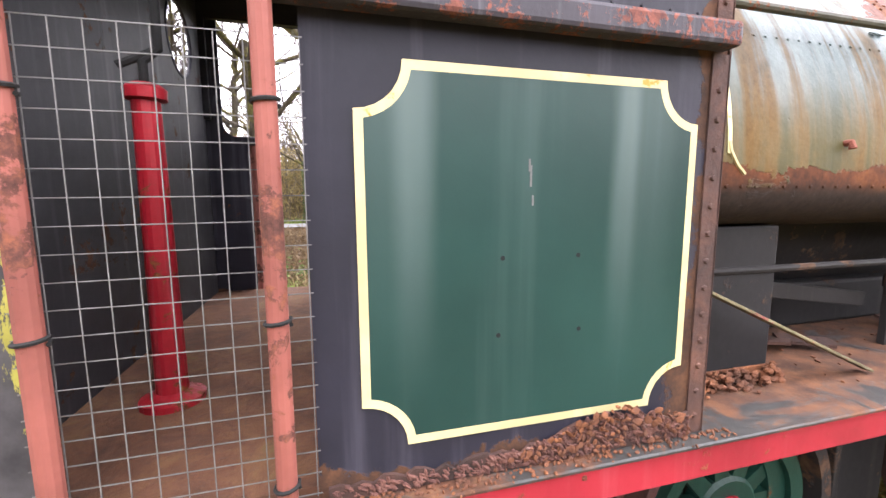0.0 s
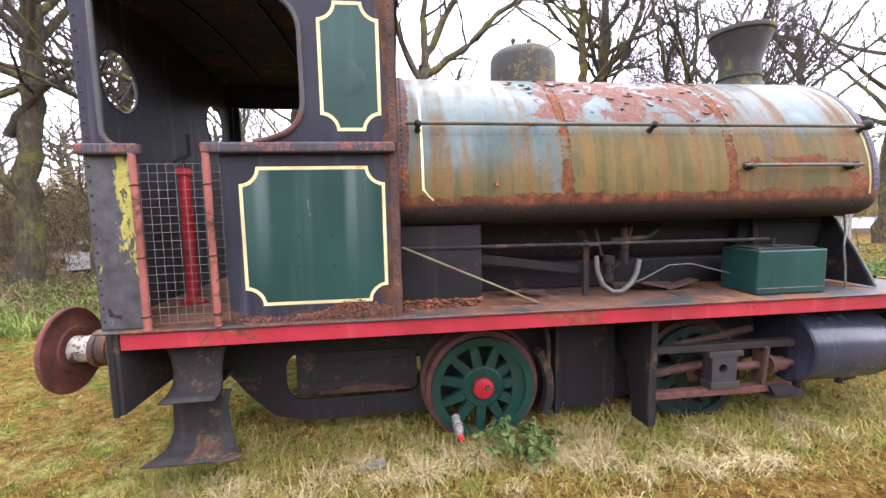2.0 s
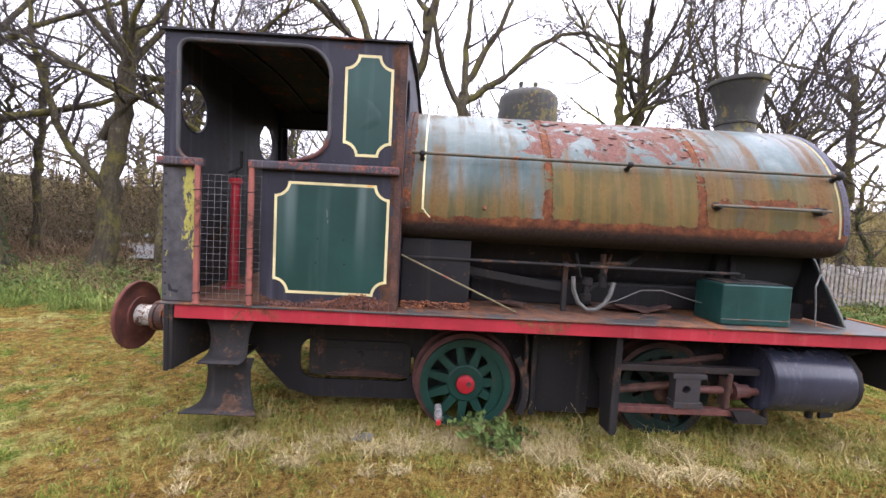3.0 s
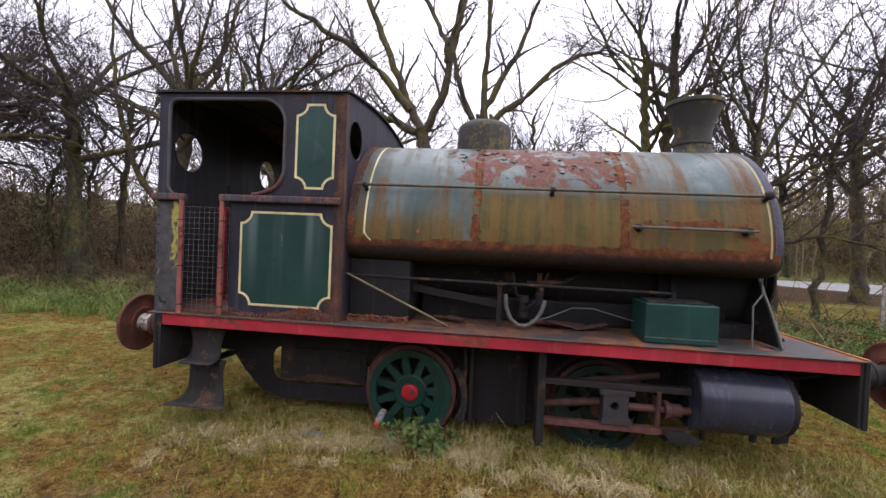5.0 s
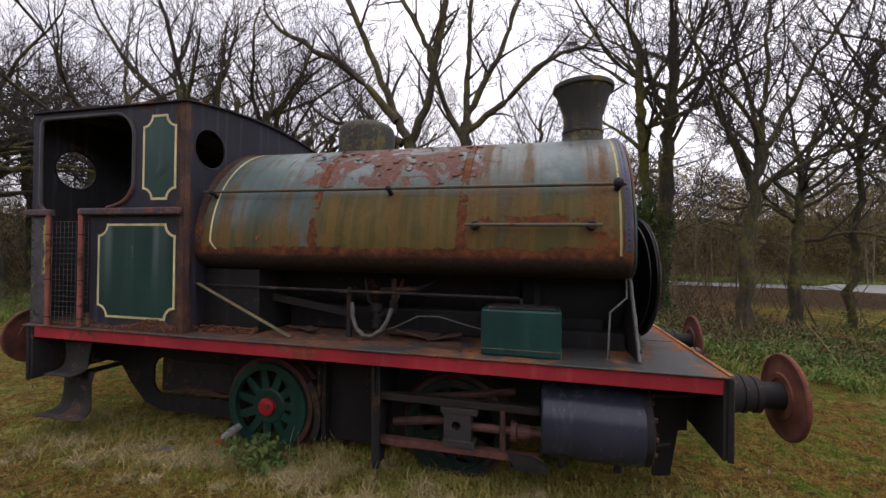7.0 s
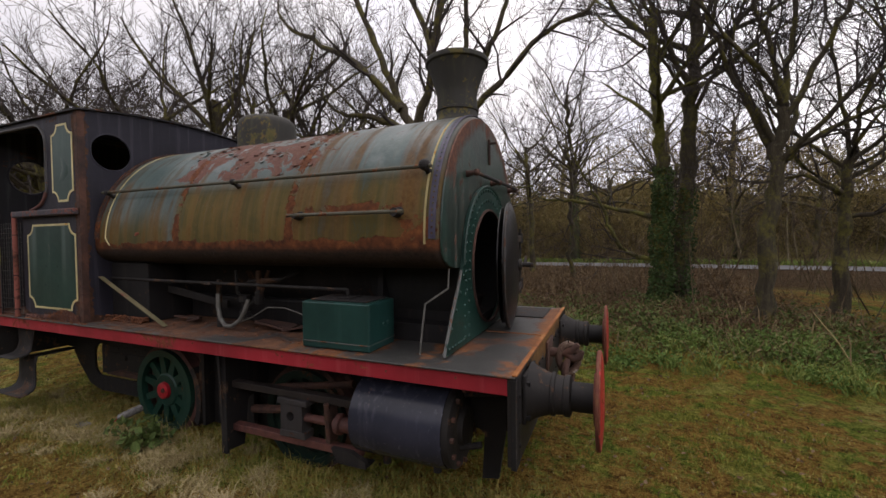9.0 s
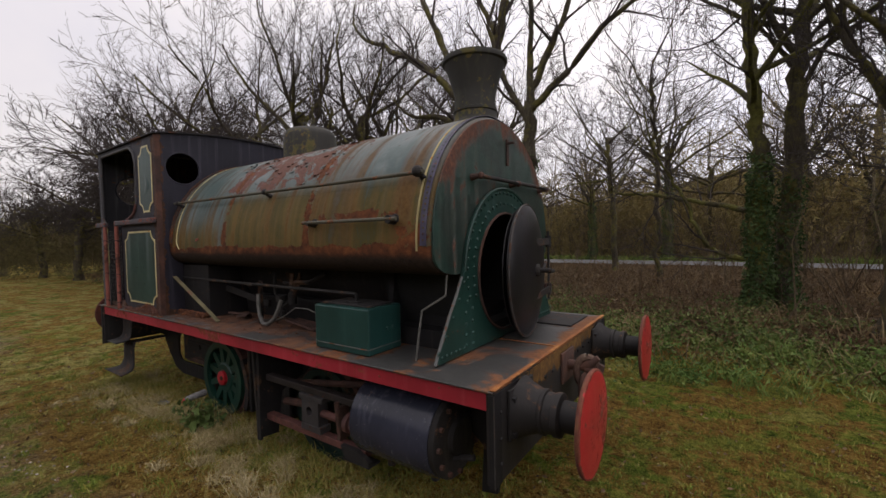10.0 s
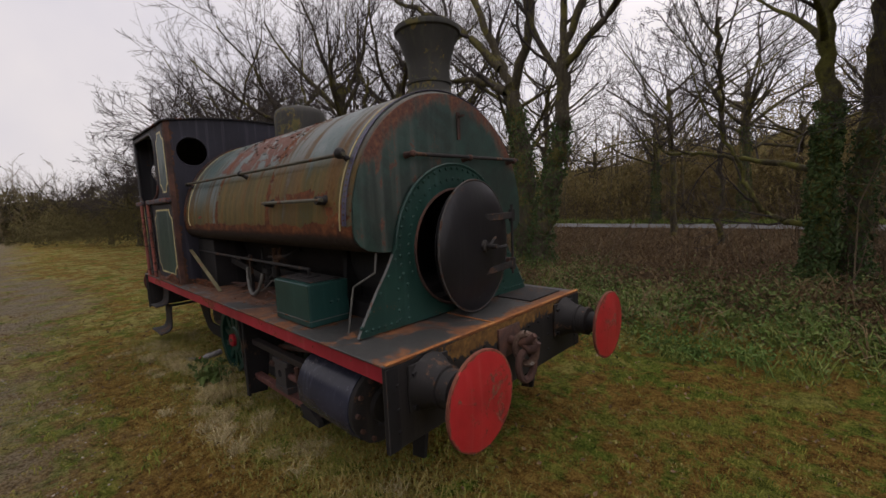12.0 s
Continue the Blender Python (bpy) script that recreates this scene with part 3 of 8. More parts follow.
def build_cab():
    # side sheets: one outline with the doorway and the wide opening
    out = [(-0.52, DECK), (-0.25, DECK), (-0.25, 2.19)]
    out += arc(-0.31, 2.29, 0.10, 270, 180, 6)
    out += arc(-0.33, 3.01, 0.08, 180, 90, 6)
    out += arc(0.52, 2.87, 0.22, 90, 0, 10)
    out += arc(0.52, 2.46, 0.22, 0, -78, 10)
    out += [(0.50, 2.215), (0.235, 2.20), (0.235, DECK), (1.31, DECK), (1.31, 3.15), (-0.52, 3.15)]
    b = BM()
    plate(b, out, axis="Y", at=SIDE, thick=0.008)
    far = [(u, min(v, 2.94) if -0.4 < u < 0.73 and 2.5 < v < 3.12 else v) for u, v in out]
    plate(b, far, axis="Y", at=-SIDE - 0.008, thick=0.008)
    def head(y, edge=3.15, rise=0.10):
        return edge + rise * (1 - (y / 1.145) ** 2)
    top = [(1.135 - 2.27 * i / 16, head(1.135 - 2.27 * i / 16)) for i in range(17)]
    plate(b, [(-1.135, DECK), (1.135, DECK)] + top, [ring(-0.86, 2.79, 0.185), ring(0.86, 2.79, 0.185)], "X", 1.302, 0.008)
    cab = part("cab", b, M["cab"], loco, "black riveted cab with open sides")
    b = BM()
    plate(b, [(-1.135, DECK), (1.135, DECK)] + top, [ring(-0.76, 2.67, 0.20), ring(0.72, 2.67, 0.20)], "X", -0.520, 0.008)
    part("rear_bulkhead", b, M["cab_in"], cab, "grey cab back plate with two round windows")
    for x, ys in ((1.298, (-0.86, 0.86)), (-0.522, (-0.76, 0.72))):
        for y in ys:
            b = BM()
            z, r = (2.79, 0.187) if x > 0 else (2.67, 0.202)
            tube(b, [(x + 0.006, u, v) for u, v in ring(y, z, r, 28)] + [(x + 0.006, y + r, z)], 0.011, 6, False)
            part("window_bead", b, M["cab"], cab)
    # yellow-edged rear side sheet, laid on
    b = BM()
    plate(b, [(-0.515, DECK + 0.01), (-0.252, DECK + 0.01), (-0.252, 2.135), (-0.515, 2.135)], [[(-0.47, 1.17), (-0.40, 1.15), (-0.39, 1.175), (-0.44, 1.185), (-0.46, 1.225), (-0.475, 1.22)]], "Y", SIDE - 0.004, 0.0038)
    part("rear_side_sheet", b, M["pillar"], cab, "black paint flaking off yellow")
    # roof with a thin overhang
    b = BM()
    prof = [(1.175 - 2.35 * i / 20, head(1.175 - 2.35 * i / 20) + 0.004) for i in range(21)]
    plate(b, prof + [(y, z + 0.014) for y, z in prof[::-1]], (), "X", -0.555, 1.90)
    part("roof", b, M["roof"], cab, "thin arched black steel roof")
    for x in (-0.515, 1.262):
        for y in (-1.14, 1.10):
            b = BM()
            box(b, x, x + 0.04, y, y + 0.04, 2.3, 3.145)
            part("corner_post", b, M["cab_in"], cab)
    for x in (-0.1, 0.4, 0.9):
        b = BM()
        tube(b, [(x, y, head(y) - 0.012) for y in [1.12 - 2.24 * i / 14 for i in range(15)]], 0.012, 4)
        part("roof_hoop", b, M["cab_in"], cab)
    b = BM()
    box(b, -0.475, 1.262, 1.09, 1.125, 2.94, 3.15)
    part("cant_rail", b, M["cab_in"], cab)
    # beading round the opening
    for s in (-1, 1):
        y = s * 1.145
        bead = [(0.50, 2.222)] + arc(0.52, 2.46, 0.22, -78, 0, 10) + arc(0.52, 2.87, 0.22, 0, 90, 10) + arc(-0.33, 3.01, 0.08, 90, 180, 6) + arc(-0.31, 2.29, 0.10, 180, 270, 6) + [(-0.26, 2.19)]
        if s > 0:
            bead = bead[:11]
        b = BM()
        tube(b, [(u, y, v) for u, v in bead], 0.017, 8)
        part("opening_bead", b, M["bead"], cab)
    b = BM()
    tube(b, [(u, SIDE - 0.006, v) for u, v in [(0.44, 2.215), (0.50, 2.224)] + arc(0.52, 2.46, 0.22, -75, -18, 7)], [0.019] * 5 + [0.018] * 5, 8)
    part("worn_bead", b, M["tyre"], cab, "bead worn to red rust")
    # waist rails
    for s in (-1, 1):
        y0, y1 = sorted((s * 1.146, s * 1.205))
        b = BM()
        box(b, 0.145, 1.292, y0, y1, 2.145, 2.208, 0.012)
        part("waist_rail", b, M["cab"] if s > 0 else M["edge_rail"], cab, "black rail with red rust showing")
        b = BM()
        box(b, -0.54, -0.195, y0, y1, 2.14, 2.202, 0.012)
        part("waist_rail", b, M["edge_rail"], cab)
        for x in (-0.235, 0.172):
            b = BM()
            y = s * 1.185
            tube(b, line((x, y, DECK), (x, y, 2.146), 12), 0.0215, 12)
            lathe(b, [(0.027, 0), (0.027, 0.012), (0.0225, 0.016)], (x, y, DECK), "Z", 12)
            post = part("door_post", b, M["salmon"], cab, "salmon red rusted tube post")
            if s < 0:
                b = BM()
                for z in (1.16, 1.52, 1.95):
                    tube(b, [(x + 0.025 * math.cos(a), y + 0.025 * math.sin(a), z + 0.002 * a) for a in [k * 0.55 for k in range(13)]], 0.0045, 5)
                part("wire_tie", b, M["soot"], post, kind="stuff")
    # wire mesh in the doorway
    b = BM()
    y = -1.162
    x0, x1, z0, z1 = -0.272, 0.232, 1.115, 2.085
    n = 11
    for i in range(n):
        x = x0 + (x1 - x0) * i / (n - 1)
        tube(b, line((x, y, z0), (x + 0.004, y, z1), 2), 0.0015, 4)
    n = 20
    for i in range(n):
        z = z0 + (z1 - z0) * i / (n - 1)
        tube(b, line((x0 - 0.01, y + 0.004, z), (x1 + 0.01, y + 0.004, z + 0.003), 2), 0.0015, 4)
    part("mesh_guard", b, M["wire"], cab, "square galvanised wire mesh across the doorway", kind="stuff")
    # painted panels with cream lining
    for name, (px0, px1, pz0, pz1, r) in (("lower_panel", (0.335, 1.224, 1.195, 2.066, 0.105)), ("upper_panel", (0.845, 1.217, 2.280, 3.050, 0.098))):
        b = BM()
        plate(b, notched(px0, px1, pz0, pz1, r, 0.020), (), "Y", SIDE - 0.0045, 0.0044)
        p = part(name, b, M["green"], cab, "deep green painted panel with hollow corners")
        b = BM()
        plate(b, notched(px0, px1, pz0, pz1, r), [notched(px0, px1, pz0, pz1, r, 0.0205)], "Y", SIDE - 0.0050, 0.0048)
        part("lining", b, M["cream"], p, "cream painted line")
    # scuffs, bolt holes and the dent of the panels
    b = BM()
    for x, z in ((0.675, 1.631), (0.88, 1.63), (0.666, 1.441), (0.889, 1.438)):
        lathe(b, [(0.0, 0.0005), (0.006, 0.0005), (0.006, 0)], (x, SIDE - 0.0046, z), "-Y", 8)
    part("bolt_hole", b, M["soot"], cab, kind="stuff")
    b = BM()
    for dx, dz, h in ((0, 0, 0.05), (0.006, -0.045, 0.025), (-0.004, 0.035, 0.03)):
        box(b, 0.742 + dx, 0.747 + dx, SIDE - 0.0052, SIDE - 0.0046, 1.80 + dz, 1.80 + dz + h)
    part("scratch", b, M["wire"], cab, kind="stuff")
    b = BM()
    yp = SIDE - 0.0046
    rim = [b.verts.new((u, yp, v)) for u, v in ((1.00, 2.73), (1.06, 2.70), (1.13, 2.62), (1.13, 2.55), (1.05, 2.49), (0.95, 2.47), (1.00, 2.55), (1.03, 2.62))]
    ridge = [b.verts.new((u, yp - d, v)) for u, v, d in ((1.045, 2.675, 0.004), (1.095, 2.595, 0.008), (1.03, 2.535, 0.004))]
    for f in ((0, 1, 'a'), (1, 2, 'b', 'a'), (2, 3, 'b'), (3, 4, 'c', 'b'), (4, 5, 'c'), (5, 6, 'c'), (6, 7, 'b', 'c'), (7, 0, 'a', 'b')):
        b.faces.new([rim[q] if isinstance(q, int) else ridge["abc".index(q)] for q in f])
    part("dent", b, M["green"], cab, "pushed-out dent in the panel", True)
    # rusted front corner strip with rivets
    b = BM()
    box(b, 1.258, 1.314, SIDE - 0.006, SIDE - 0.0005, DECK + 0.002, 2.143)
    box(b, 1.262, 1.314, SIDE - 0.006, SIDE - 0.0005, 2.210, 3.145)
    box(b, 1.3105, 1.3165, SIDE - 0.006, SIDE + 0.05, DECK + 0.002, 3.145)
    part("corner_strip", b, M["rust_dark"], cab, "rusted brown corner angle")
    b = BM()
    rivets(b, [(1.284, SIDE - 0.006, z) for z in [1.14 + 0.076 * i for i in range(13)] + [2.27 + 0.085 * i for i in range(11)]], (0, -1, 0), 0.010)
    part("riveting", b, M["rust_dark"], cab, kind="stuff")
    b = BM()
    rivets(b, [(-0.497, SIDE - 0.0045, 1.14 + 0.085 * i) for i in range(24)], (0, -1, 0), 0.010)
    rivets(b, [(0.27 + 0.085 * i, SIDE - 0.001, 2.235) for i in range(12) if i > 3], (0, -1, 0), 0.007)
    rivets(b, [(0.76, SIDE - 0.001, 2.5 + 0.1 * i) for i in range(5)], (0, -1, 0), 0.006)
    part("riveting", b, M["cab"], cab, kind="stuff")
    # corroded foot of the side sheet
    b = BM()
    rnd = random.Random(3)
    lowline = [(1.255 - 1.0 * i / 40, DECK + 0.002) for i in range(41)]
    hi = []
    for i in range(41):
        x = 0.255 + 1.0 * i / 40
        lift = 0.058 * math.exp(-((x - 1.02) / 0.22) ** 2) + 0.020 + 0.016 * rnd.random()
        hi.append((x, DECK + lift + 0.022 * rnd.random()))
    plate(b, hi + lowline, (), "Y", SIDE - 0.012, 0.010)
    part("corroded_foot", b, M["rust_dark"], cab, "flaking rust eating into the panel foot")
    b = BM()
    for _ in range(700):
        x = rnd.gauss(0.98, 0.18) if rnd.random() < 0.65 else rnd.uniform(0.27, 1.25)
        x = min(max(x, 0.26), 1.25)
        h = 0.080 * math.exp(-((x - 1.02) / 0.22) ** 2) + 0.030
        s = rnd.uniform(0.0025, 0.0085)
        bmesh.ops.create_icosphere(b, subdivisions=1, radius=s, matrix=pose(x, SIDE - 0.012 - 0.3 * s, DECK + 0.006 + h * rnd.random(), rnd.uniform(0, 90), rnd.uniform(0, 90), 0) @ Matrix.Diagonal((1.8, 0.6, 0.9, 1)))
    part("flaking_rust", b, M["rust_red_dark"], cab, kind="stuff")
    # curled scale standing off the sheet, and crumbs fallen to the deck
    b = BM()
    for _ in range(150):
        x = min(max(rnd.gauss(1.0, 0.17), 0.30), 1.25)
        h = 0.095 * math.exp(-((x - 1.02) / 0.22) ** 2) + 0.025
        w = rnd.uniform(0.008, 0.026)
        m = pose(x, SIDE - 0.015 - rnd.random() * 0.012, DECK + 0.012 + h * rnd.random(), rnd.uniform(-40, 40), rnd.uniform(-60, 60), rnd.uniform(-30, 30)) @ Matrix.Diagonal((w, 0.003, w * rnd.uniform(0.4, 0.8), 1))
        bmesh.ops.create_icosphere(b, subdivisions=1, radius=0.6, matrix=m)
    for _ in range(240):
        q = rnd.uniform(0.002, 0.007)
        bmesh.ops.create_icosphere(b, subdivisions=1, radius=q, matrix=pose(rnd.uniform(0.3, 1.4), SIDE - 0.014 - abs(rnd.gauss(0, 0.022)), DECK + q * 0.5, rnd.uniform(0, 90), 0, rnd.uniform(0, 90)) @ Matrix.Diagonal((1.5, 1, 0.6, 1)))
    part("rust_scale", b, M["rust"], cab, kind="stuff")
    # floor and the things inside
    b = BM()
    box(b, -0.51, 1.30, -1.13, 1.13, DECK + 0.001, DECK + 0.03)
    part("cab_floor", b, M["cab_floor"], cab, "rusted cab floor with a little moss")
    b = BM()
    lathe(b, [(0.0, 0.0), (0.095, 0.0), (0.095, 0.02), (0.047, 0.04), (0.038, 0.95), (0.056, 0.955), (0.058, 0.985), (0.04, 1.0), (0.0, 1.0)], (-0.24, -0.58, DECK + 0.03), "Z", 20)
    col = part("brake_column", b, M["brake_red"], cab, "chipped red brake column")
    b = BM()
    tube(b, [(-0.24, -0.58, 2.10), (-0.24, -0.58, 2.18), (-0.20, -0.57, 2.22), (-0.20, -0.57, 2.36)], 0.014, 8)
    tube(b, [(-0.30, -0.60, 2.16), (-0.20, -0.57, 2.22)], 0.012, 8)
    part("brake_crank", b, M["soot"], col)
    b = BM()
    lathe(b, [(0.0, 0), (0.52, 0), (0.55, 0.03), (0.55, 0.2)], (1.08, 0, 1.80), "X", 28)
    box(b, 0.95, 1.30, -0.5, 0.5, DECK + 0.03, 1.9)
    part("backhead", b, M["soot"], cab)
    b = BM()
    tube(b, [(0.98, 0.25, 2.25), (0.72, 0.3, 2.42), (0.6, 0.3, 2.44)], 0.016, 8)
    part("regulator", b, M["soot"], cab)


k_edge = paint("rail_black_and_red_rust", (0.05, 0.045, 0.055), 0.38, 0.3, 0.6, scale=3, stops=((0.3, (0.06, 0.028, 0.026)), (0.5, (0.15, 0.056, 0.042)), (0.7, (0.27, 0.095, 0.068))))
M["edge_rail"] = k_edge

TR, TZ = 1.03, 1.87


def tank_profile(grow=0.0):
    r = TR + grow
    pts = arc(0, TZ, r, 0, 180, 40)
    left = [(-r, TZ - 0.05), (-r + 0.012, TZ - 0.10), (-r + 0.05, TZ - 0.15), (-r + 0.12, TZ - 0.19), (-r + 0.25, TZ - 0.215), (-0.63, TZ - 0.22)]
    return pts + left + arc(0, 1.63, 0.61, 176, 4, 20) + [(-u, v) for u, v in left[::-1]]


def build_tank():
    prof = tank_profile()
    b = BM()
    xs = [1.312, 1.9, 2.5, 3.1, 3.7, 4.35, 4.975, 5.005, 5.023, 5.031]
    ins = [0, 0, 0, 0, 0, 0, 0, 0.006, 0.022, 0.045]
    rings_ = []
    for x, i in zip(xs, ins):
        s = (TR - i) / TR
        rings_.append([b.verts.new((x, y * s, TZ + (z - TZ) * s)) for y, z in prof])
    n = len(prof)
    for a, c in zip(rings_, rings_[1:]):
        for k in range(n):
            b.faces.new((a[k], a[(k + 1) % n], c[(k + 1) % n], c[k]))
    b.faces.new(rings_[-1])
    b.faces.new(rings_[0][::-1])
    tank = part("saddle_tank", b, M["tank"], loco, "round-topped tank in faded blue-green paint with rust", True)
    # straps over the plate joints, and the cab end angle
    def strap(x0, x1, a0, a1, grow, name, m, label=""):
        q = BM()
        o = arc(0, TZ, TR + grow, a0, a1, 40)
        i = arc(0, TZ, TR + 0.0005, a1, a0, 40)
        plate(q, o + i, (), "X", x0, x1 - x0)
        return part(name, q, m, tank, label)
    strap(1.313, 1.375, 2, 178, 0.012, "end_angle", M["edge_rust"])
    strap(4.962, 5.012, 0, 180, 0.004, "front_strap", M["strap"], "blue-black riveted end strap")
    # lining at both ends, with hollow corners
    strap(1.470, 1.486, 2, 178, 0.003, "lining", M["cream"])
    strap(4.925, 4.941, -2, 182, 0.003, "lining", M["cream_old"], "worn yellow painted line")
    for s in (0, 180):
        for x, sg in ((1.470, 1),):
            q = BM()
            path = [(x + sg * 0.008, 4), (x + sg * 0.012, 2.5), (x + sg * 0.04, 0.2), (x + sg * 0.075, -1.5)]
            tube(q, [(u, (TR + 0.001) * math.cos(radians(180 - a if s else a)), TZ + (TR + 0.001) * math.sin(radians(a))) for u, a in path], 0.006, 5)
            part("lining_corner", q, M["cream"], tank)
    q = BM()
    def on(a, x):
        return (x, TR * math.cos(radians(a)), TZ + TR * math.sin(radians(a)))
    for a in [2 + 2.2 * i for i in range(81)]:
        for x in (1.344,):
            rivets(q, [Vector(on(a, x)) + 0.012 * Vector((0, math.cos(radians(a)), math.sin(radians(a))))], (0, math.cos(radians(a)), math.sin(radians(a))), 0.009)
        for x in (2.475, 2.535, 3.755, 3.815, 4.987):
            rivets(q, [Vector(on(a, x)) + (0.004 if x > 4 else 0) * Vector((0, math.cos(radians(a)), math.sin(radians(a))))], (0, math.cos(radians(a)), math.sin(radians(a))), 0.008)
    for s in (-1, 1):
        rivets(q, [(1.42 + 0.06 * i, s * (TR - 0.004), TZ - 0.065) for i in range(59)], (0, s, 0), 0.008)
        rivets(q, [(1.5 + 0.05 * i, s * 0.936, 2.30) for i in range(64)], (0, s * 0.91, 0.42), 0.0055)
    part("riveting", q, M["tank"], tank, kind="stuff")
    # curled paint and scale on the crown
    q = BM()
    rnd = random.Random(11)
    for _ in range(46):
        x, a = rnd.uniform(2.2, 3.9), rnd.uniform(112, 152)
        w, h = rnd.uniform(0.02, 0.075), rnd.uniform(0.01, 0.03)
        nrm = Vector((0, math.cos(radians(a)), math.sin(radians(a))))
        t1 = Vector((1, 0, 0))
        t2 = nrm.cross(t1)
        p = Vector(on(a, x))
        vs = []
        for i in range(6):
            f = i / 5
            wob = rnd.uniform(-0.006, 0.006)
            base = p + t1 * (w * (f - 0.5)) + t2 * wob
            vs.append((q.verts.new(base), q.verts.new(base + nrm * (0.003 + 0.007 * math.sin(f * 3.1)) - t2 * h * math.sin(f * 3.1))))
        for u, v in zip(vs, vs[1:]):
            q.faces.new((u[0], v[0], v[1], u[1]))
    flakes = part("lifted_scale", q, M["tank"], tank, kind="stuff")
    th = flakes.modifiers.new("thickness", "SOLIDIFY")
    th.thickness = 0.003
    # side handrails with their pillars, and the short grab rail
    for s in (-1, 1):
        q = BM()
        y = s * 0.985
        tube(q, line((1.37, y, 2.365), (4.97, y, 2.352), 14), 0.0145, 10)
        rail = part("handrail", q, M["rail"], tank, "long brown-green weathered handrail")
        for x in (1.455, 3.166, 4.92):
            q = BM()
            bmesh.ops.create_uvsphere(q, u_segments=12, v_segments=8, radius=0.040 if x > 4 else 0.028, matrix=Matrix.Translation((x, y, 2.36)))
            tube(q, [(x, y, 2.36), (x, s * 0.945, 2.335), (x, s * 0.90, 2.315)], [0.016, 0.018, 0.03], 10)
            part("rail_pillar", q, M["black_dust"], rail)
        q = BM()
        tube(q, line((3.82, s * 1.075, 2.055), (4.80, s * 1.075, 2.052), 8), 0.0135, 10)
        grab = part("grab_rail", q, M["rail"], tank)
        for x in (3.89, 4.735):
            q = BM()
            tube(q, [(x, s * 1.085, 2.05), (x, s * 1.01, 2.045)], [0.03, 0.032] if x > 4.5 else [0.02, 0.03], 10)
            lathe(q, [(0.045, 0), (0.04, 0.012), (0.0, 0.014)], (x, s * 1.005, 2.045), "-Y" if s < 0 else "Y", 14)
            part("rail_pillar", q, M["black_dust"], grab)
    # small stub on the side
    q = BM()
    tube(q, [(1.98, -1.0, 1.95), (1.98, -1.045, 1.95), (1.98, -1.05, 1.93)], 0.012, 8)
    part("stub_pin", q, M["rust_red"], tank)
    # front plate
    b = BM()
    s = (TR - 0.03) / TR
    plate(b, [(y * s, TZ + (z - TZ) * s) for y, z in prof], (), "X", 5.0315, 0.014)
    front = part("tank_front", b, M["green_front"], tank, "streaked green front plate with rust runs")
    b = BM()
    tube(b, line((5.125, -0.52, 2.362), (5.125, 0.86, 2.375), 8), 0.0155, 10)
    fr = part("front_handrail", b, M["black_dust"], tank, "dark worn front handrail")
    for y in (-0.50, 0.15, 0.80):
        b = BM()
        bmesh.ops.create_uvsphere(b, u_segments=12, v_segments=8, radius=0.027, matrix=Matrix.Translation((5.125, y, 2.365)))
        tube(b, [(5.125, y, 2.365), (5.045, y, 2.36)], [0.016, 0.028], 10)
        part("rail_pillar", b, M["rust_dark"], fr)
    b = BM()
    box(b, 5.046, 5.058, 0.08, 0.115, 2.52, 2.74)
    box(b, 5.058, 5.115, 0.085, 0.11, 2.70, 2.715)
    part("lamp_bracket", b, M["rust_dark"], tank)


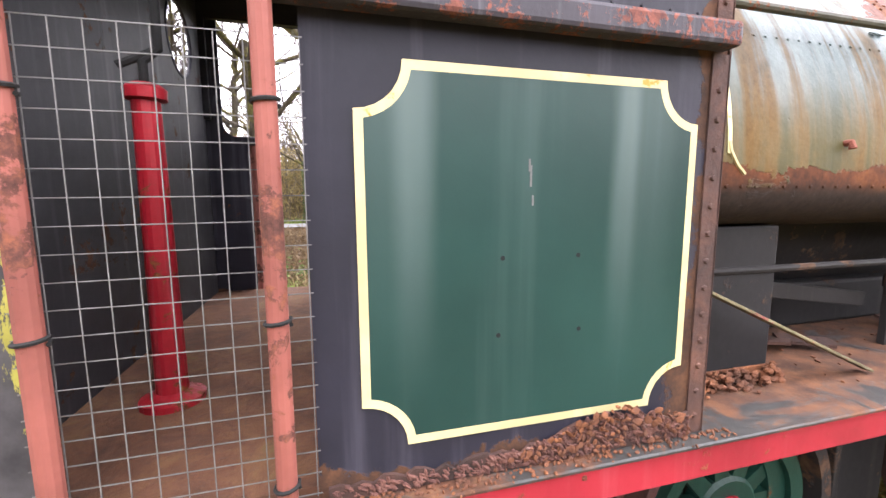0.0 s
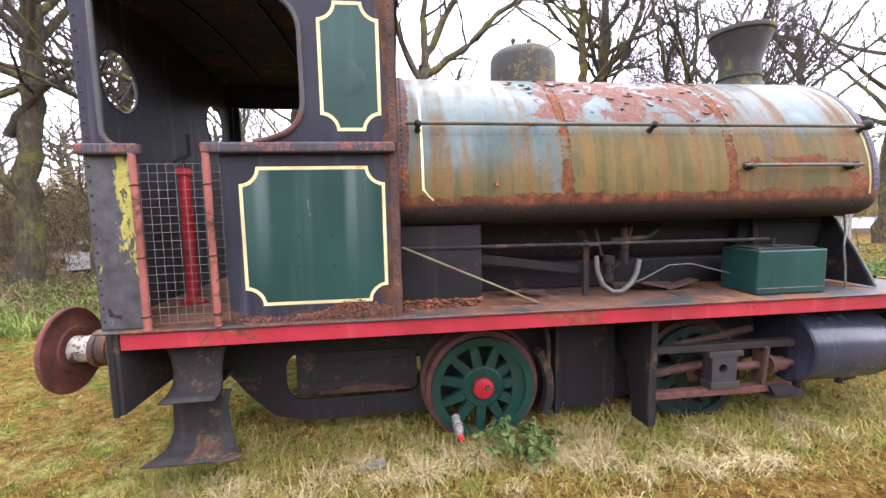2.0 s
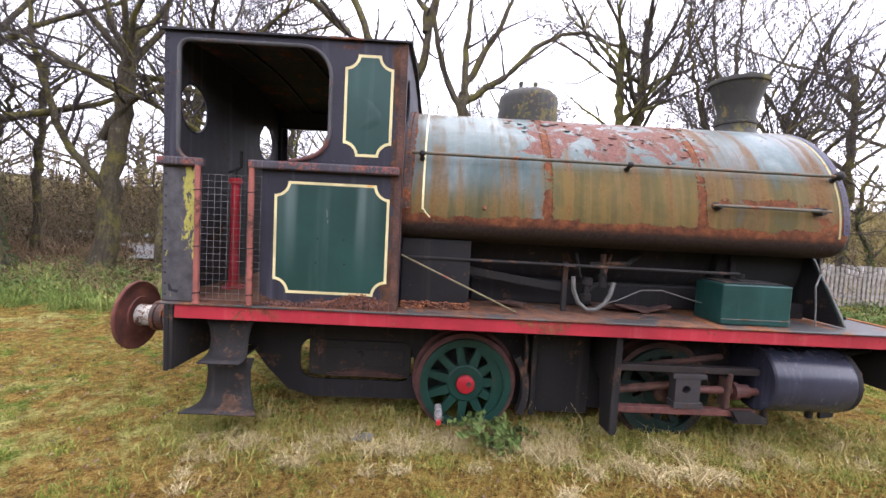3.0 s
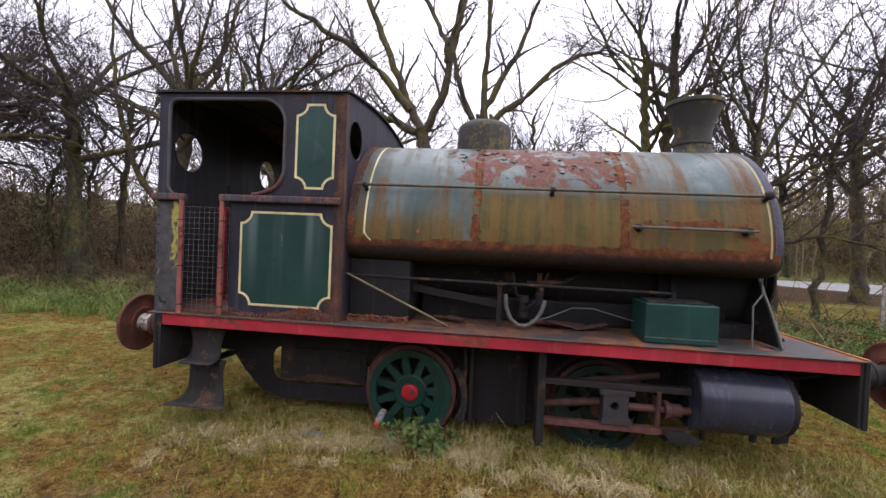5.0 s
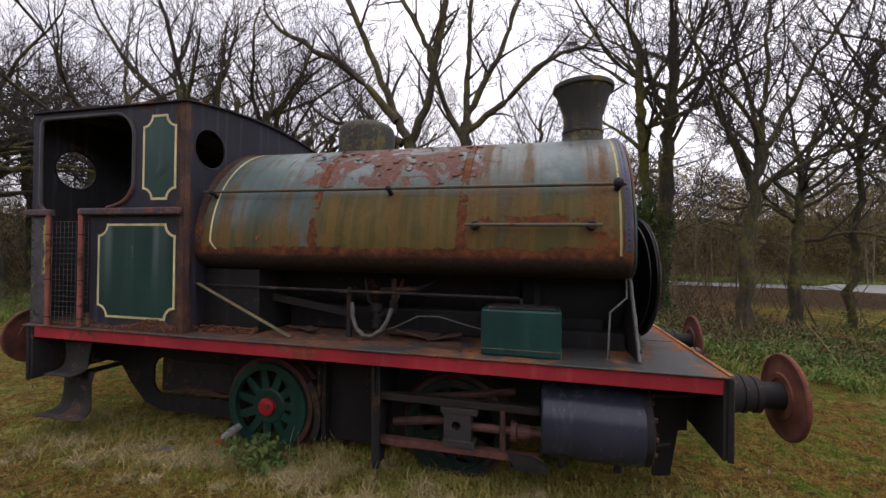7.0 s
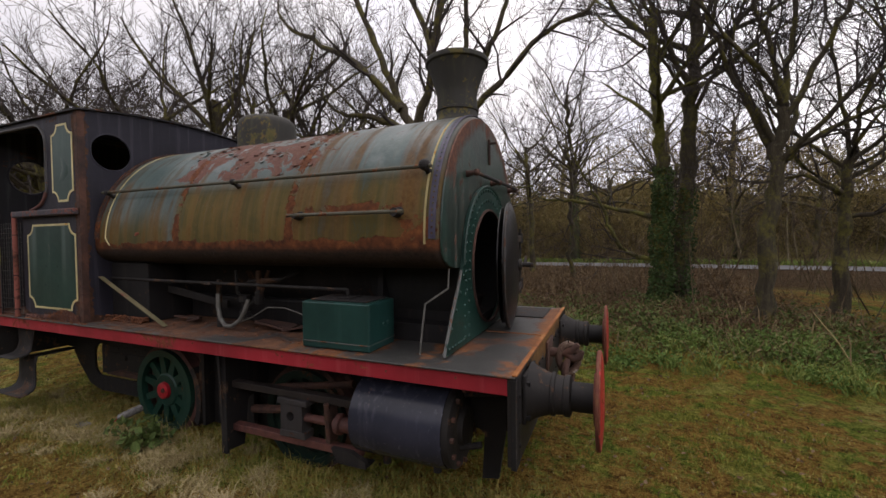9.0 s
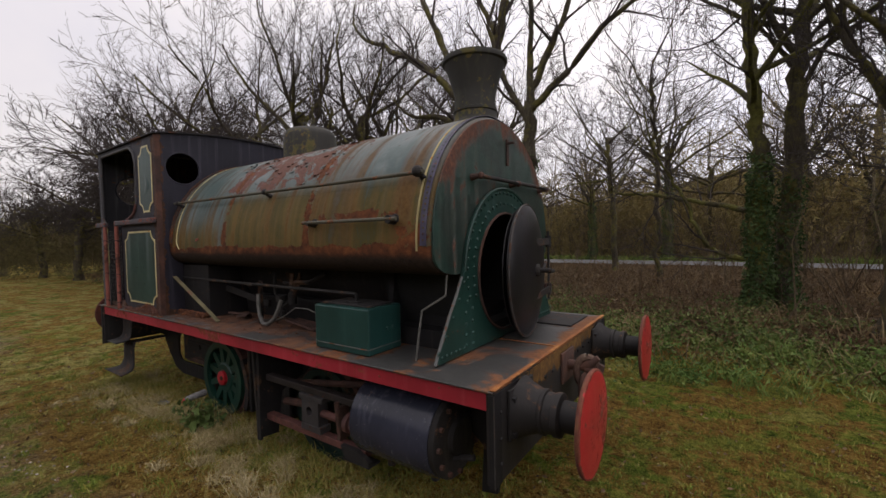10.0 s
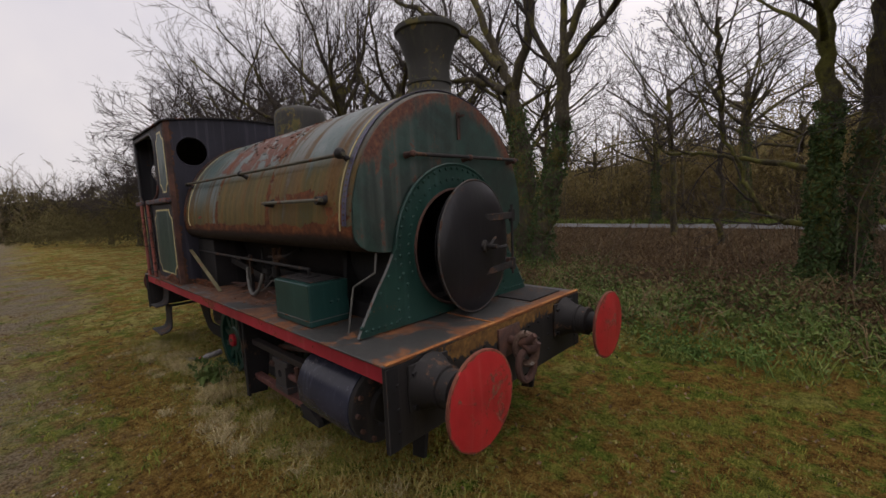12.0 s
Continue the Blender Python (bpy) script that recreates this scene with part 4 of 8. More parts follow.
def green_front_material():
    k = Mat("streaked_green_front", 0.42)
    runs = k.calc("ADD", k.calc("MULTIPLY", k.noise(1.0, 5, 0.6, k.map((1, 11, 0.6))), 0.55), k.calc("MULTIPLY", k.noise(1.0, 4, 0.6, k.map((1, 3.5, 0.5), (0, 5, 2))), 0.45))
    mid, fine = k.noise(5, 8, 0.7, warp=0.5), k.noise(36, 5, 0.7)
    grime = k.step(k.noise(2.2, 6, 0.7, warp=0.8), 0.40, 0.62)
    c = k.mix(grime, k.ramp(mid, (0.3, (0.008, 0.016, 0.013)), (0.7, (0.020, 0.032, 0.026))), k.ramp(mid, (0.3, (0.010, 0.029, 0.023)), (0.55, (0.018, 0.050, 0.040)), (0.75, (0.036, 0.070, 0.057))))
    nearside = k.calc("SUBTRACT", 1.0, k.step(k.axis("Y"), -0.2, 0.35))
    c = k.mix(k.calc("MULTIPLY", k.step(runs, 0.46, 0.64), k.calc("ADD", 0.10, k.calc("MULTIPLY", nearside, 0.38))), c, (0.075, 0.088, 0.075))
    rim = k.step(k.calc("ADD", k.calc("MULTIPLY", nearside, 0.12), k.calc("ADD", k.calc("MULTIPLY", mid, 0.5), k.calc("MULTIPLY", runs, 0.5))), 0.665, 0.71)
    z = k.calc("SUBTRACT", k.axis("Z"), TZ)
    out = k.calc("SQRT", k.calc("ADD", k.calc("MULTIPLY", k.axis("Y"), k.axis("Y")), k.calc("MULTIPLY", z, z)))
    arch = k.calc("MULTIPLY", k.step(out, TR - 0.30, TR - 0.02), k.calc("MULTIPLY", k.step(z, 0.25, 0.55), 0.9))
    rim = k.calc("MAXIMUM", k.calc("MULTIPLY", rim, 0.75), k.step(k.calc("ADD", k.calc("MULTIPLY", arch, 0.3), k.calc("ADD", k.calc("MULTIPLY", runs, 0.6), k.calc("MULTIPLY", mid, 0.4))), 0.62, 0.78))
    c = k.mix(rim, c, k.ramp(fine, (0.3, (0.045, 0.018, 0.012)), (0.5, (0.10, 0.035, 0.020)), (0.72, (0.18, 0.075, 0.035))))
    k.color(c)
    k.rough(k.calc("ADD", 0.36, k.calc("MULTIPLY", rim, 0.4)))
    k.bump(k.calc("ADD", mid, fine), 0.25, 0.006)
    return k.m


M["green_front"] = green_front_material()
M["strap"] = paint("blue_black_strap", (0.055, 0.05, 0.085), 0.2, 0.35, 0.5, fade=(0.3, 0.28, 0.4), scale=2)


def build_boiler():
    b = BM()
    lathe(b, [(0.0, 0), (0.56, 0), (0.56, 2.9), (0.0, 2.9)], (1.31, 0, 1.70), "X", 40)
    boiler = part("boiler", b, M["black"], loco, "sooty black boiler barrel", True)
    b = BM()
    box(b, 1.318, 1.90, -0.90, 0.90, DECK + 0.001, 1.665, 0.008)
    part("firebox_casing", b, M["black"], boiler)
    b = BM()
    box(b, 1.33, 1.9, -0.912, -0.902, DECK + 0.002, 1.13, 0.004)
    rnd = random.Random(8)
    for _ in range(420):
        s = rnd.uniform(0.004, 0.014)
        bmesh.ops.create_icosphere(b, subdivisions=1, radius=s, matrix=pose(rnd.uniform(1.33, 1.9), -0.915 - abs(rnd.gauss(0, 0.035)), DECK + s * 0.5 + 0.045 * rnd.random() ** 2, rnd.uniform(0, 90), 0, 0) @ Matrix.Diagonal((1.5, 1, 0.7, 1)))
    part("rusted_foot", b, M["rust"], boiler, kind="stuff")
    b = BM()
    box(b, 1.95, 4.9, -0.5, 0.5, DECK + 0.001, 1.32, 0.02)
    part("frame_stretcher", b, M["black"], boiler)
    # rods and pipework under the tank
    b = BM()
    tube(b, line((1.315, -0.90, 1.505), (4.22, -0.90, 1.492), 6), 0.014, 8)
    rod = part("reach_rod", b, M["black_dust"], boiler, "long thin grey rod")
    b = BM()
    box(b, 2.725, 2.768, -0.82, -0.79, DECK, 1.52, 0.004)
    box(b, 2.70, 2.79, -0.93, -0.79, 1.485, 1.50, 0.003)
    part("rod_bracket", b, M["black_dust"], rod)
    b = BM()
    box(b, -0.005, 0.005, -0.021, 0.021, 0, 1.06, 0.002)
    bmesh.ops.transform(b, matrix=Matrix.Translation((2.29, -1.0, DECK + 0.012)) @ Matrix.Rotation(radians(-66.0), 4, "Y"), verts=b.verts)
    part("stay_bar", b, M["bar"], boiler, "flat bar with yellowed paint leaning to the deck")
    b = BM()
    box(b, 1.91, 2.75, -0.72, -0.69, 1.36, 1.43, 0.004)
    bmesh.ops.rotate(b, cent=(1.91, -0.7, 1.40), matrix=Matrix.Rotation(radians(8), 3, "Y"), verts=b.verts)
    part("lifting_link", b, M["black_dust"], boiler)
    b = BM()
    ringpts = [(2.80, -0.86, 1.40), (2.81, -0.87, 1.28), (2.85, -0.88, 1.18), (2.92, -0.89, 1.125), (3.0, -0.89, 1.125), (3.08, -0.88, 1.18), (3.13, -0.87, 1.26), (3.16, -0.85, 1.36)]
    tube(b, ringpts, 0.019, 10)
    part("drain_hose", b, M["hose"], boiler, "looped cream hose")
    b = BM()
    tube(b, [(3.05, -0.85, 1.16), (3.2, -0.86, 1.21), (3.4, -0.87, 1.31), (3.58, -0.87, 1.315), (3.75, -0.86, 1.27), (3.95, -0.84, 1.22)], 0.006, 6)
    part("oil_pipe", b, M["hose"], boiler)
    b = BM()
    lathe(b, [(0.0, 0), (0.05, 0), (0.05, 0.05), (0.03, 0.06), (0.03, 0.13), (0.055, 0.14), (0.055, 0.2), (0.0, 0.21)], (2.97, -0.72, 1.18), "Z", 12)
    lathe(b, [(0.0, 0), (0.04, 0), (0.04, 0.1), (0.025, 0.12), (0.025, 0.3)], (3.12, -0.70, 1.3), "Z", 12)
    tube(b, [(2.97, -0.72, 1.25), (3.12, -0.70, 1.35), (3.2, -0.66, 1.6)], 0.018, 8)
    tube(b, [(2.86, -0.72, 1.6), (2.9, -0.74, 1.4), (2.97, -0.72, 1.32)], 0.016, 8)
    tube(b, [(3.0, -0.7, 1.5), (3.35, -0.68, 1.52), (3.5, -0.6, 1.6)], 0.022, 8)
    part("injector", b, M["black_dust"], boiler, "small grey injector with pipes")
    b = BM()
    rnd = random.Random(21)
    for x, y, a, l in ((2.2, -0.72, 35, 0.22), (2.32, -0.75, -40, 0.2), (3.35, -0.75, 12, 0.35), (3.3, -0.68, -8, 0.5), (3.6, -0.72, 6, 0.3)):
        box(b, -l / 2, l / 2, -0.05, 0.05, 0, 0.014)
        bmesh.ops.transform(b, matrix=pose(x, y, DECK + 0.035, rnd.uniform(-14, 14), rnd.uniform(-22, 22), a), verts=b.verts[-8:])
    part("scrap_metal", b, M["rust_dark"], boiler, kind="stuff")
    # bent rods beside the smokebox
    b = BM()
    tube(b, [(5.01, -0.80, 1.66), (5.01, -0.82, 1.52), (4.88, -0.92, 1.42), (4.87, -0.95, 1.25), (4.86, -0.97, DECK)], 0.008, 6)
    part("bent_pipe", b, M["hose"], boiler)


def build_smokebox():
    b = BM()
    lathe(b, [(0.485, 0.10), (0.60, 0.10), (0.60, -0.7), (0.0, -0.7), (0.0, -0.69), (0.485, -0.69), (0.485, 0.10)], (4.935, 0, 1.63), "X", 44)
    sb = part("smokebox", b, M["soot"], loco, "black smokebox", True)
    # front plate: arch above, flared feet below
    r, cz = 0.665, 1.65
    out = [(-1.03, DECK + 0.012), (-0.97, 1.20), (-0.86, 1.38), (-0.76, 1.52), (-0.69, 1.64)]
    out += [(u, v) for u, v in arc(0, cz, r, 172, 8, 30)]
    out += [(0.69, 1.64), (0.76, 1.52), (0.86, 1.38), (0.97, 1.20), (1.03, DECK + 0.012)]
    b = BM()
    plate(b, out, [ring(0, 1.63, 0.475, 44)], "X", 5.050, 0.024)
    fp = part("front_plate", b, M["green_old"], sb, "green riveted arch plate flaring to the deck")
    b = BM()
    plate(b, [(u * 0.985, v) for u, v in out], [ring(0, 1.63, 0.49, 44)], "X", 5.0462, 0.0034)
    part("plate_back", b, M["black"], fp, "black unpainted back of the plate")
    b = BM()
    pts = [(5.075, 0.628 * math.cos(radians(a)), cz + 0.628 * math.sin(radians(a))) for a in [-16 + 6.4 * i for i in range(34)]]
    pts += [(5.075, 0.540 * math.cos(radians(a)), cz + 0.540 * math.sin(radians(a))) for a in [-20 + 7.5 * i for i in range(30)]]
    for s in (-1, 1):
        pts += [(5.075, s * y, z) for y, z in ((0.64, 1.46), (0.66, 1.38), (0.66, 1.30), (0.66, 1.22), (0.66, 1.15), (0.57, 1.40), (0.57, 1.31), (0.57, 1.22), (0.57, 1.14))]
        pts += [(5.075, s * (0.69 + 0.055 * i), DECK + 0.05) for i in range(6)]
        pts += [(5.075, s * (0.665 + 0.24 * f + 0.1 * f * f), 1.62 - 0.45 * f) for f in (0.05, 0.3, 0.55, 0.8, 1.0)]
    rivets(b, pts, (1, 0, 0), 0.017)
    part("riveting", b, M["green_old"], fp, kind="stuff")
    b = BM()
    tube(b, [(5.073, u, v) for u, v in arc(0, cz, 0.66, 178, 2, 40)], 0.013, 6)
    part("arch_angle", b, M["green_old"], fp)
    for s in (-1, 1):
        b = BM()
        edge = [(-1.03, DECK + 0.012), (-0.97, 1.20), (-0.86, 1.38), (-0.76, 1.52), (-0.69, 1.64)]
        tube(b, [(5.062, -s * u, v) for u, v in edge], 0.012, 6)
        part("worn_edge", b, M["wire_dull"], fp)
    # saddle behind the plate
    b = BM()
    plate(b, [(-0.72, DECK), (0.72, DECK), (0.66, 1.3), (0.63, 1.65), (-0.63, 1.65), (-0.66, 1.3)], (), "X", 4.33, 0.05)
    box(b, 4.28, 5.03, -0.66, 0.66, DECK, 1.22)
    part("saddle", b, M["black"], sb)
    b = BM()
    tube(b, [(5.078, u, v) for u, v in ring(0, 1.63, 0.478, 44)] + [(5.078, 0.478, 1.63)], 0.012, 6, False)
    part("door_ring", b, M["rust_dark"], sb)
    # door, hung on the far side and standing ajar
    door_b = BM()
    prof = [(0.0, 0.072), (0.15, 0.068), (0.30, 0.055), (0.42, 0.035), (0.485, 0.012), (0.50, 0.0), (0.50, -0.02), (0.47, -0.025), (0.0, -0.02)]
    lathe(door_b, prof, (0, 0, 0), "X", 48)
    lathe(door_b, [(0.0, -0.052), (0.45, -0.052), (0.468, -0.056), (0.468, -0.064), (0.0, -0.064)], (0, 0, 0), "X", 44)
    for t in range(6):
        tube(door_b, [(-0.02, 0.3 * math.cos(t), 0.3 * math.sin(t)), (-0.053, 0.3 * math.cos(t), 0.3 * math.sin(t))], 0.012, 6)
    place = pose(5.165, 0.60, 1.635, 0, 0, 8.5) @ Matrix.Translation((0, -0.555, 0)) @ Matrix.Diagonal((1, 1.07, 1.07, 1))
    bmesh.ops.transform(door_b, matrix=place, verts=door_b.verts)
    door = part("smokebox_door", door_b, M["door"], sb, "dished black smokebox door standing ajar", True)
    b = BM()
    tube(b, [(0.0, u, v) for u, v in ring(0, 0, 0.502, 48)] + [(0.0, 0.502, 0)], 0.009, 6, False)
    bmesh.ops.transform(b, matrix=place, verts=b.verts)
    part("door_rim", b, M["rim"], door, "worn grey-brown door rim")
    b = BM()
    for z in (0.21, -0.21):
        box(b, 0.045, 0.062, 0.05, 0.54, z - 0.028, z + 0.028, 0.004)
        lathe(b, [(0, -0.05), (0.028, -0.05), (0.028, 0.05), (0, 0.05)], (0.045, 0.535, z), "Z", 12)
    tube(b, [(0.045, 0.535, -0.3), (0.045, 0.535, 0.3)], 0.012, 8)
    bmesh.ops.transform(b, matrix=place, verts=b.verts)
    part("door_hinge", b, M["black_dust"], door, "dark rusted strap hinge")
    for z in (1.435, 1.855):
        b = BM()
        box(b, 5.072, 5.20, 0.585, 0.625, z - 0.03, z + 0.03, 0.006)
        part("hinge_lug", b, M["rust_dark"], sb)
    b = BM()
    lathe(b, [(0.0, 0.19), (0.018, 0.19), (0.018, 0.1), (0.045, 0.095), (0.05, 0.06), (0.0, 0.06)], (0, 0, 0), "X", 14)
    tube(b, [(0.15, 0, 0), (0.155, 0.1, -0.02), (0.16, 0.2, -0.02)], [0.016, 0.013, 0.016], 8)
    tube(b, [(0.12, 0, 0), (0.125, 0.09, 0.06)], [0.016, 0.012], 8)
    bmesh.ops.transform(b, matrix=place, verts=b.verts)
    part("door_handle", b, M["black_dust"], door)
    b = BM()
    rnd = random.Random(4)
    for _ in range(16):
        a, q = rnd.uniform(0, 6.28), rnd.uniform(0.1, 0.44)
        lathe(b, [(0, 0.006), (0.005, 0.005), (0.007, 0)], (0.062 - 0.17 * q * q, q * math.cos(a), q * math.sin(a)), "X", 6)
    bmesh.ops.transform(b, matrix=place, verts=b.verts)
    part("bolting", b, M["wire_dull"], door, kind="stuff")
    # chimney
    b = BM()
    lathe(b, [(0.262, -0.09), (0.262, -0.02), (0.225, 0.0), (0.200, 0.03), (0.190, 0.05), (0.186, 0.10), (0.196, 0.105), (0.196, 0.125), (0.183, 0.13), (0.180, 0.25), (0.192, 0.30), (0.232, 0.43), (0.266, 0.515), (0.284, 0.525), (0.288, 0.55), (0.28, 0.568), (0.262, 0.56), (0.24, 0.50), (0.16, 0.2), (0.15, -0.1)], (4.76, 0.07, 2.905), "Z", 40)
    ch = part("chimney", b, M["chimney"], loco, "flared black chimney with lichen", True)
    b = BM()
    lathe(b, [(0.278, -0.10), (0.27, -0.035), (0.245, -0.018)], (4.76, 0.07, 2.905), "Z", 40)
    part("base_flange", b, M["rust_red"], ch)
    # dome
    b = BM()
    lathe(b, [(0.335, -0.10), (0.335, -0.03), (0.312, -0.015), (0.305, 0.02), (0.302, 0.24), (0.285, 0.29), (0.245, 0.325), (0.16, 0.35), (0.0, 0.36)], (2.51, 0.04, 2.885), "Z", 40)
    dome = part("dome", b, M["chimney"], loco, "round-shouldered dark dome with lichen", True)
    for dx in (-0.09, 0.06):
        b = BM()
        lathe(b, [(0.035, 0.0), (0.03, 0.03), (0.018, 0.04), (0.018, 0.07), (0.026, 0.075), (0.02, 0.1), (0.0, 0.105)], (2.51 + dx, 0.04, 3.235), "Z", 12)
        part("safety_valve", b, M["chimney"], dome)


M["rim"] = paint("worn_rim_steel", (0.050, 0.046, 0.044), 0.34, 0.2, 0.55, fade=(0.2, 0.19, 0.18), scale=4, stops=BROWN)
M["wire_dull"] = paint("pale_worn_steel", (0.12, 0.125, 0.12), 0.3, 0.2, 0.5, scale=4)
M["door"] = paint("sooty_black_door", (0.013, 0.012, 0.014), 0.14, 0.35, 0.36, fade=(0.10, 0.085, 0.085), scale=1.5, stops=BROWN)


def build_wheels():
    """One wheel about its own centre, outside towards -y; the others are copies."""
    def wheel_at(x, side, spin):
        b = BM()
        # rim and hub
        lathe(b, [(0.34, -0.005), (0.405, -0.012), (0.405, 0.06), (0.34, 0.055), (0.34, -0.005)], (0, 0, 0), "-Y", 56)
        lathe(b, [(0.0, 0.035), (0.15, 0.035), (0.168, 0.02), (0.168, -0.05), (0.0, -0.05)], (0, 0, 0), "-Y", 32)
        coat = M["green_wheel"] if x < 3 else M["dark_green"]
        w = part("wheel", b, coat, loco, "green spoked wheel" if x < 3 else "darker green spoked wheel")
        n = 11
        for i in range(n):
            b = BM()
            a = radians(360 * i / n + 12)
            q = [(-0.040, 0.15), (0.040, 0.15), (0.030, 0.35), (-0.030, 0.35)]
            vs = [b.verts.new((u * math.cos(a) - v * math.sin(a), d, u * math.sin(a) + v * math.cos(a))) for d in (-0.022, 0.03) for u, v in q]
            for f in ((0, 1, 2, 3), (7, 6, 5, 4), (0, 4, 5, 1), (1, 5, 6, 2), (2, 6, 7, 3), (3, 7, 4, 0)):
                b.faces.new([vs[k] for k in f])
            part("spoke", b, coat, w)
        b = BM()
        # balance weight: a crescent against the rim
        plate(b, arc(0, 0, 0.345, -80, 70, 18) + arc(-0.16, 0, 0.40, 52, -58, 18), (), "Y", -0.03, 0.06)
        part("balance_weight", b, coat, w)
        b = BM()
        lathe(b, [(0.405, -0.03), (0.405, 0.015), (0.448, 0.012), (0.452, -0.09), (0.48, -0.105), (0.48, -0.135), (0.405, -0.135)], (0, 0, 0), "-Y", 60)
        part("tyre", b, M["tyre"] if x < 3 else M["rust_dark"], w, "rust brown steel tyre", True)
        b = BM()
        lathe(b, [(0.0, 0.075), (0.065, 0.075), (0.08, 0.066), (0.084, 0.036), (0.0, 0.03)], (0, 0, 0), "-Y", 24)
        hub = part("boss", b, M["brake_red"] if x < 3 else M["rust_dark"], w, "red painted hub boss" if x < 3 else "", True)
        b = BM()
        lathe(b, [(0.0, 0.012), (0.02, 0.012), (0.024, 0)], (0.028, -0.0755, 0.012), "-Y", 10)
        part("centre_bolt", b, M["rust_dark"], hub)
        w.matrix_local = pose(x, side * 0.75, 0.385, 0, spin, 0 if side < 0 else 180)
        return w

    for x, side, spin in ((1.925, -1, 0), (3.70, -1, 130), (1.925, 1, 80), (3.70, 1, 30)):
        wheel_at(x, side, spin)
    for x in (1.925, 3.70):
        b = BM()
        tube(b, [(x, -0.72, 0.385), (x, 0.72, 0.385)], 0.07, 14)
        part("axle", b, M["rust_dark"], loco)


M["green_wheel"] = paint("green_wheel_paint", (0.009, 0.042, 0.031), 0.12, 0.2, 0.45, fade=(0.1, 0.2, 0.15), scale=2)


M["dark_green"] = paint("dark_green_paint", (0.006, 0.020, 0.015), 0.30, 0.3, 0.6, fade=(0.06, 0.08, 0.06), scale=2, stops=BROWN)
M["iron"] = paint("dull_grey_iron", (0.050, 0.046, 0.048), 0.22, 0.3, 0.6, fade=(0.16, 0.15, 0.15), scale=2, stops=BROWN)
M["rod_red"] = rusty("dull_red_oily_rust", ((0.3, (0.030, 0.014, 0.013)), (0.5, (0.090, 0.030, 0.024)), (0.72, (0.16, 0.060, 0.044))), 1.2, 0.7)
M["bar_steel"] = paint("oily_brown_steel", (0.030, 0.024, 0.023), 0.22, 0.2, 0.6, fade=(0.12, 0.1, 0.09), stops=((0.3, (0.035, 0.015, 0.013)), (0.5, (0.075, 0.030, 0.024)), (0.72, (0.12, 0.048, 0.036))), scale=1.5)


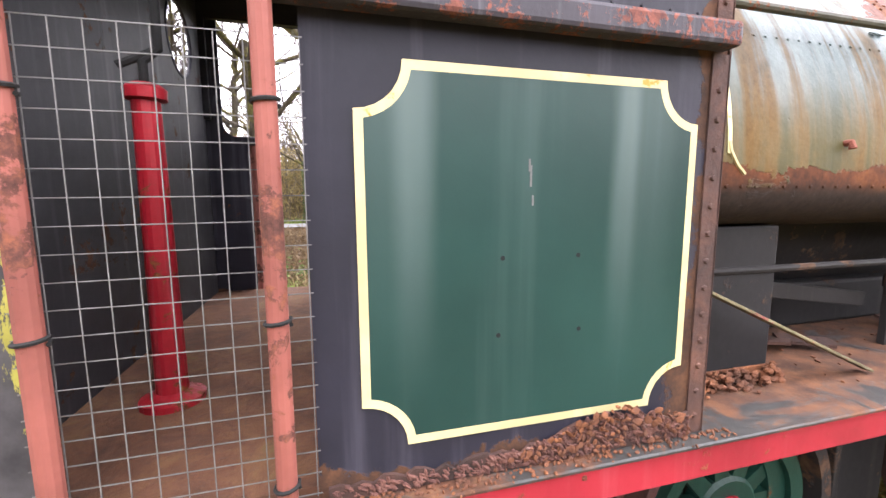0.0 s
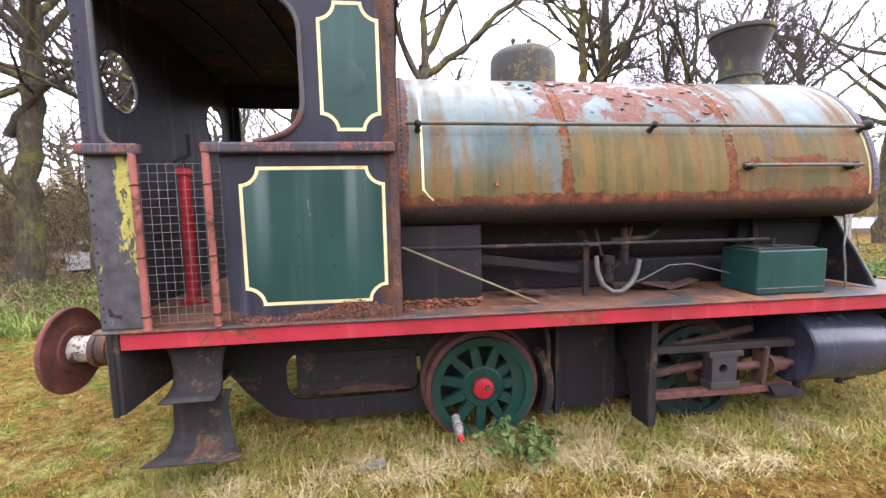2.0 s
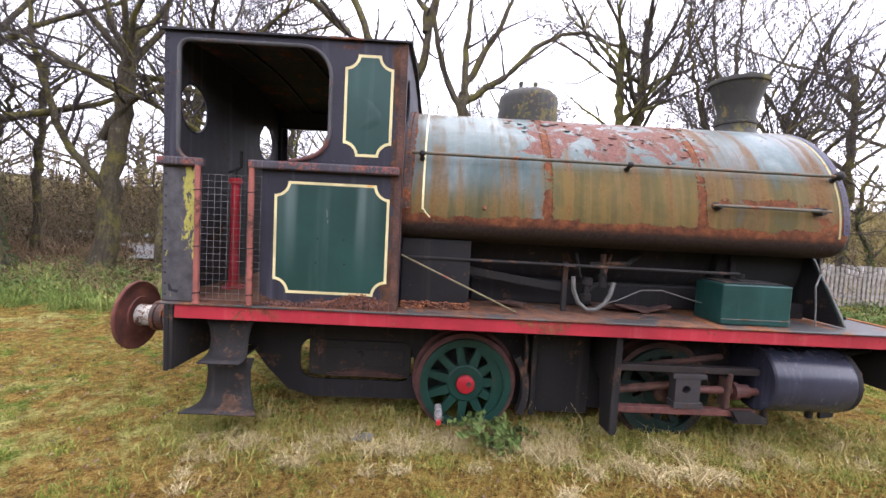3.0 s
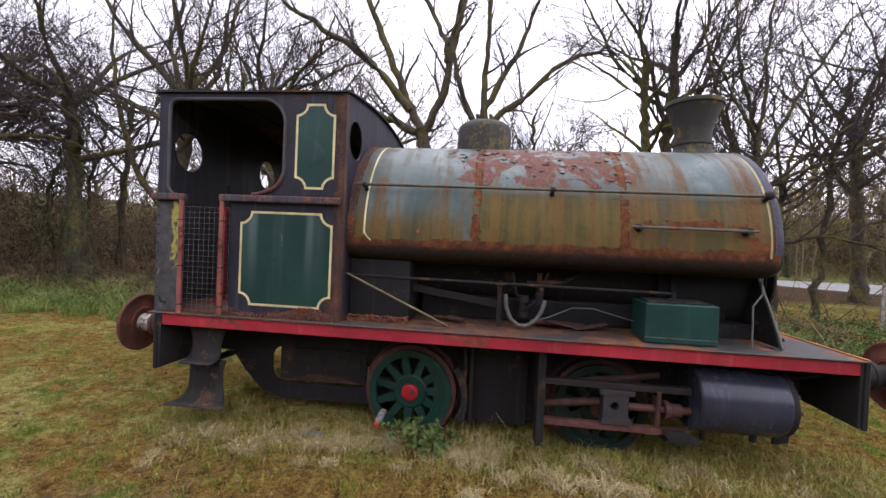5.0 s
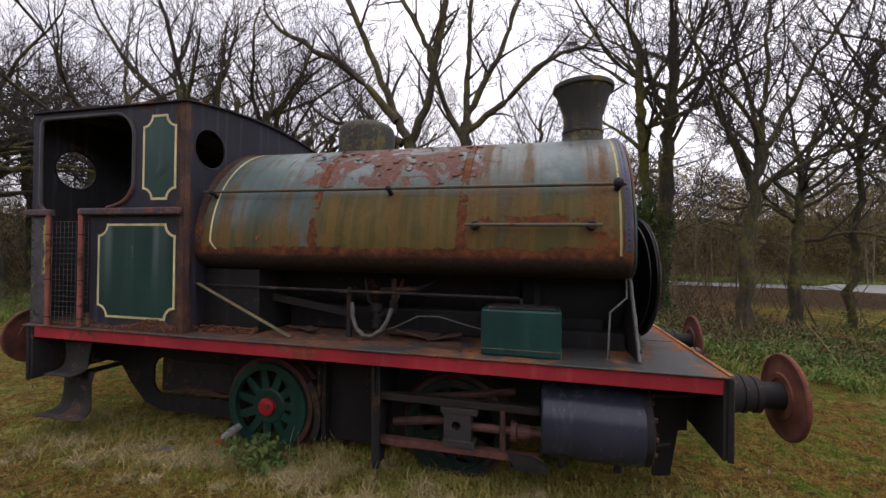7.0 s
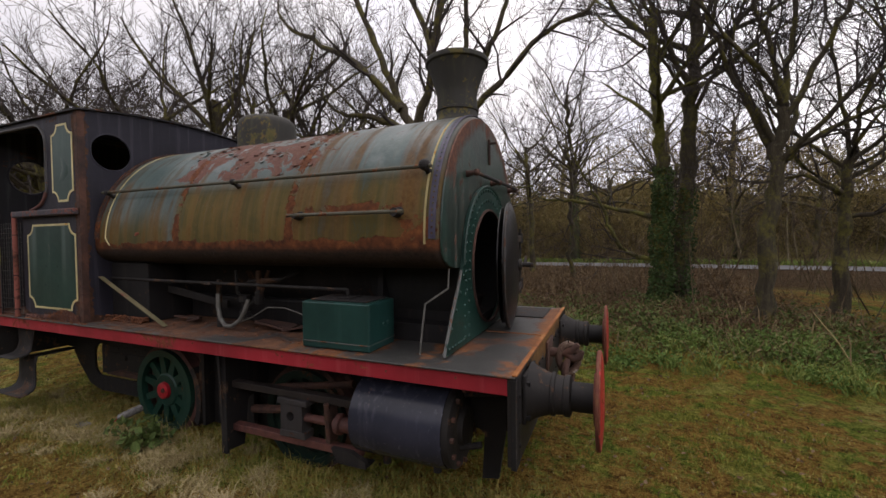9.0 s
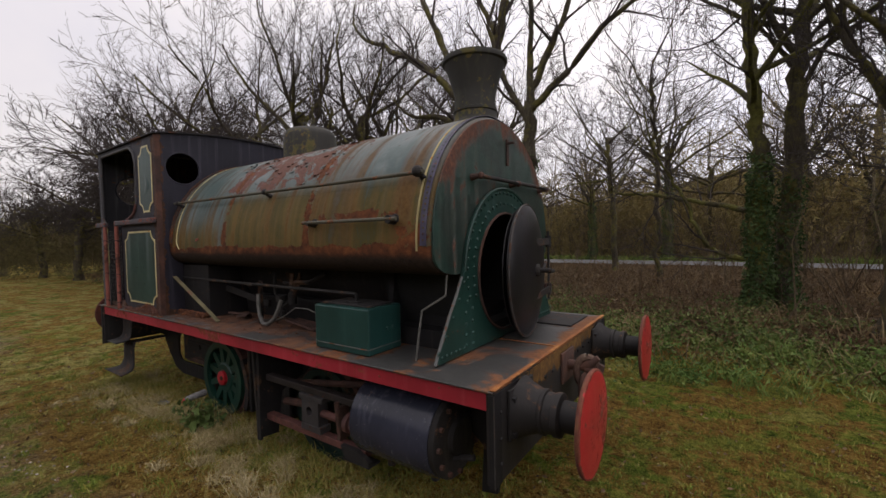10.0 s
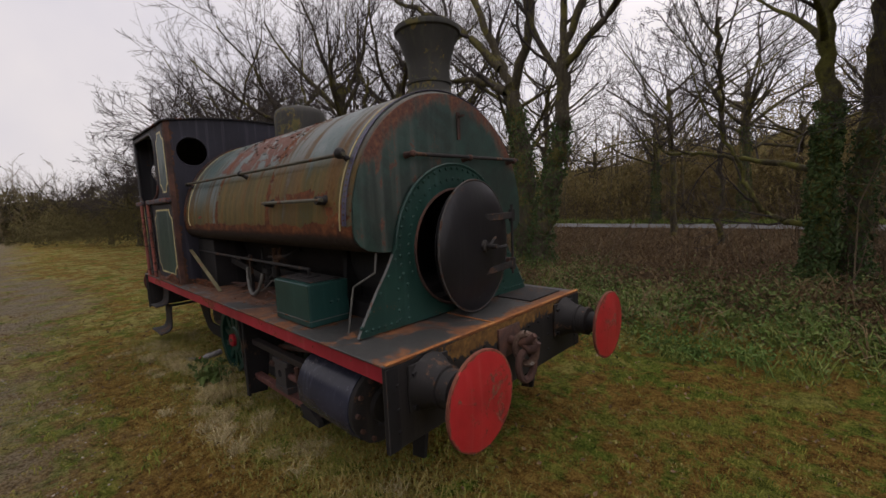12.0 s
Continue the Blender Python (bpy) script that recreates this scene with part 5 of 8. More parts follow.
def build_frames():
    for s in (-1, 1):
        b = BM()
        out = [(-0.40, 1.07), (-0.40, 0.62), (-0.05, 0.60), (0.10, 0.40), (0.30, 0.20), (0.52, 0.14), (1.45, 0.15), (1.62, 0.2), (2.2, 0.2), (2.35, 0.14), (3.2, 0.14), (3.4, 0.22), (4.0, 0.22), (4.3, 0.4), (5.49, 0.5), (5.49, 1.07)]
        slot = arc(0.53, 0.56, 0.13, 90, 180, 5) + arc(0.53, 0.44, 0.13, 180, 270, 5) + arc(1.32, 0.44, 0.13, 270, 360, 5) + arc(1.32, 0.56, 0.13, 0, 90, 5)
        plate(b, out, [slot], "Y", s * 0.60 - 0.0125, 0.025)
        fr = part("frame_plate", b, M["black"], loco, "black main frame plate with a long slot")
        b = BM()
        box(b, 0.47, 1.42, s * 0.555 - 0.02, s * 0.555 + 0.02, 0.33, 0.67, 0.01)
        box(b, 0.55, 1.36, s * 0.575 - 0.012, s * 0.575 + 0.012, 0.43, 0.60, 0.012)
        rivets(b, [(0.95, s * 0.587, 0.55)], (0, s, 0), 0.035)
        rivets(b, [(x, s * 0.575, z) for x in (0.52, 0.80, 1.10, 1.39) for z in (0.37, 0.64)], (0, s, 0), 0.014)
        part("spring_plate", b, M["black_dust"], fr)
        b = BM()
        for i, l in enumerate((0.36, 0.30, 0.24, 0.18)):
            box(b, 1.0 - l, 1.0 + l, s * 0.59 - 0.03, s * 0.59 + 0.03, 0.345 + 0.014 * i, 0.357 + 0.014 * i, 0.002, 1)
        part("leaf_spring", b, M["rust_dark"], fr)
        b = BM()
        box(b, 2.52, 3.05, s * 0.70 - 0.02, s * 0.70 + 0.02, 0.13, 1.06, 0.01)
        box(b, 2.50, 2.54, s * 0.76 - 0.06, s * 0.76 + 0.04, 0.14, 1.06, 0.005)
        part("ashpan_side", b, M["black"], fr)
        # brake hanger and shoe behind the rear wheel
        b = BM()
        shoe = arc(1.93, 0.36, 0.50, 34, -24, 8) + arc(1.93, 0.36, 0.56, -24, 34, 8)
        plate(b, shoe, (), "Y", s * 0.78 - 0.045, 0.09)
        tube(b, [(2.44, s * 0.78, 0.42), (2.46, s * 0.78, 0.7), (2.42, s * 0.72, 1.06)], 0.022, 8)
        part("brake_shoe", b, M["black_dust"], fr)
        # bar bracket, slide bars, crosshead, piston rod
        b = BM()
        plate(b, [(s * 0.60, 1.065), (s * 1.13, 1.065), (s * 1.13, 0.95), (s * 1.09, 0.14), (s * 0.90, 0.12), (s * 0.85, 0.5), (s * 0.60, 0.6)], (), "X", 3.10, 0.03)
        box(b, 3.105, 3.165, s * 1.09 - 0.012, s * 1.09 + 0.012, 0.13, 1.06, 0.004)
        part("bar_bracket", b, M["black"], fr, "black plate bracket below the deck")
        for z in (0.675, 0.315):
            b = BM()
            box(b, 3.13, 4.39, s * 0.98 - 0.035, s * 0.98 + 0.035, z - 0.028, z + 0.028, 0.005)
            part("slide_bar", b, M["bar_steel"] if z > 0.5 else M["rod_red"], fr, "dark rusted slide bar" if z > 0.5 else "dull red rusted slide bar")
        b = BM()
        box(b, 3.64, 3.93, s * 0.98 - 0.055, s * 0.98 + 0.055, 0.60, 0.645, 0.006)
        box(b, 3.66, 3.91, s * 0.98 - 0.055, s * 0.98 + 0.055, 0.345, 0.40, 0.006)
        plate(b, [(3.67, 0.40), (3.88, 0.40), (3.88, 0.60), (3.67, 0.60)], [ring(3.765, 0.51, 0.036, 16)], "Y", s * 0.98 - 0.05, 0.10)
        part("crosshead", b, M["iron"], fr, "grey iron crosshead with a round hole")
        b = BM()
        tube(b, [(3.88, s * 0.98, 0.50), (4.45, s * 0.98, 0.50)], 0.032, 12)
        lathe(b, [(0.0, 0), (0.075, 0), (0.075, 0.04), (0.055, 0.05), (0.055, 0.14)], (4.18, s * 0.98, 0.50), "X", 16)
        part("piston_rod", b, M["rod_red"], fr, "dull red rusted piston rod")
        b = BM()
        box(b, 4.10, 4.14, s * 0.98 - 0.05, s * 0.98 + 0.05, 0.36, 0.62, 0.006)
        tube(b, [(4.12, s * 1.02, 0.42), (4.12, s * 1.04, 0.66)], 0.02, 8)
        tube(b, [(3.3, s * 0.80, 0.60), (4.2, s * 0.80, 0.74)], 0.03, 8)
        tube(b, [(3.2, s * 0.86, 0.42), (3.75, s * 0.88, 0.50)], 0.035, 8)
        part("gland", b, M["rust_dark"], fr)
        # cylinder
        b = BM()
        lathe(b, [(0.0, 0.0), (0.27, 0.0), (0.285, 0.012), (0.285, 0.66), (0.275, 0.685), (0.0, 0.685)], (4.40, s * 0.895, 0.615), "X", 40)
        box(b, 4.415, 5.075, min(s * 0.60, s * 0.86), max(s * 0.60, s * 0.86), 0.42, 1.06, 0.01)
        cyl = part("cylinder", b, M["cylinder"], loco, "blue-black cylinder casing below the deck", True)
        b = BM()
        lathe(b, [(0.268, 0.0), (0.272, 0.01), (0.272, 0.045), (0.255, 0.055), (0.0, 0.055)], (5.085, s * 0.895, 0.615), "X", 36)
        lathe(b, [(0.13, 0.05), (0.12, 0.09), (0.0, 0.10)], (5.085, s * 0.895, 0.615), "X", 20)
        cov = part("cylinder_cover", b, M["black_dust"], cyl, "", True)
        b = BM()
        for i in range(12):
            a = 2 * math.pi * i / 12
            lathe(b, [(0.018, 0.0), (0.018, 0.022), (0.0, 0.024)], (5.14, s * 0.895 + 0.235 * math.cos(a), 0.615 + 0.235 * math.sin(a)), "X", 6)
        part("cover_bolting", b, M["rust_dark"], cov, kind="stuff")
        b = BM()
        plate(b, [(4.16, 0.345), (4.34, 0.345), (4.46, 0.29), (4.46, 0.26), (4.22, 0.25)], (), "Y", s * 1.03 - 0.02, 0.04)
        box(b, 4.18, 4.46, min(s * 0.93, s * 1.05), max(s * 0.93, s * 1.05), 0.245, 0.258)
        part("step_bracket", b, M["black_dust"], cyl)
        for x, z in ((4.55, 0.242), (4.95, 0.26)):
            b = BM()
            tube(b, [(x, s * 0.9, 0.35), (x, s * 0.9, z)], 0.03, 8)
            part("drain_cock", b, M["black_dust"], cyl)
        b = BM()
        plate(b, [(5.12, 1.05), (5.40, 1.05), (5.40, 0.6), (5.34, 0.2), (5.22, 0.18), (5.24, 0.5), (5.12, 0.6)], (), "Y", s * 0.72 - 0.015, 0.03)
        part("guard_iron", b, M["black"], fr)
        b = BM()
        tube(b, [(5.1, s * 0.85, 0.80), (5.49, s * 0.85, 0.86)], 0.02, 8)
        part("cylinder_pipe", b, M["black_dust"], cyl)
        b = BM()
        tube(b, [(5.12, s * 0.95, 0.48), (5.28, s * 0.93, 0.52)], 0.022, 8)
        part("cylinder_pipe", b, M["black_dust"], cyl)
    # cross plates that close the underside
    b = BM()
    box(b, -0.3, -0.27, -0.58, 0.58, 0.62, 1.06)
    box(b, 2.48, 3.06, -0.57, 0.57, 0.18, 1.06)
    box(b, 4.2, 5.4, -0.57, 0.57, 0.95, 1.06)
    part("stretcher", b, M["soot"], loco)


def build_steps():
    for s in (-1, 1):
        for x0, zt, ztread, w, out_y, name in ((-0.225, 0.965, 0.635, 0.38, 1.20, "upper_step"), (-0.23, 0.62, 0.235, 0.39, 1.20, "lower_step")):
            b = BM()
            prof = [(1.03, zt), (1.04, zt - 0.1), (1.045, ztread + 0.13), (1.06, ztread + 0.05), (1.09, ztread + 0.015), (1.14, ztread), (out_y + 0.03, ztread - 0.005)]
            n = 7
            rows = []
            for y, z in prof:
                f = (zt - z) / (zt - ztread)
                gx = 0.03 * f * f + (0.07 * max(0, y - 1.08) / 0.15) if zt < 0.9 else 0.018 - 0.045 * min(f, 1.0)
                narrow = 0.035 * math.sin(min(f, 1) * math.pi)
                rows.append([(x0 - gx + narrow + (w + 2 * gx - 2 * narrow) * i / n, s * y, z) for i in range(n + 1)])
            vs = [[b.verts.new(p) for p in row] for row in rows]
            for a, c in zip(vs, vs[1:]):
                for i in range(n):
                    b.faces.new((a[i], a[i + 1], c[i + 1], c[i]))
            st = part(name, b, M["black_dust"], loco, "bent black steel step plate", True)
            so = st.modifiers.new("thickness", "SOLIDIFY")
            so.thickness, so.offset = 0.010, 0
        b = BM()
        box(b, -0.1, 0.02, min(s * 0.62, s * 1.03), max(s * 0.62, s * 1.03), 0.58, 0.60)
        part("step_stay", b, M["black"], loco)


M["rear_head"] = rusty("maroon_rust", ((0.3, (0.040, 0.014, 0.010)), (0.5, (0.105, 0.028, 0.018)), (0.66, (0.17, 0.058, 0.026)), (0.78, (0.26, 0.14, 0.05))), 0.8)
M["cab_floor"] = rusty("rusted_mossy_floor", ((0.3, (0.045, 0.020, 0.011)), (0.5, (0.115, 0.046, 0.022)), (0.62, (0.15, 0.072, 0.030)), (0.74, (0.10, 0.095, 0.022))))
M["flecked"] = rusty("rust_with_white_flecks", ((0.3, (0.025, 0.015, 0.012)), (0.5, (0.075, 0.038, 0.026)), (0.60, (0.13, 0.085, 0.06)), (0.66, (0.40, 0.38, 0.34))), 2.2)
M["head_back"] = rusty("ochre_red_rust", ((0.3, (0.060, 0.012, 0.010)), (0.5, (0.115, 0.030, 0.018)), (0.64, (0.15, 0.060, 0.024)), (0.76, (0.21, 0.11, 0.035))))


def build_buffers():
    ZB = 0.90
    for s, y in ((1, -0.875), (1, 0.875), (-1, -0.875), (-1, 0.875)):
        f = 5.571 if s > 0 else -0.466
        ax = "X" if s > 0 else "-X"
        b = BM()
        box(b, *sorted((f + s * 0.0005, f + s * 0.022)), y - 0.17, y + 0.17, 0.75, 1.045, 0.006)
        lathe(b, [(0.182, 0.022), (0.176, 0.034), (0.158, 0.06), (0.140, 0.10), (0.122, 0.15), (0.131, 0.155), (0.131, 0.175), (0.118, 0.18), (0.114, 0.225), (0.124, 0.23), (0.124, 0.262), (0.10, 0.272), (0.0, 0.272)], (f, y, ZB), ax, 28)
        bf = part("buffer", b, M["black_dust"] if s > 0 else M["edge_rust"], loco, "large round sprung buffer", True)
        b = BM()
        lathe(b, [(0.088, 0.26), (0.088, 0.405), (0.11, 0.415), (0.0, 0.415)], (f, y, ZB), ax, 24)
        part("ram", b, M["black"] if s > 0 else M["white_flake"], bf, "" if s > 0 else "ram in flaking white paint", True)
        b = BM()
        lathe(b, [(0.0, 0.405), (0.115, 0.406), (0.12, 0.398), (0.15, 0.398), (0.156, 0.409), (0.20, 0.416), (0.25, 0.418), (0.262, 0.412), (0.279, 0.412), (0.287, 0.420), (0.287, 0.432)], (f, y, ZB), ax, 48)
        back = part("head_back", b, M["head_back"] if s > 0 else M["rear_head"], bf, "rusted back of the buffer head", True)
        b = BM()
        lathe(b, [(0.2875, 0.431), (0.285, 0.438), (0.24, 0.446), (0.12, 0.453), (0.0, 0.455)], (f, y, ZB), ax, 48)
        part("head_face", b, M["buffer_red"] if s > 0 else M["rear_head"], bf, "scratched red painted face" if s > 0 else "rust brown face", True)
        b = BM()
        for dy in (-0.135, 0.135):
            for dz in (-0.115, 0.09):
                lathe(b, [(0.022, 0.022), (0.022, 0.045), (0.0, 0.047)], (f, y + dy, ZB + dz), ax, 6)
        part("flange_bolting", b, M["black"], bf, kind="stuff")
    # coupling gear
    for s in (1, -1):
        f = 5.571 if s > 0 else -0.466
        b = BM()
        box(b, *sorted((f, f + s * 0.02)), -0.14, 0.14, 0.80, 1.03, 0.005)
        tube(b, [(f, 0, 0.92), (f + s * 0.12, 0, 0.92), (f + s * 0.19, 0, 0.95), (f + s * 0.24, 0, 1.0)], [0.04, 0.036, 0.036, 0.02], 10)
        tube(b, [(f + s * 0.14, 0, 0.92), (f + s * 0.2, 0, 0.88), (f + s * 0.25, 0, 0.90), (f + s * 0.27, 0, 0.95)], [0.034, 0.036, 0.03, 0.018], 10)
        hook = part("coupling_hook", b, M["rust_dark"], loco, "heavy rusted draw hook with white paint flecks", True)
        for i in range(2):
            b = BM()
            z = 0.92 - 0.13 * i
            loop = [(f + s * (0.16 + 0.02 * math.sin(t) if i % 2 else 0.16 + 0.075 * math.sin(t)), (0.075 * math.sin(t) if i % 2 else 0.02 * math.sin(t)), z - 0.04 + 0.115 * math.cos(t)) for t in [2 * math.pi * k / 16 for k in range(17)]]
            tube(b, loop, 0.029, 8, False)
            part("chain_link", b, M["flecked"] if i == 0 else M["rust_dark"], hook, "", True)
    # sand box on the deck
    b = BM()
    box(b, 3.955, 4.535, -1.09, -0.74, DECK + 0.004, 1.425, 0.012)
    sand = part("sand_box", b, M["green_box"], loco, "square green painted steel sand box on the deck")
    b = BM()
    box(b, 4.0, 4.49, -1.045, -0.785, 1.4255, 1.438, 0.004)
    box(b, 4.18, 4.32, -0.98, -0.86, 1.438, 1.448, 0.003)
    tube(b, [(4.24, -0.92, 1.447), (4.24, -0.92, 1.50)], 0.012, 8)
    part("lid", b, M["black_dust"], sand, "dark rusted lid")
    b = BM()
    box(b, 3.955, 4.535, -1.0945, -1.0905, 1.135, 1.141)
    box(b, 4.5355, 4.5385, -1.0945, -0.745, 1.135, 1.141)
    part("seam", b, M["wire_dull"], sand)
    b = BM()
    rivets(b, [(4.5355, -0.90, 1.26), (4.5355, -0.84, 1.26)], (1, 0, 0), 0.015)
    part("bolting", b, M["green_box"], sand, kind="stuff")


M["green_box"] = paint("green_box_paint", (0.014, 0.054, 0.048), 0.08, 0.25, 0.34, fade=(0.12, 0.2, 0.18), scale=1.5, stops=RUST)

build_platework()
build_cab()
build_tank()
build_boiler()
build_smokebox()
build_wheels()
build_frames()
build_steps()
build_buffers()

# ---- ground, road and planting ----
def bank(x, y):
    """Height of the ground: level round the engine, a low bank behind, a wooded rise far off."""
    h = 0.03 * noise.noise((x * 0.6, y * 0.6, 0.0)) * min(1.0, max(0.0, (abs(y - 0.1) - 1.0) / 2.0))
    b = min(1.0, max(0.0, (y - 2.6) / 3.0))
    h += b * (0.12 + 0.14 * noise.noise((x * 0.35, y * 0.35, 3.0)))
    if 20.5 < y < 28.5:
        h *= 0.3
    if y < 7 and -8 < x < 13:
        h += 0.022 * noise.noise((x * 2.3, y * 2.3, 7.0)) + 0.024 * noise.noise((x * 5.3, y * 5.3, 2.0)) + 0.012 * noise.noise((x * 11.0, y * 11.0, 4.0))
    t = min(1.0, max(0.0, (y - 30.0) / 17.0))
    e = min(1.0, max(0.0, (x + 24.0) / 16.0))
    h += t * t * (3 - 2 * t) * (4.4 + 1.8 * e + 1.8 * noise.noise((x * 0.06, y * 0.02, 4.0)) + 0.7 * noise.noise((x * 0.31, y * 0.1, 6.0)))
    t = min(1.0, max(0.0, (-x - 46.0) / 22.0))
    return h + t * t * (3 - 2 * t) * (4.6 + 2.4 * noise.noise((x * 0.02, y * 0.06, 9.0))) * (1.0 if y < 32 else 0.3)


def spaced(lo, a, b, hi, step, n):
    """Coordinates from lo to hi: even steps between a and b, wider and wider outside."""
    inner = list(np.arange(a, b, step))
    t = np.linspace(0, 1, n + 1)[1:]
    grow_by = (np.exp(t * 5.5) - 1) / (math.exp(5.5) - 1)
    return [a - (a - lo) * g for g in grow_by[::-1]] + inner + [b] + [b + (hi - b) * g for g in grow_by]


def build_ground():
    xs, ys = spaced(-600, -5, 11, 600, 0.068, 44), spaced(-600, -4.4, 4.6, 600, 0.068, 44)
    verts = [(x, y, bank(x, y)) for y in ys for x in xs]
    n = len(xs)
    faces = [(j * n + i, j * n + i + 1, (j + 1) * n + i + 1, (j + 1) * n + i) for j in range(len(ys) - 1) for i in range(n - 1)]
    me = bpy.data.meshes.new("ground")
    me.from_pydata(verts, [], faces)
    me.polygons.foreach_set("use_smooth", [True] * len(me.polygons))
    me.materials.append(ground_material())
    tagged(new("ground", me), "mossy yellow-green grass with brown patches and gravel", "ground", kind="structure")


def ground_material():
    k = Mat("mossy_grass_ground", 0.95, spec=0.06)
    x, y = k.axis("X"), k.axis("Y")
    big, mid, fine = k.noise(0.55, 5, 0.6, warp=0.8), k.noise(2.6, 7, 0.7), k.noise(26, 6, 0.75)
    grit = k.voronoi(42)
    grain = k.noise(75, 4, 0.8)
    clump = k.noise(9, 6, 0.7, warp=0.5)
    fine = k.calc("ADD", k.calc("MULTIPLY", k.calc("SUBTRACT", k.calc("ADD", k.calc("MULTIPLY", grain, 0.38), k.calc("ADD", k.calc("MULTIPLY", fine, 0.27), k.calc("MULTIPLY", clump, 0.35))), 0.5), 3.3), 0.5)
    moss = k.ramp(fine, (0.25, (0.115, 0.098, 0.024)), (0.5, (0.37, 0.325, 0.090)), (0.78, (0.62, 0.55, 0.18)))
    green = k.ramp(fine, (0.28, (0.060, 0.075, 0.011)), (0.5, (0.200, 0.220, 0.036)), (0.74, (0.40, 0.385, 0.085)))
    brown = k.ramp(fine, (0.25, (0.080, 0.042, 0.013)), (0.5, (0.30, 0.180, 0.044)), (0.78, (0.56, 0.38, 0.115)))
    c = k.mix(k.step(k.calc("ADD", big, k.calc("MULTIPLY", k.step(x, 3.5, 6.5), 0.07)), 0.42, 0.58), moss, green)
    bleach = k.ramp(fine, (0.25, (0.15, 0.125, 0.038)), (0.5, (0.45, 0.39, 0.125)), (0.78, (0.70, 0.62, 0.25)))
    c = k.mix(k.calc("MULTIPLY", k.calc("SUBTRACT", 1.0, k.step(k.calc("ADD", x, k.calc("MULTIPLY", big, 3.0)), 0.5, 3.6)), 0.7), c, bleach)
    vivid = k.ramp(fine, (0.28, (0.040, 0.062, 0.008)), (0.5, (0.125, 0.190, 0.024)), (0.74, (0.27, 0.33, 0.055)))
    c = k.mix(k.calc("MULTIPLY", k.step(k.noise(1.1, 5, 0.65, warp=0.7), 0.48, 0.58), 0.9), c, vivid)
    bare = k.step(k.calc("ADD", mid, k.calc("MULTIPLY", big, 0.4)), 0.645, 0.74)
    rust_moss = k.ramp(fine, (0.25, (0.072, 0.036, 0.010)), (0.5, (0.265, 0.145, 0.033)), (0.78, (0.48, 0.31, 0.085)))
    brown = k.mix(k.calc("MULTIPLY", k.step(x, 2.0, 4.0), 0.7), brown, rust_moss)
    c = k.mix(bare, c, brown)
    # worn brown strip in front of the engine
    strip = k.calc("SUBTRACT", 1.0, k.step(k.calc("ABSOLUTE", k.calc("ADD", k.calc("ADD", y, 1.62), k.calc("MULTIPLY", k.calc("SUBTRACT", big, 0.5), 1.6))), 0.10, 0.8))
    strip = k.calc("MULTIPLY", strip, k.step(k.calc("ADD", x, k.calc("MULTIPLY", mid, 2.0)), -1.2, 0.8))
    c = k.mix(k.step(k.calc("ADD", k.calc("MULTIPLY", strip, 0.34), k.calc("ADD", k.calc("MULTIPLY", mid, 0.7), k.calc("MULTIPLY", clump, 0.3))), 0.60, 0.76), c, brown)
    # gravel along the near side, with moss creeping in
    wide = k.noise(0.42, 3, 0.5)
    gmask = k.step(k.calc("ADD", k.calc("MULTIPLY", k.calc("SUBTRACT", k.calc("ADD", y, 2.5), k.calc("MULTIPLY", k.calc("SUBTRACT", 1.0, k.step(x, -5.0, -1.5)), k.calc("MULTIPLY", k.step(x, -14.0, -9.0), 0.9))), -1.0), k.calc("ADD", k.calc("MULTIPLY", k.calc("SUBTRACT", mid, 0.5), 2.0), k.calc("MULTIPLY", k.calc("SUBTRACT", wide, 0.5), 3.2))), -0.7, 0.75)
    gmask = k.calc("MULTIPLY", gmask, k.calc("SUBTRACT", 1.0, k.step(k.calc("ADD", x, k.calc("MULTIPLY", k.calc("SUBTRACT", wide, 0.5), 9.0)), 2.6, 5.4)))
    gmask = k.calc("MULTIPLY", gmask, k.step(y, -9.5, -7.5))
    gravel = k.ramp(k.calc("ADD", k.calc("MULTIPLY", grit, 0.9), k.calc("MULTIPLY", fine, 0.4)), (0.2, (0.070, 0.054, 0.034)), (0.5, (0.205, 0.162, 0.108)), (0.85, (0.42, 0.35, 0.25)))
    c = k.mix(k.calc("MULTIPLY", gmask, k.step(k.calc("ADD", k.calc("MULTIPLY", k.noise(1.3, 5), 0.6), k.calc("MULTIPLY", clump, 0.4)), 0.36, 0.54)), c, gravel)
    # leaf litter under the trees
    litter = k.ramp(fine, (0.3, (0.035, 0.022, 0.011)), (0.55, (0.105, 0.066, 0.033)), (0.75, (0.18, 0.12, 0.066)))
    c = k.mix(k.calc("MAXIMUM", k.calc("MULTIPLY", k.step(k.calc("ADD", y, mid), 4.2, 6.0), k.calc("MULTIPLY", k.step(x, -30.0, -22.0), k.calc("MAXIMUM", k.step(y, 11.0, 14.0), k.calc("SUBTRACT", 1.0, k.step(k.calc("ADD", x, k.calc("MULTIPLY", mid, 4.0)), 11.0, 14.0))))), k.calc("SUBTRACT", 1.0, k.step(x, -52.0, -45.0))), c, litter)
    # dead grass and scrub over the far rise
    heath = k.ramp(k.calc("ADD", k.calc("MULTIPLY", k.noise(0.45, 6, 0.75, warp=0.6), 0.7), k.calc("MULTIPLY", fine, 0.3)), (0.3, (0.095, 0.080, 0.032)), (0.5, (0.180, 0.148, 0.058)), (0.7, (0.225, 0.212, 0.076)))
    c = k.mix(k.step(y, 28.5, 31.0), c, heath)
    k.color(c)
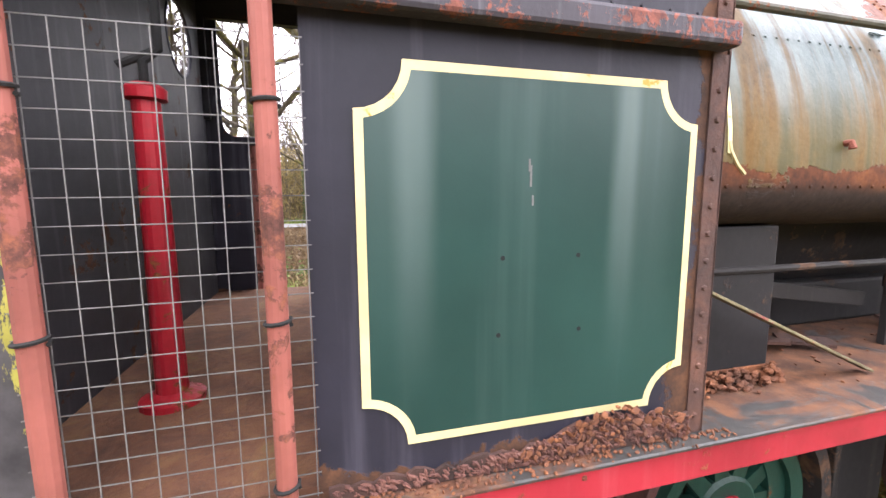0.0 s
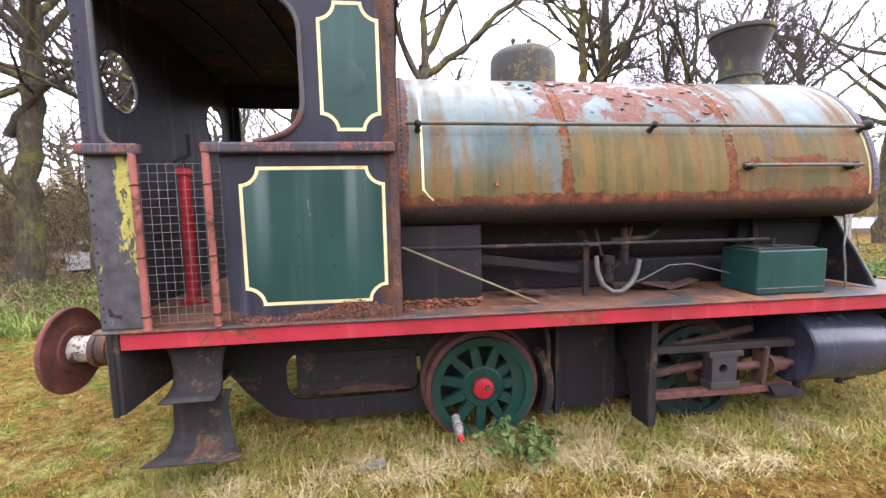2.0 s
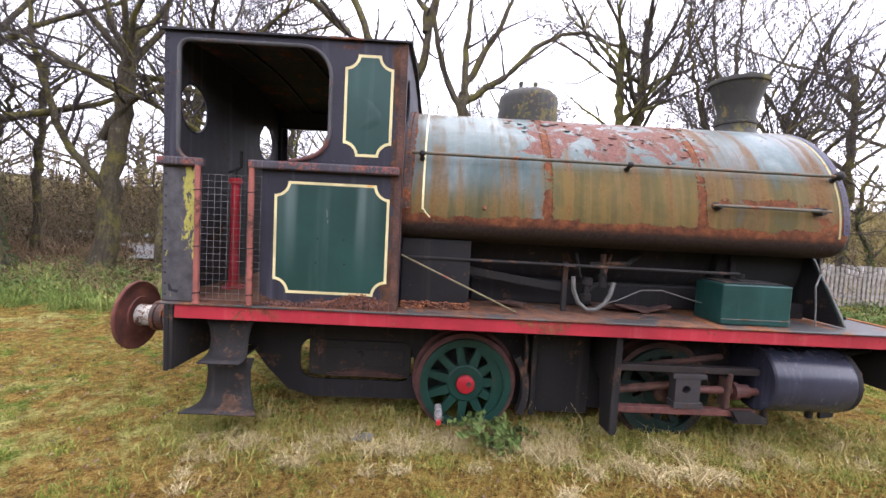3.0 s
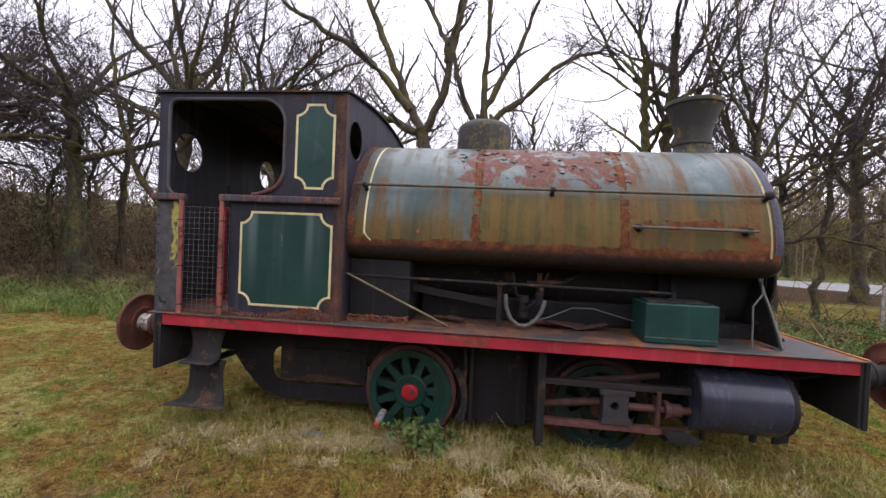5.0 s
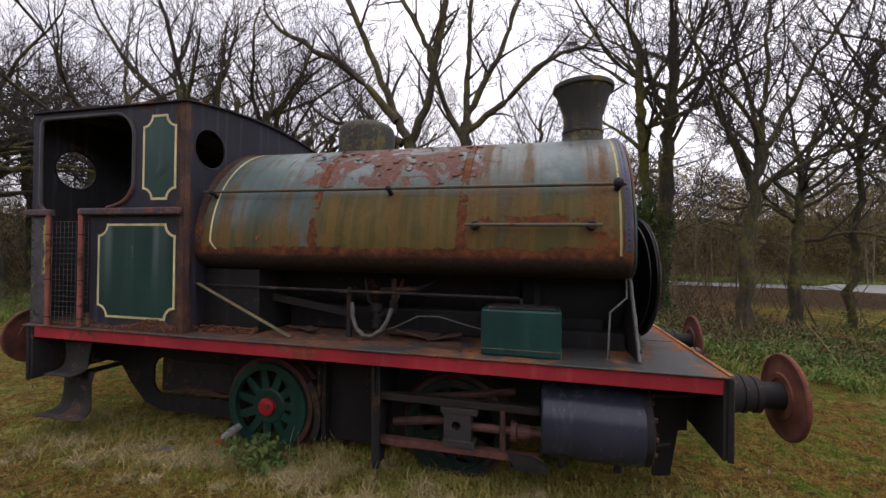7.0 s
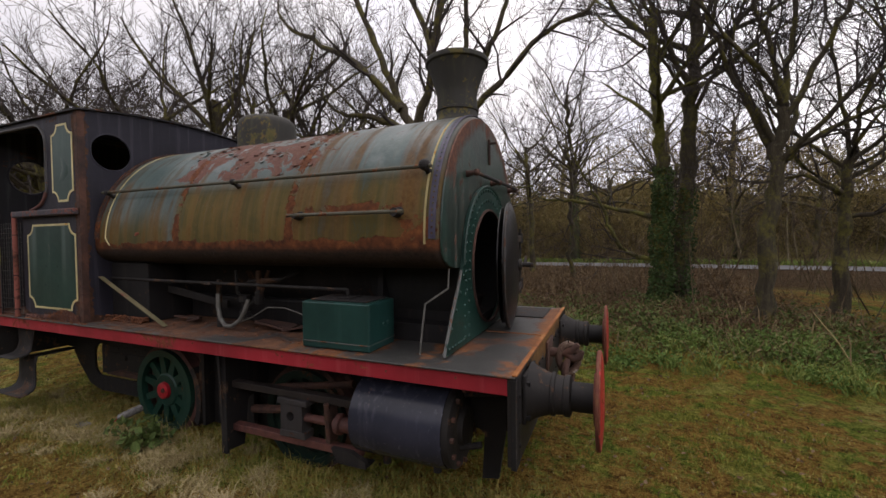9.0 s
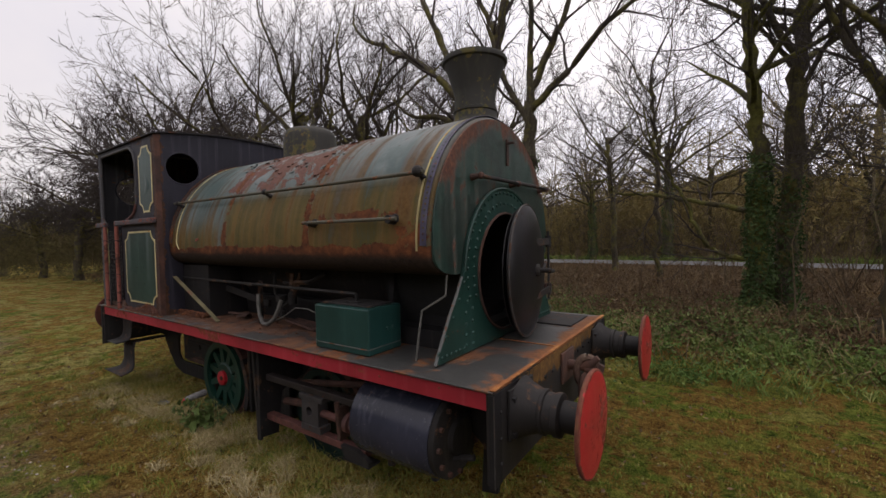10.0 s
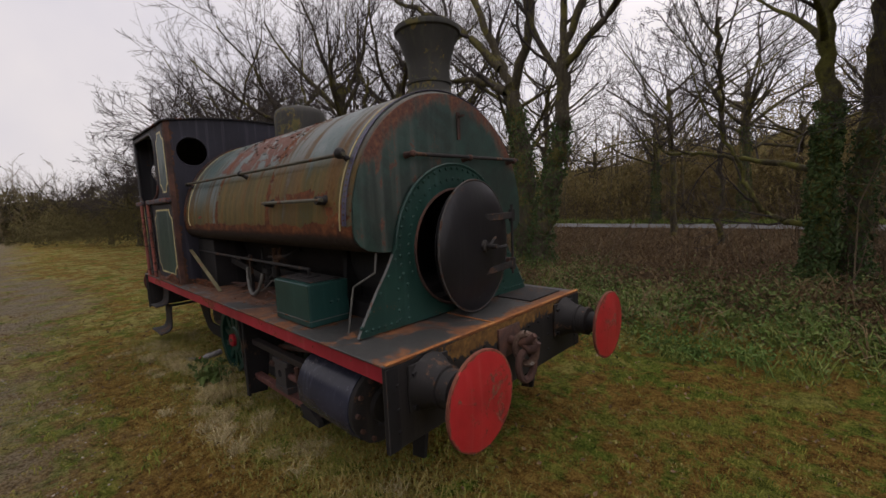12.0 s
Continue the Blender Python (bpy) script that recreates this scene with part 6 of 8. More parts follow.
    k.bump(k.calc("ADD", k.calc("MULTIPLY", mid, 0.8), k.calc("ADD", fine, k.calc("MULTIPLY", grit, 0.3))), 1.0, 0.15)
    return k.m


def build_road():
    b = BM()
    mid = [(-70, 24.0), (-40, 25), (-20, 24.6), (-5, 24.2), (5, 24.4), (14, 24.0), (24, 23), (40, 20)]
    lo = [b.verts.new((x, y - 1.7, bank(x, y) + 0.07)) for x, y in mid]
    hi = [b.verts.new((x, y + 1.7, bank(x, y) + 0.07)) for x, y in mid]
    for i in range(len(mid) - 1):
        b.faces.new((lo[i], lo[i + 1], hi[i + 1], hi[i]))
    k = Mat("pale_wet_asphalt", 0.75, spec=0.2)
    k.color(k.ramp(k.noise(3, 7, 0.7), (0.3, (0.07, 0.07, 0.072)), (0.7, (0.125, 0.125, 0.125))))
    M["asphalt"] = k.m
    tagged(part("road", b, k.m), "pale grey wet asphalt lane beyond the trees", "road", kind="structure")
    b = BM()
    pts = [(19.0, 20.6), (21.5, 18.4), (26, 17.0), (36, 15.6), (60, 14), (60, 34), (30, 31), (22, 26.5), (19.6, 23.6)]
    plate(b, pts, (), "Z", 0.10, 0.06)
    tagged(part("pavement", b, M["pale"]), "pale concrete yard beyond the trees", "yard", kind="structure")
    b = BM()
    pts = [(-8.3, 9.2), (-7.7, 9.5), (-8.4, 11.2), (-10.2, 14.0), (-12.6, 16.2), (-13.4, 15.2), (-11.2, 13.2), (-9.3, 10.9)]
    plate(b, pts, (), "Z", 0.20, 0.02)
    tagged(part("pavement", b, M["asphalt"]), "pale track among the trees", "path", kind="structure")


M["pale"] = plain("pale_concrete", (0.14, 0.137, 0.133), 0.7, 0.0, 0.3, 2.0)


def bark(name, a, b_, moss, amount):
    k = Mat(name, 0.9, spec=0.2)
    ridge = k.noise(1.0, 8, 0.75, k.map((16, 16, 3)), 0.6)
    crust = k.noise(9, 7, 0.75)
    m = k.step(k.calc("ADD", k.calc("MULTIPLY", k.noise(1.9, 5, 0.65), 0.75), k.calc("ADD", k.calc("MULTIPLY", ridge, 0.2), k.calc("MULTIPLY", crust, 0.3))), 0.84 - amount, 0.96 - amount)
    c = k.mix(m, k.ramp(ridge, (0.3, a), (0.7, b_)), k.ramp(crust, (0.3, tuple(v * 0.4 for v in moss)), (0.7, moss)))
    c = k.mix(k.calc("MULTIPLY", k.step(k.noise(5, 6, 0.7), 0.60, 0.68), 0.45), c, (0.20, 0.195, 0.155))
    k.color(c)
    k.bump(k.calc("ADD", ridge, k.calc("MULTIPLY", crust, 0.5)), 1.0, 0.05)
    return k.m


M["bark"] = bark("mossy_bark", (0.028, 0.023, 0.017), (0.095, 0.078, 0.055), (0.165, 0.150, 0.044), 0.25)
M["bark_pale"] = bark("pale_mossy_bark", (0.029, 0.024, 0.018), (0.100, 0.084, 0.056), (0.150, 0.135, 0.042), 0.24)
M["twig"] = bark("dark_twigs", (0.030, 0.025, 0.024), (0.082, 0.068, 0.062), (0.085, 0.078, 0.036), 0.08)
M["thicket"] = bark("brown_thicket", (0.062, 0.046, 0.030), (0.18, 0.132, 0.084), (0.13, 0.115, 0.045), 0.2)


def leafy(name, *stops, rough=0.6):
    k = Mat(name, rough, spec=0.16)
    mixed = k.calc("ADD", k.calc("MULTIPLY", k.island(), 0.55), k.calc("MULTIPLY", k.calc("SUBTRACT", k.noise(1.1, 4, 0.6), 0.27), 1.0))
    k.color(k.ramp(mixed, *stops))
    return k.m


M["ivy"] = leafy("ivy_leaves", (0.0, (0.020, 0.038, 0.012)), (0.6, (0.046, 0.078, 0.022)), (1.0, (0.10, 0.125, 0.042)), rough=0.5)
M["bramble"] = leafy("bramble_leaves", (0.0, (0.034, 0.058, 0.015)), (0.6, (0.080, 0.115, 0.030)), (1.0, (0.18, 0.175, 0.065)))
M["ground_ivy"] = leafy("creeping_ivy_leaves", (0.0, (0.026, 0.042, 0.012)), (0.40, (0.062, 0.096, 0.022)), (0.65, (0.120, 0.150, 0.036)), (0.85, (0.16, 0.10, 0.045)), (1.0, (0.22, 0.17, 0.07)), rough=0.5)
M["nettle"] = leafy("nettle_leaves", (0.0, (0.040, 0.075, 0.016)), (0.6, (0.085, 0.145, 0.030)), (1.0, (0.16, 0.20, 0.06)))
M["litter"] = leafy("brown_dead_leaves", (0.0, (0.042, 0.025, 0.012)), (0.5, (0.105, 0.064, 0.030)), (1.0, (0.19, 0.13, 0.068)))
M["bracken"] = leafy("dead_bracken", (0.0, (0.050, 0.031, 0.015)), (0.5, (0.120, 0.078, 0.038)), (1.0, (0.23, 0.17, 0.09)))
M["grass"] = leafy("mixed_grass", (0.0, (0.075, 0.105, 0.014)), (0.4, (0.20, 0.20, 0.034)), (0.75, (0.36, 0.32, 0.062)), (1.0, (0.46, 0.40, 0.115)))
M["rough_grass"] = leafy("rough_green_grass", (0.0, (0.045, 0.075, 0.014)), (0.5, (0.115, 0.165, 0.034)), (0.85, (0.23, 0.25, 0.07)), (1.0, (0.38, 0.33, 0.15)))
M["verge"] = leafy("verge_grass", (0.0, (0.075, 0.110, 0.020)), (0.35, (0.180, 0.190, 0.040)), (0.65, (0.29, 0.225, 0.070)), (1.0, (0.48, 0.38, 0.16)))
M["clump"] = leafy("lawn_clumps", (0.0, (0.050, 0.095, 0.012)), (0.45, (0.130, 0.175, 0.026)), (0.75, (0.25, 0.235, 0.045)), (1.0, (0.34, 0.19, 0.050)))
M["straw"] = leafy("dead_straw", (0.0, (0.14, 0.10, 0.042)), (0.5, (0.31, 0.245, 0.120)), (1.0, (0.52, 0.44, 0.26)))


class Wood:
    """Gathers tapered tubes into one mesh."""

    def __init__(self):
        self.v, self.f = [], []

    def limb(self, pts, rads, sides, tip=False, rough=0.0):
        base, n = len(self.v), len(pts)
        rings = n - 1 if tip else n
        for i in range(rings):
            a, c = pts[max(i - 1, 0)], pts[min(i + 1, n - 1)]
            d = (c - a).normalized()
            u = d.orthogonal().normalized()
            w = d.cross(u)
            for k in range(sides):
                t = 2 * math.pi * k / sides
                out = math.cos(t) * u + math.sin(t) * w
                q = pts[i] + rads[i] * out
                if rough:
                    q += out * rads[i] * rough * (noise.noise((q.x * 4, q.y * 4, q.z * 1.3)) + 0.7 * noise.noise((q.x * 11, q.y * 11, q.z * 5)))
                self.v.append((q.x, q.y, q.z))
        for i in range(rings - 1):
            for k in range(sides):
                j = (k + 1) % sides
                self.f.append((base + i * sides + k, base + i * sides + j, base + (i + 1) * sides + j, base + (i + 1) * sides + k))
        if tip:
            self.v.append(tuple(pts[-1]))
            e, b = base + rings * sides, base + (rings - 1) * sides
            for k in range(sides):
                self.f.append((b + k, b + (k + 1) % sides, e))

    def mesh(self, name, material, parent, label=""):
        me = bpy.data.meshes.new(name)
        me.from_pydata(self.v, [], self.f)
        me.polygons.foreach_set("use_smooth", [True] * len(me.polygons))
        me.materials.append(material)
        ob = new(name, me)
        ob.parent = parent
        if label:
            ob["label"] = label
        return ob


def smooth(pts, n):
    """A rounded line through the points, n steps to each stretch."""
    out = []
    for i in range(len(pts) - 1):
        p0, p1, p2, p3 = pts[max(i - 1, 0)], pts[i], pts[i + 1], pts[min(i + 2, len(pts) - 1)]
        for k in range(n):
            t = k / n
            out.append(0.5 * (2 * p1 + (p2 - p0) * t + (2 * p0 - 5 * p1 + 4 * p2 - p3) * t * t + (3 * p1 - p0 - 3 * p2 + p3) * t ** 3))
    return out + [pts[-1].copy()]


def grow(rnd, big, fine, p, d, length, r, level, last, up=0.10, kids=(6, 6, 5, 4), wig=0.20, thin=0.006):
    """A wandering branch, and its side branches."""
    n = max(3, int(length / (0.5 if level < 2 else 0.28)) + 2) if level < last else 3
    n = min(n, 9)
    pts, rads = [p.copy()], [r]
    step = length / (n - 1)
    q = d.normalized()
    wig *= 0.8 if level < 2 else (0.75 if level == 2 else 0.6)
    for i in range(1, n):
        q = (q + Vector((rnd.gauss(0, wig), rnd.gauss(0, wig), rnd.gauss(0, wig * 0.7) + up))).normalized()
        pts.append(pts[-1] + q * step)
        rads.append(max(thin, r * (1 - 0.78 * i / (n - 1))))
    sides = 8 if level == 0 else (6 if level == 1 else (4 if level == 2 else 3))
    (big if level < 2 else fine).limb(pts, rads, sides, level >= 2)
    if level >= last:
        return
    m = kids[min(level, len(kids) - 1)]
    for k in range(m):
        f = 0.28 + 0.72 * (k + rnd.random()) / m
        i = min(n - 2, int(f * (n - 1)))
        g = f * (n - 1) - i
        at = pts[i].lerp(pts[i + 1], min(1, g))
        along = (pts[i + 1] - pts[i]).normalized()
        side = along.orthogonal().normalized()
        side.rotate(Matrix.Rotation(rnd.uniform(0, 6.283), 3, along))
        ang = radians(rnd.uniform(24, 54))
        nd = along * math.cos(ang) + side * math.sin(ang)
        grow(rnd, big, fine, at, nd, length * rnd.uniform(0.42, 0.68) * (1.12 - 0.4 * f) * (0.62 if level + 1 == last else 1.0), max(0.004, rads[i] * rnd.uniform(0.36, 0.54)), level + 1, last, up, kids, 0.20, thin)


def leaves(rnd, n, where, size, flat=0.5, slim=0.55):
    """n small folded leaves; where() gives a place and a rough direction to face."""
    v, f = [], []
    for _ in range(n):
        p, o = where()
        a = Vector((rnd.gauss(0, 1), rnd.gauss(0, 1), rnd.gauss(0, 1) * flat)) + o * 0.8
        a.normalize()
        u = a.orthogonal().normalized()
        u.rotate(Matrix.Rotation(rnd.uniform(0, 6.283), 3, a))
        w = a.cross(u)
        s = size * rnd.uniform(0.6, 1.4)
        b = len(v)
        for q in (p - u * s, p + w * s * slim + a * s * 0.2, p + u * s, p - w * s * slim + a * s * 0.2):
            v.append((q.x, q.y, q.z))
        f += [(b, b + 1, b + 2), (b, b + 2, b + 3)]
    return v, f


def loose_mesh(name, v, f, material):
    me = bpy.data.meshes.new(name)
    me.from_pydata(v, [], f)
    me.materials.append(material)
    return new(name, me)


def make_tree(seed, x, y, trunk, r, limbs=(), mat="bark", height=4.0, spread=4.0, extra=5, kids=(6, 7, 6, 6), ivy=0, last=4, label="", lean=(0, 0), thin=0.0062, wander=0.035, up=0.07, heavy=0.66, rise=(0.15, 1.2), ivy_to=0.7):
    """trunk: points of the stem, limbs: lists of points of the main boughs; more boughs grow on their own."""
    rnd = random.Random(seed)
    big, fine = Wood(), Wood()
    root = tagged(new("tree"), label or "bare winter tree with mossy bark and dense twigs", "tree", "bare trees")
    z0 = bank(x, y)
    root.location = (x, y, z0)
    o = Vector((x, y, z0))
    if not trunk:
        trunk = [(x, y, z0 - 0.2), (x + 0.2 * lean[0], y + 0.2 * lean[1], z0 + height * 0.35), (x + 0.55 * lean[0], y + 0.55 * lean[1], z0 + height * 0.7), (x + lean[0], y + lean[1], z0 + height)]
    pts = [Vector(p) - o for p in trunk]
    # finer stem with a flared foot
    stem = [q + Vector((rnd.gauss(0, wander), rnd.gauss(0, wander), 0)) * (0 < i) for i, q in enumerate(smooth(pts, 8))]
    rads = [r * (1.0 - 0.38 * i / (len(stem) - 1)) * (1 + 0.45 * math.exp(-i / 2.0)) * rnd.uniform(0.90, 1.10) for i in range(len(stem))]
    big.limb(stem, rads, 14, False, 0.22)
    top, tr = stem[-1], rads[-1]
    for l in limbs:
        lp = [Vector(p) - o for p in l]
        way = [q + Vector((rnd.gauss(0, 0.028), rnd.gauss(0, 0.028), rnd.gauss(0, 0.028))) * (i > 0) for i, q in enumerate(smooth(lp, 5))]
        lr = [tr * heavy * (1 - 0.6 * i / (len(way) - 1)) for i in range(len(way))]
        big.limb(way, lr, 8, False, 0.2)
        n = len(way)
        m = 7
        for k in range(m):
            f = 0.2 + 0.8 * (k + rnd.random()) / m
            i = min(n - 2, int(f * (n - 1)))
            along = (way[i + 1] - way[i]).normalized()
            side = along.orthogonal().normalized()
            side.rotate(Matrix.Rotation(rnd.uniform(0, 6.283), 3, along))
            ang = radians(rnd.uniform(25, 60))
            grow(rnd, big, fine, way[i], along * math.cos(ang) + side * math.sin(ang), spread * rnd.uniform(0.4, 0.75), lr[i] * 0.5, 2, last, 0.06, kids, 0.20, thin)
        grow(rnd, big, fine, way[-1], (way[-1] - way[-2]), spread * 0.8, lr[-1], 1, last, 0.06, kids, 0.20, thin)
    for k in range(extra):
        f = rnd.uniform(0.55, 1.0)
        i = min(len(stem) - 2, int(f * (len(stem) - 1)))
        a = 6.283 * (k + rnd.random() * 0.7) / max(extra, 1)
        tilt = rnd.uniform(*rise)
        grow(rnd, big, fine, stem[i], Vector((math.cos(a), math.sin(a), tilt)), spread * rnd.uniform(0.8, 1.25), rads[i] * 0.55, 1, last, up, kids, 0.20, thin)
    big.mesh("trunk", M[mat], root)
    fine.mesh("crown", M["twig"], root, "dense dark bare twigs")
    if ivy:
        def spot():
            i = int((len(stem) - 1) * ivy_to * rnd.random() ** 1.4)
            q = stem[i].lerp(stem[i + 1], rnd.random())
            a = rnd.uniform(0, 6.283)
            o2 = Vector((math.cos(a), math.sin(a), 0.2))
            return q + o2 * (rads[i] * rnd.uniform(0.92, 1.45) + 0.03), o2
        v, f = leaves(rnd, ivy, spot, 0.042)
        iv = loose_mesh("ivy", v, f, M["ivy"])
        iv.parent = root
        iv["label"] = "dark green ivy climbing the trunk"
    return root


def build_trees():
    make_tree(1, 0.75, 8.1, [(0.85, 8.1, -0.1), (0.72, 8.1, 2.4), (0.45, 8.1, 4.4), (0.25, 8.1, 5.4)], 0.29,
              [[(0.25, 8.1, 5.3), (-0.35, 8.2, 6.6), (-1.1, 8.2, 8.3), (-1.9, 8.2, 10.1), (-2.4, 8.3, 11.6)], [(0.35, 8.1, 5.1), (0.98, 7.9, 6.4), (1.08, 7.9, 7.5), (0.70, 8.0, 8.5), (-0.1, 8.1, 9.9)], [(1.06, 7.9, 7.3), (1.33, 7.9, 8.4), (1.5, 7.9, 9.8), (2.0, 8.0, 11.0)], [(-0.1, 8.1, 5.9), (-1.2, 7.9, 7.2), (-2.5, 7.8, 8.1), (-4.2, 7.7, 9.1)], [(0.1, 8.1, 5.2), (-1.2, 8.4, 5.9), (-2.6, 8.6, 6.2)]],
              mat="bark_pale", spread=3.0, extra=0, kids=(5, 5, 6, 5), ivy=2600, heavy=0.74, label="old forked oak with thick mossy limbs and ivy")
    make_tree(2, 1.6, 7.6, [(1.5, 7.6, -0.1), (1.62, 7.6, 1.4), (2.0, 7.6, 2.9), (2.2, 7.6, 4.2), (2.2, 7.6, 5.6)], 0.25,
              [[(2.2, 7.6, 5.5), (2.22, 7.6, 6.8), (2.28, 7.6, 8.3), (2.35, 7.7, 10.4)], [(2.2, 7.6, 5.7), (2.85, 7.6, 6.9), (3.3, 7.6, 7.9), (3.8, 7.5, 9.2)], [(2.2, 7.6, 5.3), (3.3, 7.4, 6.0), (4.3, 7.4, 7.0), (5.5, 7.4, 7.4)], [(2.15, 7.6, 5.0), (1.5, 7.3, 6.4), (1.2, 7.1, 7.8)]],
              mat="bark_pale", spread=2.8, extra=0, kids=(5, 5, 6, 5), ivy=2400, heavy=0.70, label="leaning bare oak with spreading mossy boughs and ivy")
    make_tree(3, 8.8, 6.5, [(8.75, 6.5, -0.1), (8.85, 6.5, 1.8), (9.0, 6.5, 3.4), (9.1, 6.5, 4.4)], 0.15,
              [[(9.1, 6.5, 4.3), (8.85, 6.5, 5.4), (8.5, 6.4, 6.8), (8.3, 6.3, 8.2)], [(9.1, 6.5, 4.3), (9.2, 6.6, 5.4), (9.25, 6.6, 6.8), (9.4, 6.7, 8.4)], [(9.05, 6.5, 3.9), (9.6, 6.4, 5.2), (10.2, 6.3, 6.4), (10.8, 6.1, 7.6)], [(9.0, 6.5, 3.5), (8.4, 6.3, 4.6), (7.8, 6.0, 5.8), (7.4, 5.8, 7.2)], [(9.0, 6.5, 3.2), (9.9, 6.4, 3.9), (10.9, 6.2, 4.2)]], mat="bark_pale", spread=3.6, extra=5, kids=(7, 8, 7, 6), heavy=0.62, label="broad bare tree with many rising boughs")
    make_tree(4, 10.6, 8.1, [(10.55, 8.1, -0.1), (10.6, 8.1, 2.0), (10.7, 8.1, 3.5)], 0.14,
              [[(10.7, 8.1, 3.4), (10.95, 8.1, 4.8), (11.5, 8.0, 6.2), (12.0, 7.9, 7.6)], [(10.7, 8.1, 3.4), (10.5, 8.1, 5.0), (10.3, 8.1, 6.8)], [(10.65, 8.1, 3.0), (11.6, 7.9, 3.7), (12.8, 7.7, 4.1)], [(10.65, 8.1, 2.2), (11.8, 7.7, 2.4), (13.3, 7.3, 2.0)], [(10.65, 8.1, 2.7), (9.8, 7.9, 3.1), (9.0, 7.8, 3.0)]], spread=3.6, extra=6, kids=(7, 8, 7, 6), heavy=0.62)
    make_tree(5, 7.15, 8.4, [(7.1, 8.4, -0.1), (7.18, 8.4, 2.2), (7.16, 8.4, 4.0), (7.0, 8.4, 5.8), (6.95, 8.4, 7.6)], 0.17,
              [[(7.15, 8.45, 2.3), (6.4, 8.8, 2.55), (5.6, 9.2, 2.75), (4.7, 9.6, 3.0), (4.0, 10.0, 3.1), (3.5, 10.2, 3.6)], [(7.12, 8.4, 1.30), (6.75, 8.5, 1.28), (6.32, 8.55, 1.5), (5.97, 8.6, 2.1), (5.7, 8.6, 2.8), (5.35, 8.7, 3.5)]],
              mat="bark_moss", spread=3.0, extra=9, ivy=4200, ivy_to=0.42, heavy=0.72, label="slim ivy-wrapped tree with long mossy drooping boughs")
    make_tree(6, 7.75, 8.95, [(7.65, 8.95, -0.1), (7.75, 8.95, 2.4), (7.85, 8.95, 4.8), (7.95, 8.95, 6.6), (8.0, 8.95, 8.6)], 0.20,
              [[(7.85, 8.95, 4.8), (8.4, 8.9, 6.0), (9.0, 8.8, 7.6), (9.3, 8.8, 9.2)], [(7.9, 8.95, 5.4), (7.2, 9.0, 6.6), (6.6, 9.1, 8.2)]], mat="bark_pale", spread=4.2, extra=11, ivy=1800, ivy_to=0.3, heavy=0.5, label="tall mossy tree with ivy on its stem")
    make_tree(7, -7.1, 6.7, [(-7.2, 6.7, -0.1), (-6.9, 6.7, 2.6), (-6.6, 6.7, 4.8), (-6.4, 6.7, 6.6)], 0.25, [[(-7.0, 6.7, 2.2), (-8.1, 6.6, 3.6), (-8.6, 6.5, 5.4), (-8.8, 6.4, 7.2)], [(-7.2, 6.7, 3.6), (-6.2, 6.5, 4.6), (-5.0, 6.3, 4.9), (-4.2, 6.2, 4.6)]], mat="bark_pale", spread=4.0, extra=8, label="leaning bare tree with yellow mossy bark")
    make_tree(8, -4.5, 8.2, (), 0.22, (), height=6.5, spread=4.2, extra=9, lean=(-0.6, 0.2), thin=0.006)
    make_tree(9, -9.6, 6.3, (), 0.24, (), height=6.4, spread=4.6, extra=10, kids=(7, 7, 7, 5), lean=(-1.0, 0.3), ivy=900, thin=0.007, up=0.0, rise=(0.0, 0.8))
    make_tree(10, -1.6, 11.2, (), 0.22, (), height=6.0, spread=3.6, extra=7, lean=(-0.3, 0))
    make_tree(11, -11.2, 4.6, (), 0.25, (), height=5.0, spread=3.1, extra=16, kids=(7, 8, 7, 6), up=-0.015, rise=(-0.05, 0.75), thin=0.008, lean=(-0.8, -0.5), label="low spreading bare tree at the field's edge")
    far_a = make_tree(12, 9.5, 29.0, (), 0.24, (), height=6.5, spread=5.0, extra=11, kids=(6, 6, 5, 4), lean=(0.5, 0))
    far_b = make_tree(13, 2.2, 17.8, (), 0.14, (), height=6.4, spread=3.8, extra=11, kids=(6, 6, 5, 4), lean=(-0.4, 0.2))
    make_tree(14, 3.4, 27.6, (), 0.26, (), height=7.5, spread=4.6, extra=12, kids=(6, 6, 5, 4), ivy=2600, thin=0.007, label="dark ivy-clad tree beside the lane")
    make_tree(17, -1.2, 26.8, (), 0.22, (), height=5.5, spread=3.8, extra=12, kids=(6, 6, 5, 4), ivy=2600, thin=0.007, label="squat ivy-clad tree beside the lane")
    slim = make_tree(15, -5.6, 6.4, (), 0.085, (), height=6.4, spread=2.9, extra=13, kids=(6, 6, 5, 4), lean=(0.9, 0.3), wander=0.05, label="slender bare young tree in the wood")
    crook = make_tree(16, -6.7, 8.9, [(-6.7, 8.9, -0.1), (-6.4, 9.0, 1.6), (-6.9, 9.2, 3.4), (-6.6, 9.0, 5.2)], 0.10, [[(-6.5, 9.0, 1.4), (-5.7, 8.8, 2.8), (-5.5, 8.7, 4.6), (-5.0, 8.6, 6.2)], [(-6.6, 9.0, 1.0), (-7.5, 9.3, 2.4), (-7.8, 9.5, 4.4)]], spread=2.6, extra=6, kids=(6, 6, 5, 4), ivy=700, wander=0.05, label="crooked bare tree with several mossy stems")
    for i, (x, y) in enumerate(((-12.4, 7.4), (-3.1, 9.8), (11.9, 8.3), (15.4, 8.6), (-15.6, 8.0), (-18.5, 7.2), (-13.6, 9.8), (-16.8, 11.5), (4.4, 15.5))):
        copy_thing((slim, crook)[i % 2], Matrix.Translation((x, y, bank(x, y) - 0.05)) @ Matrix.Rotation(i * 2.1, 4, "Z") @ Matrix.Scale(0.75 + 0.09 * (i * 5 % 7), 4))
    rnd = random.Random(77)
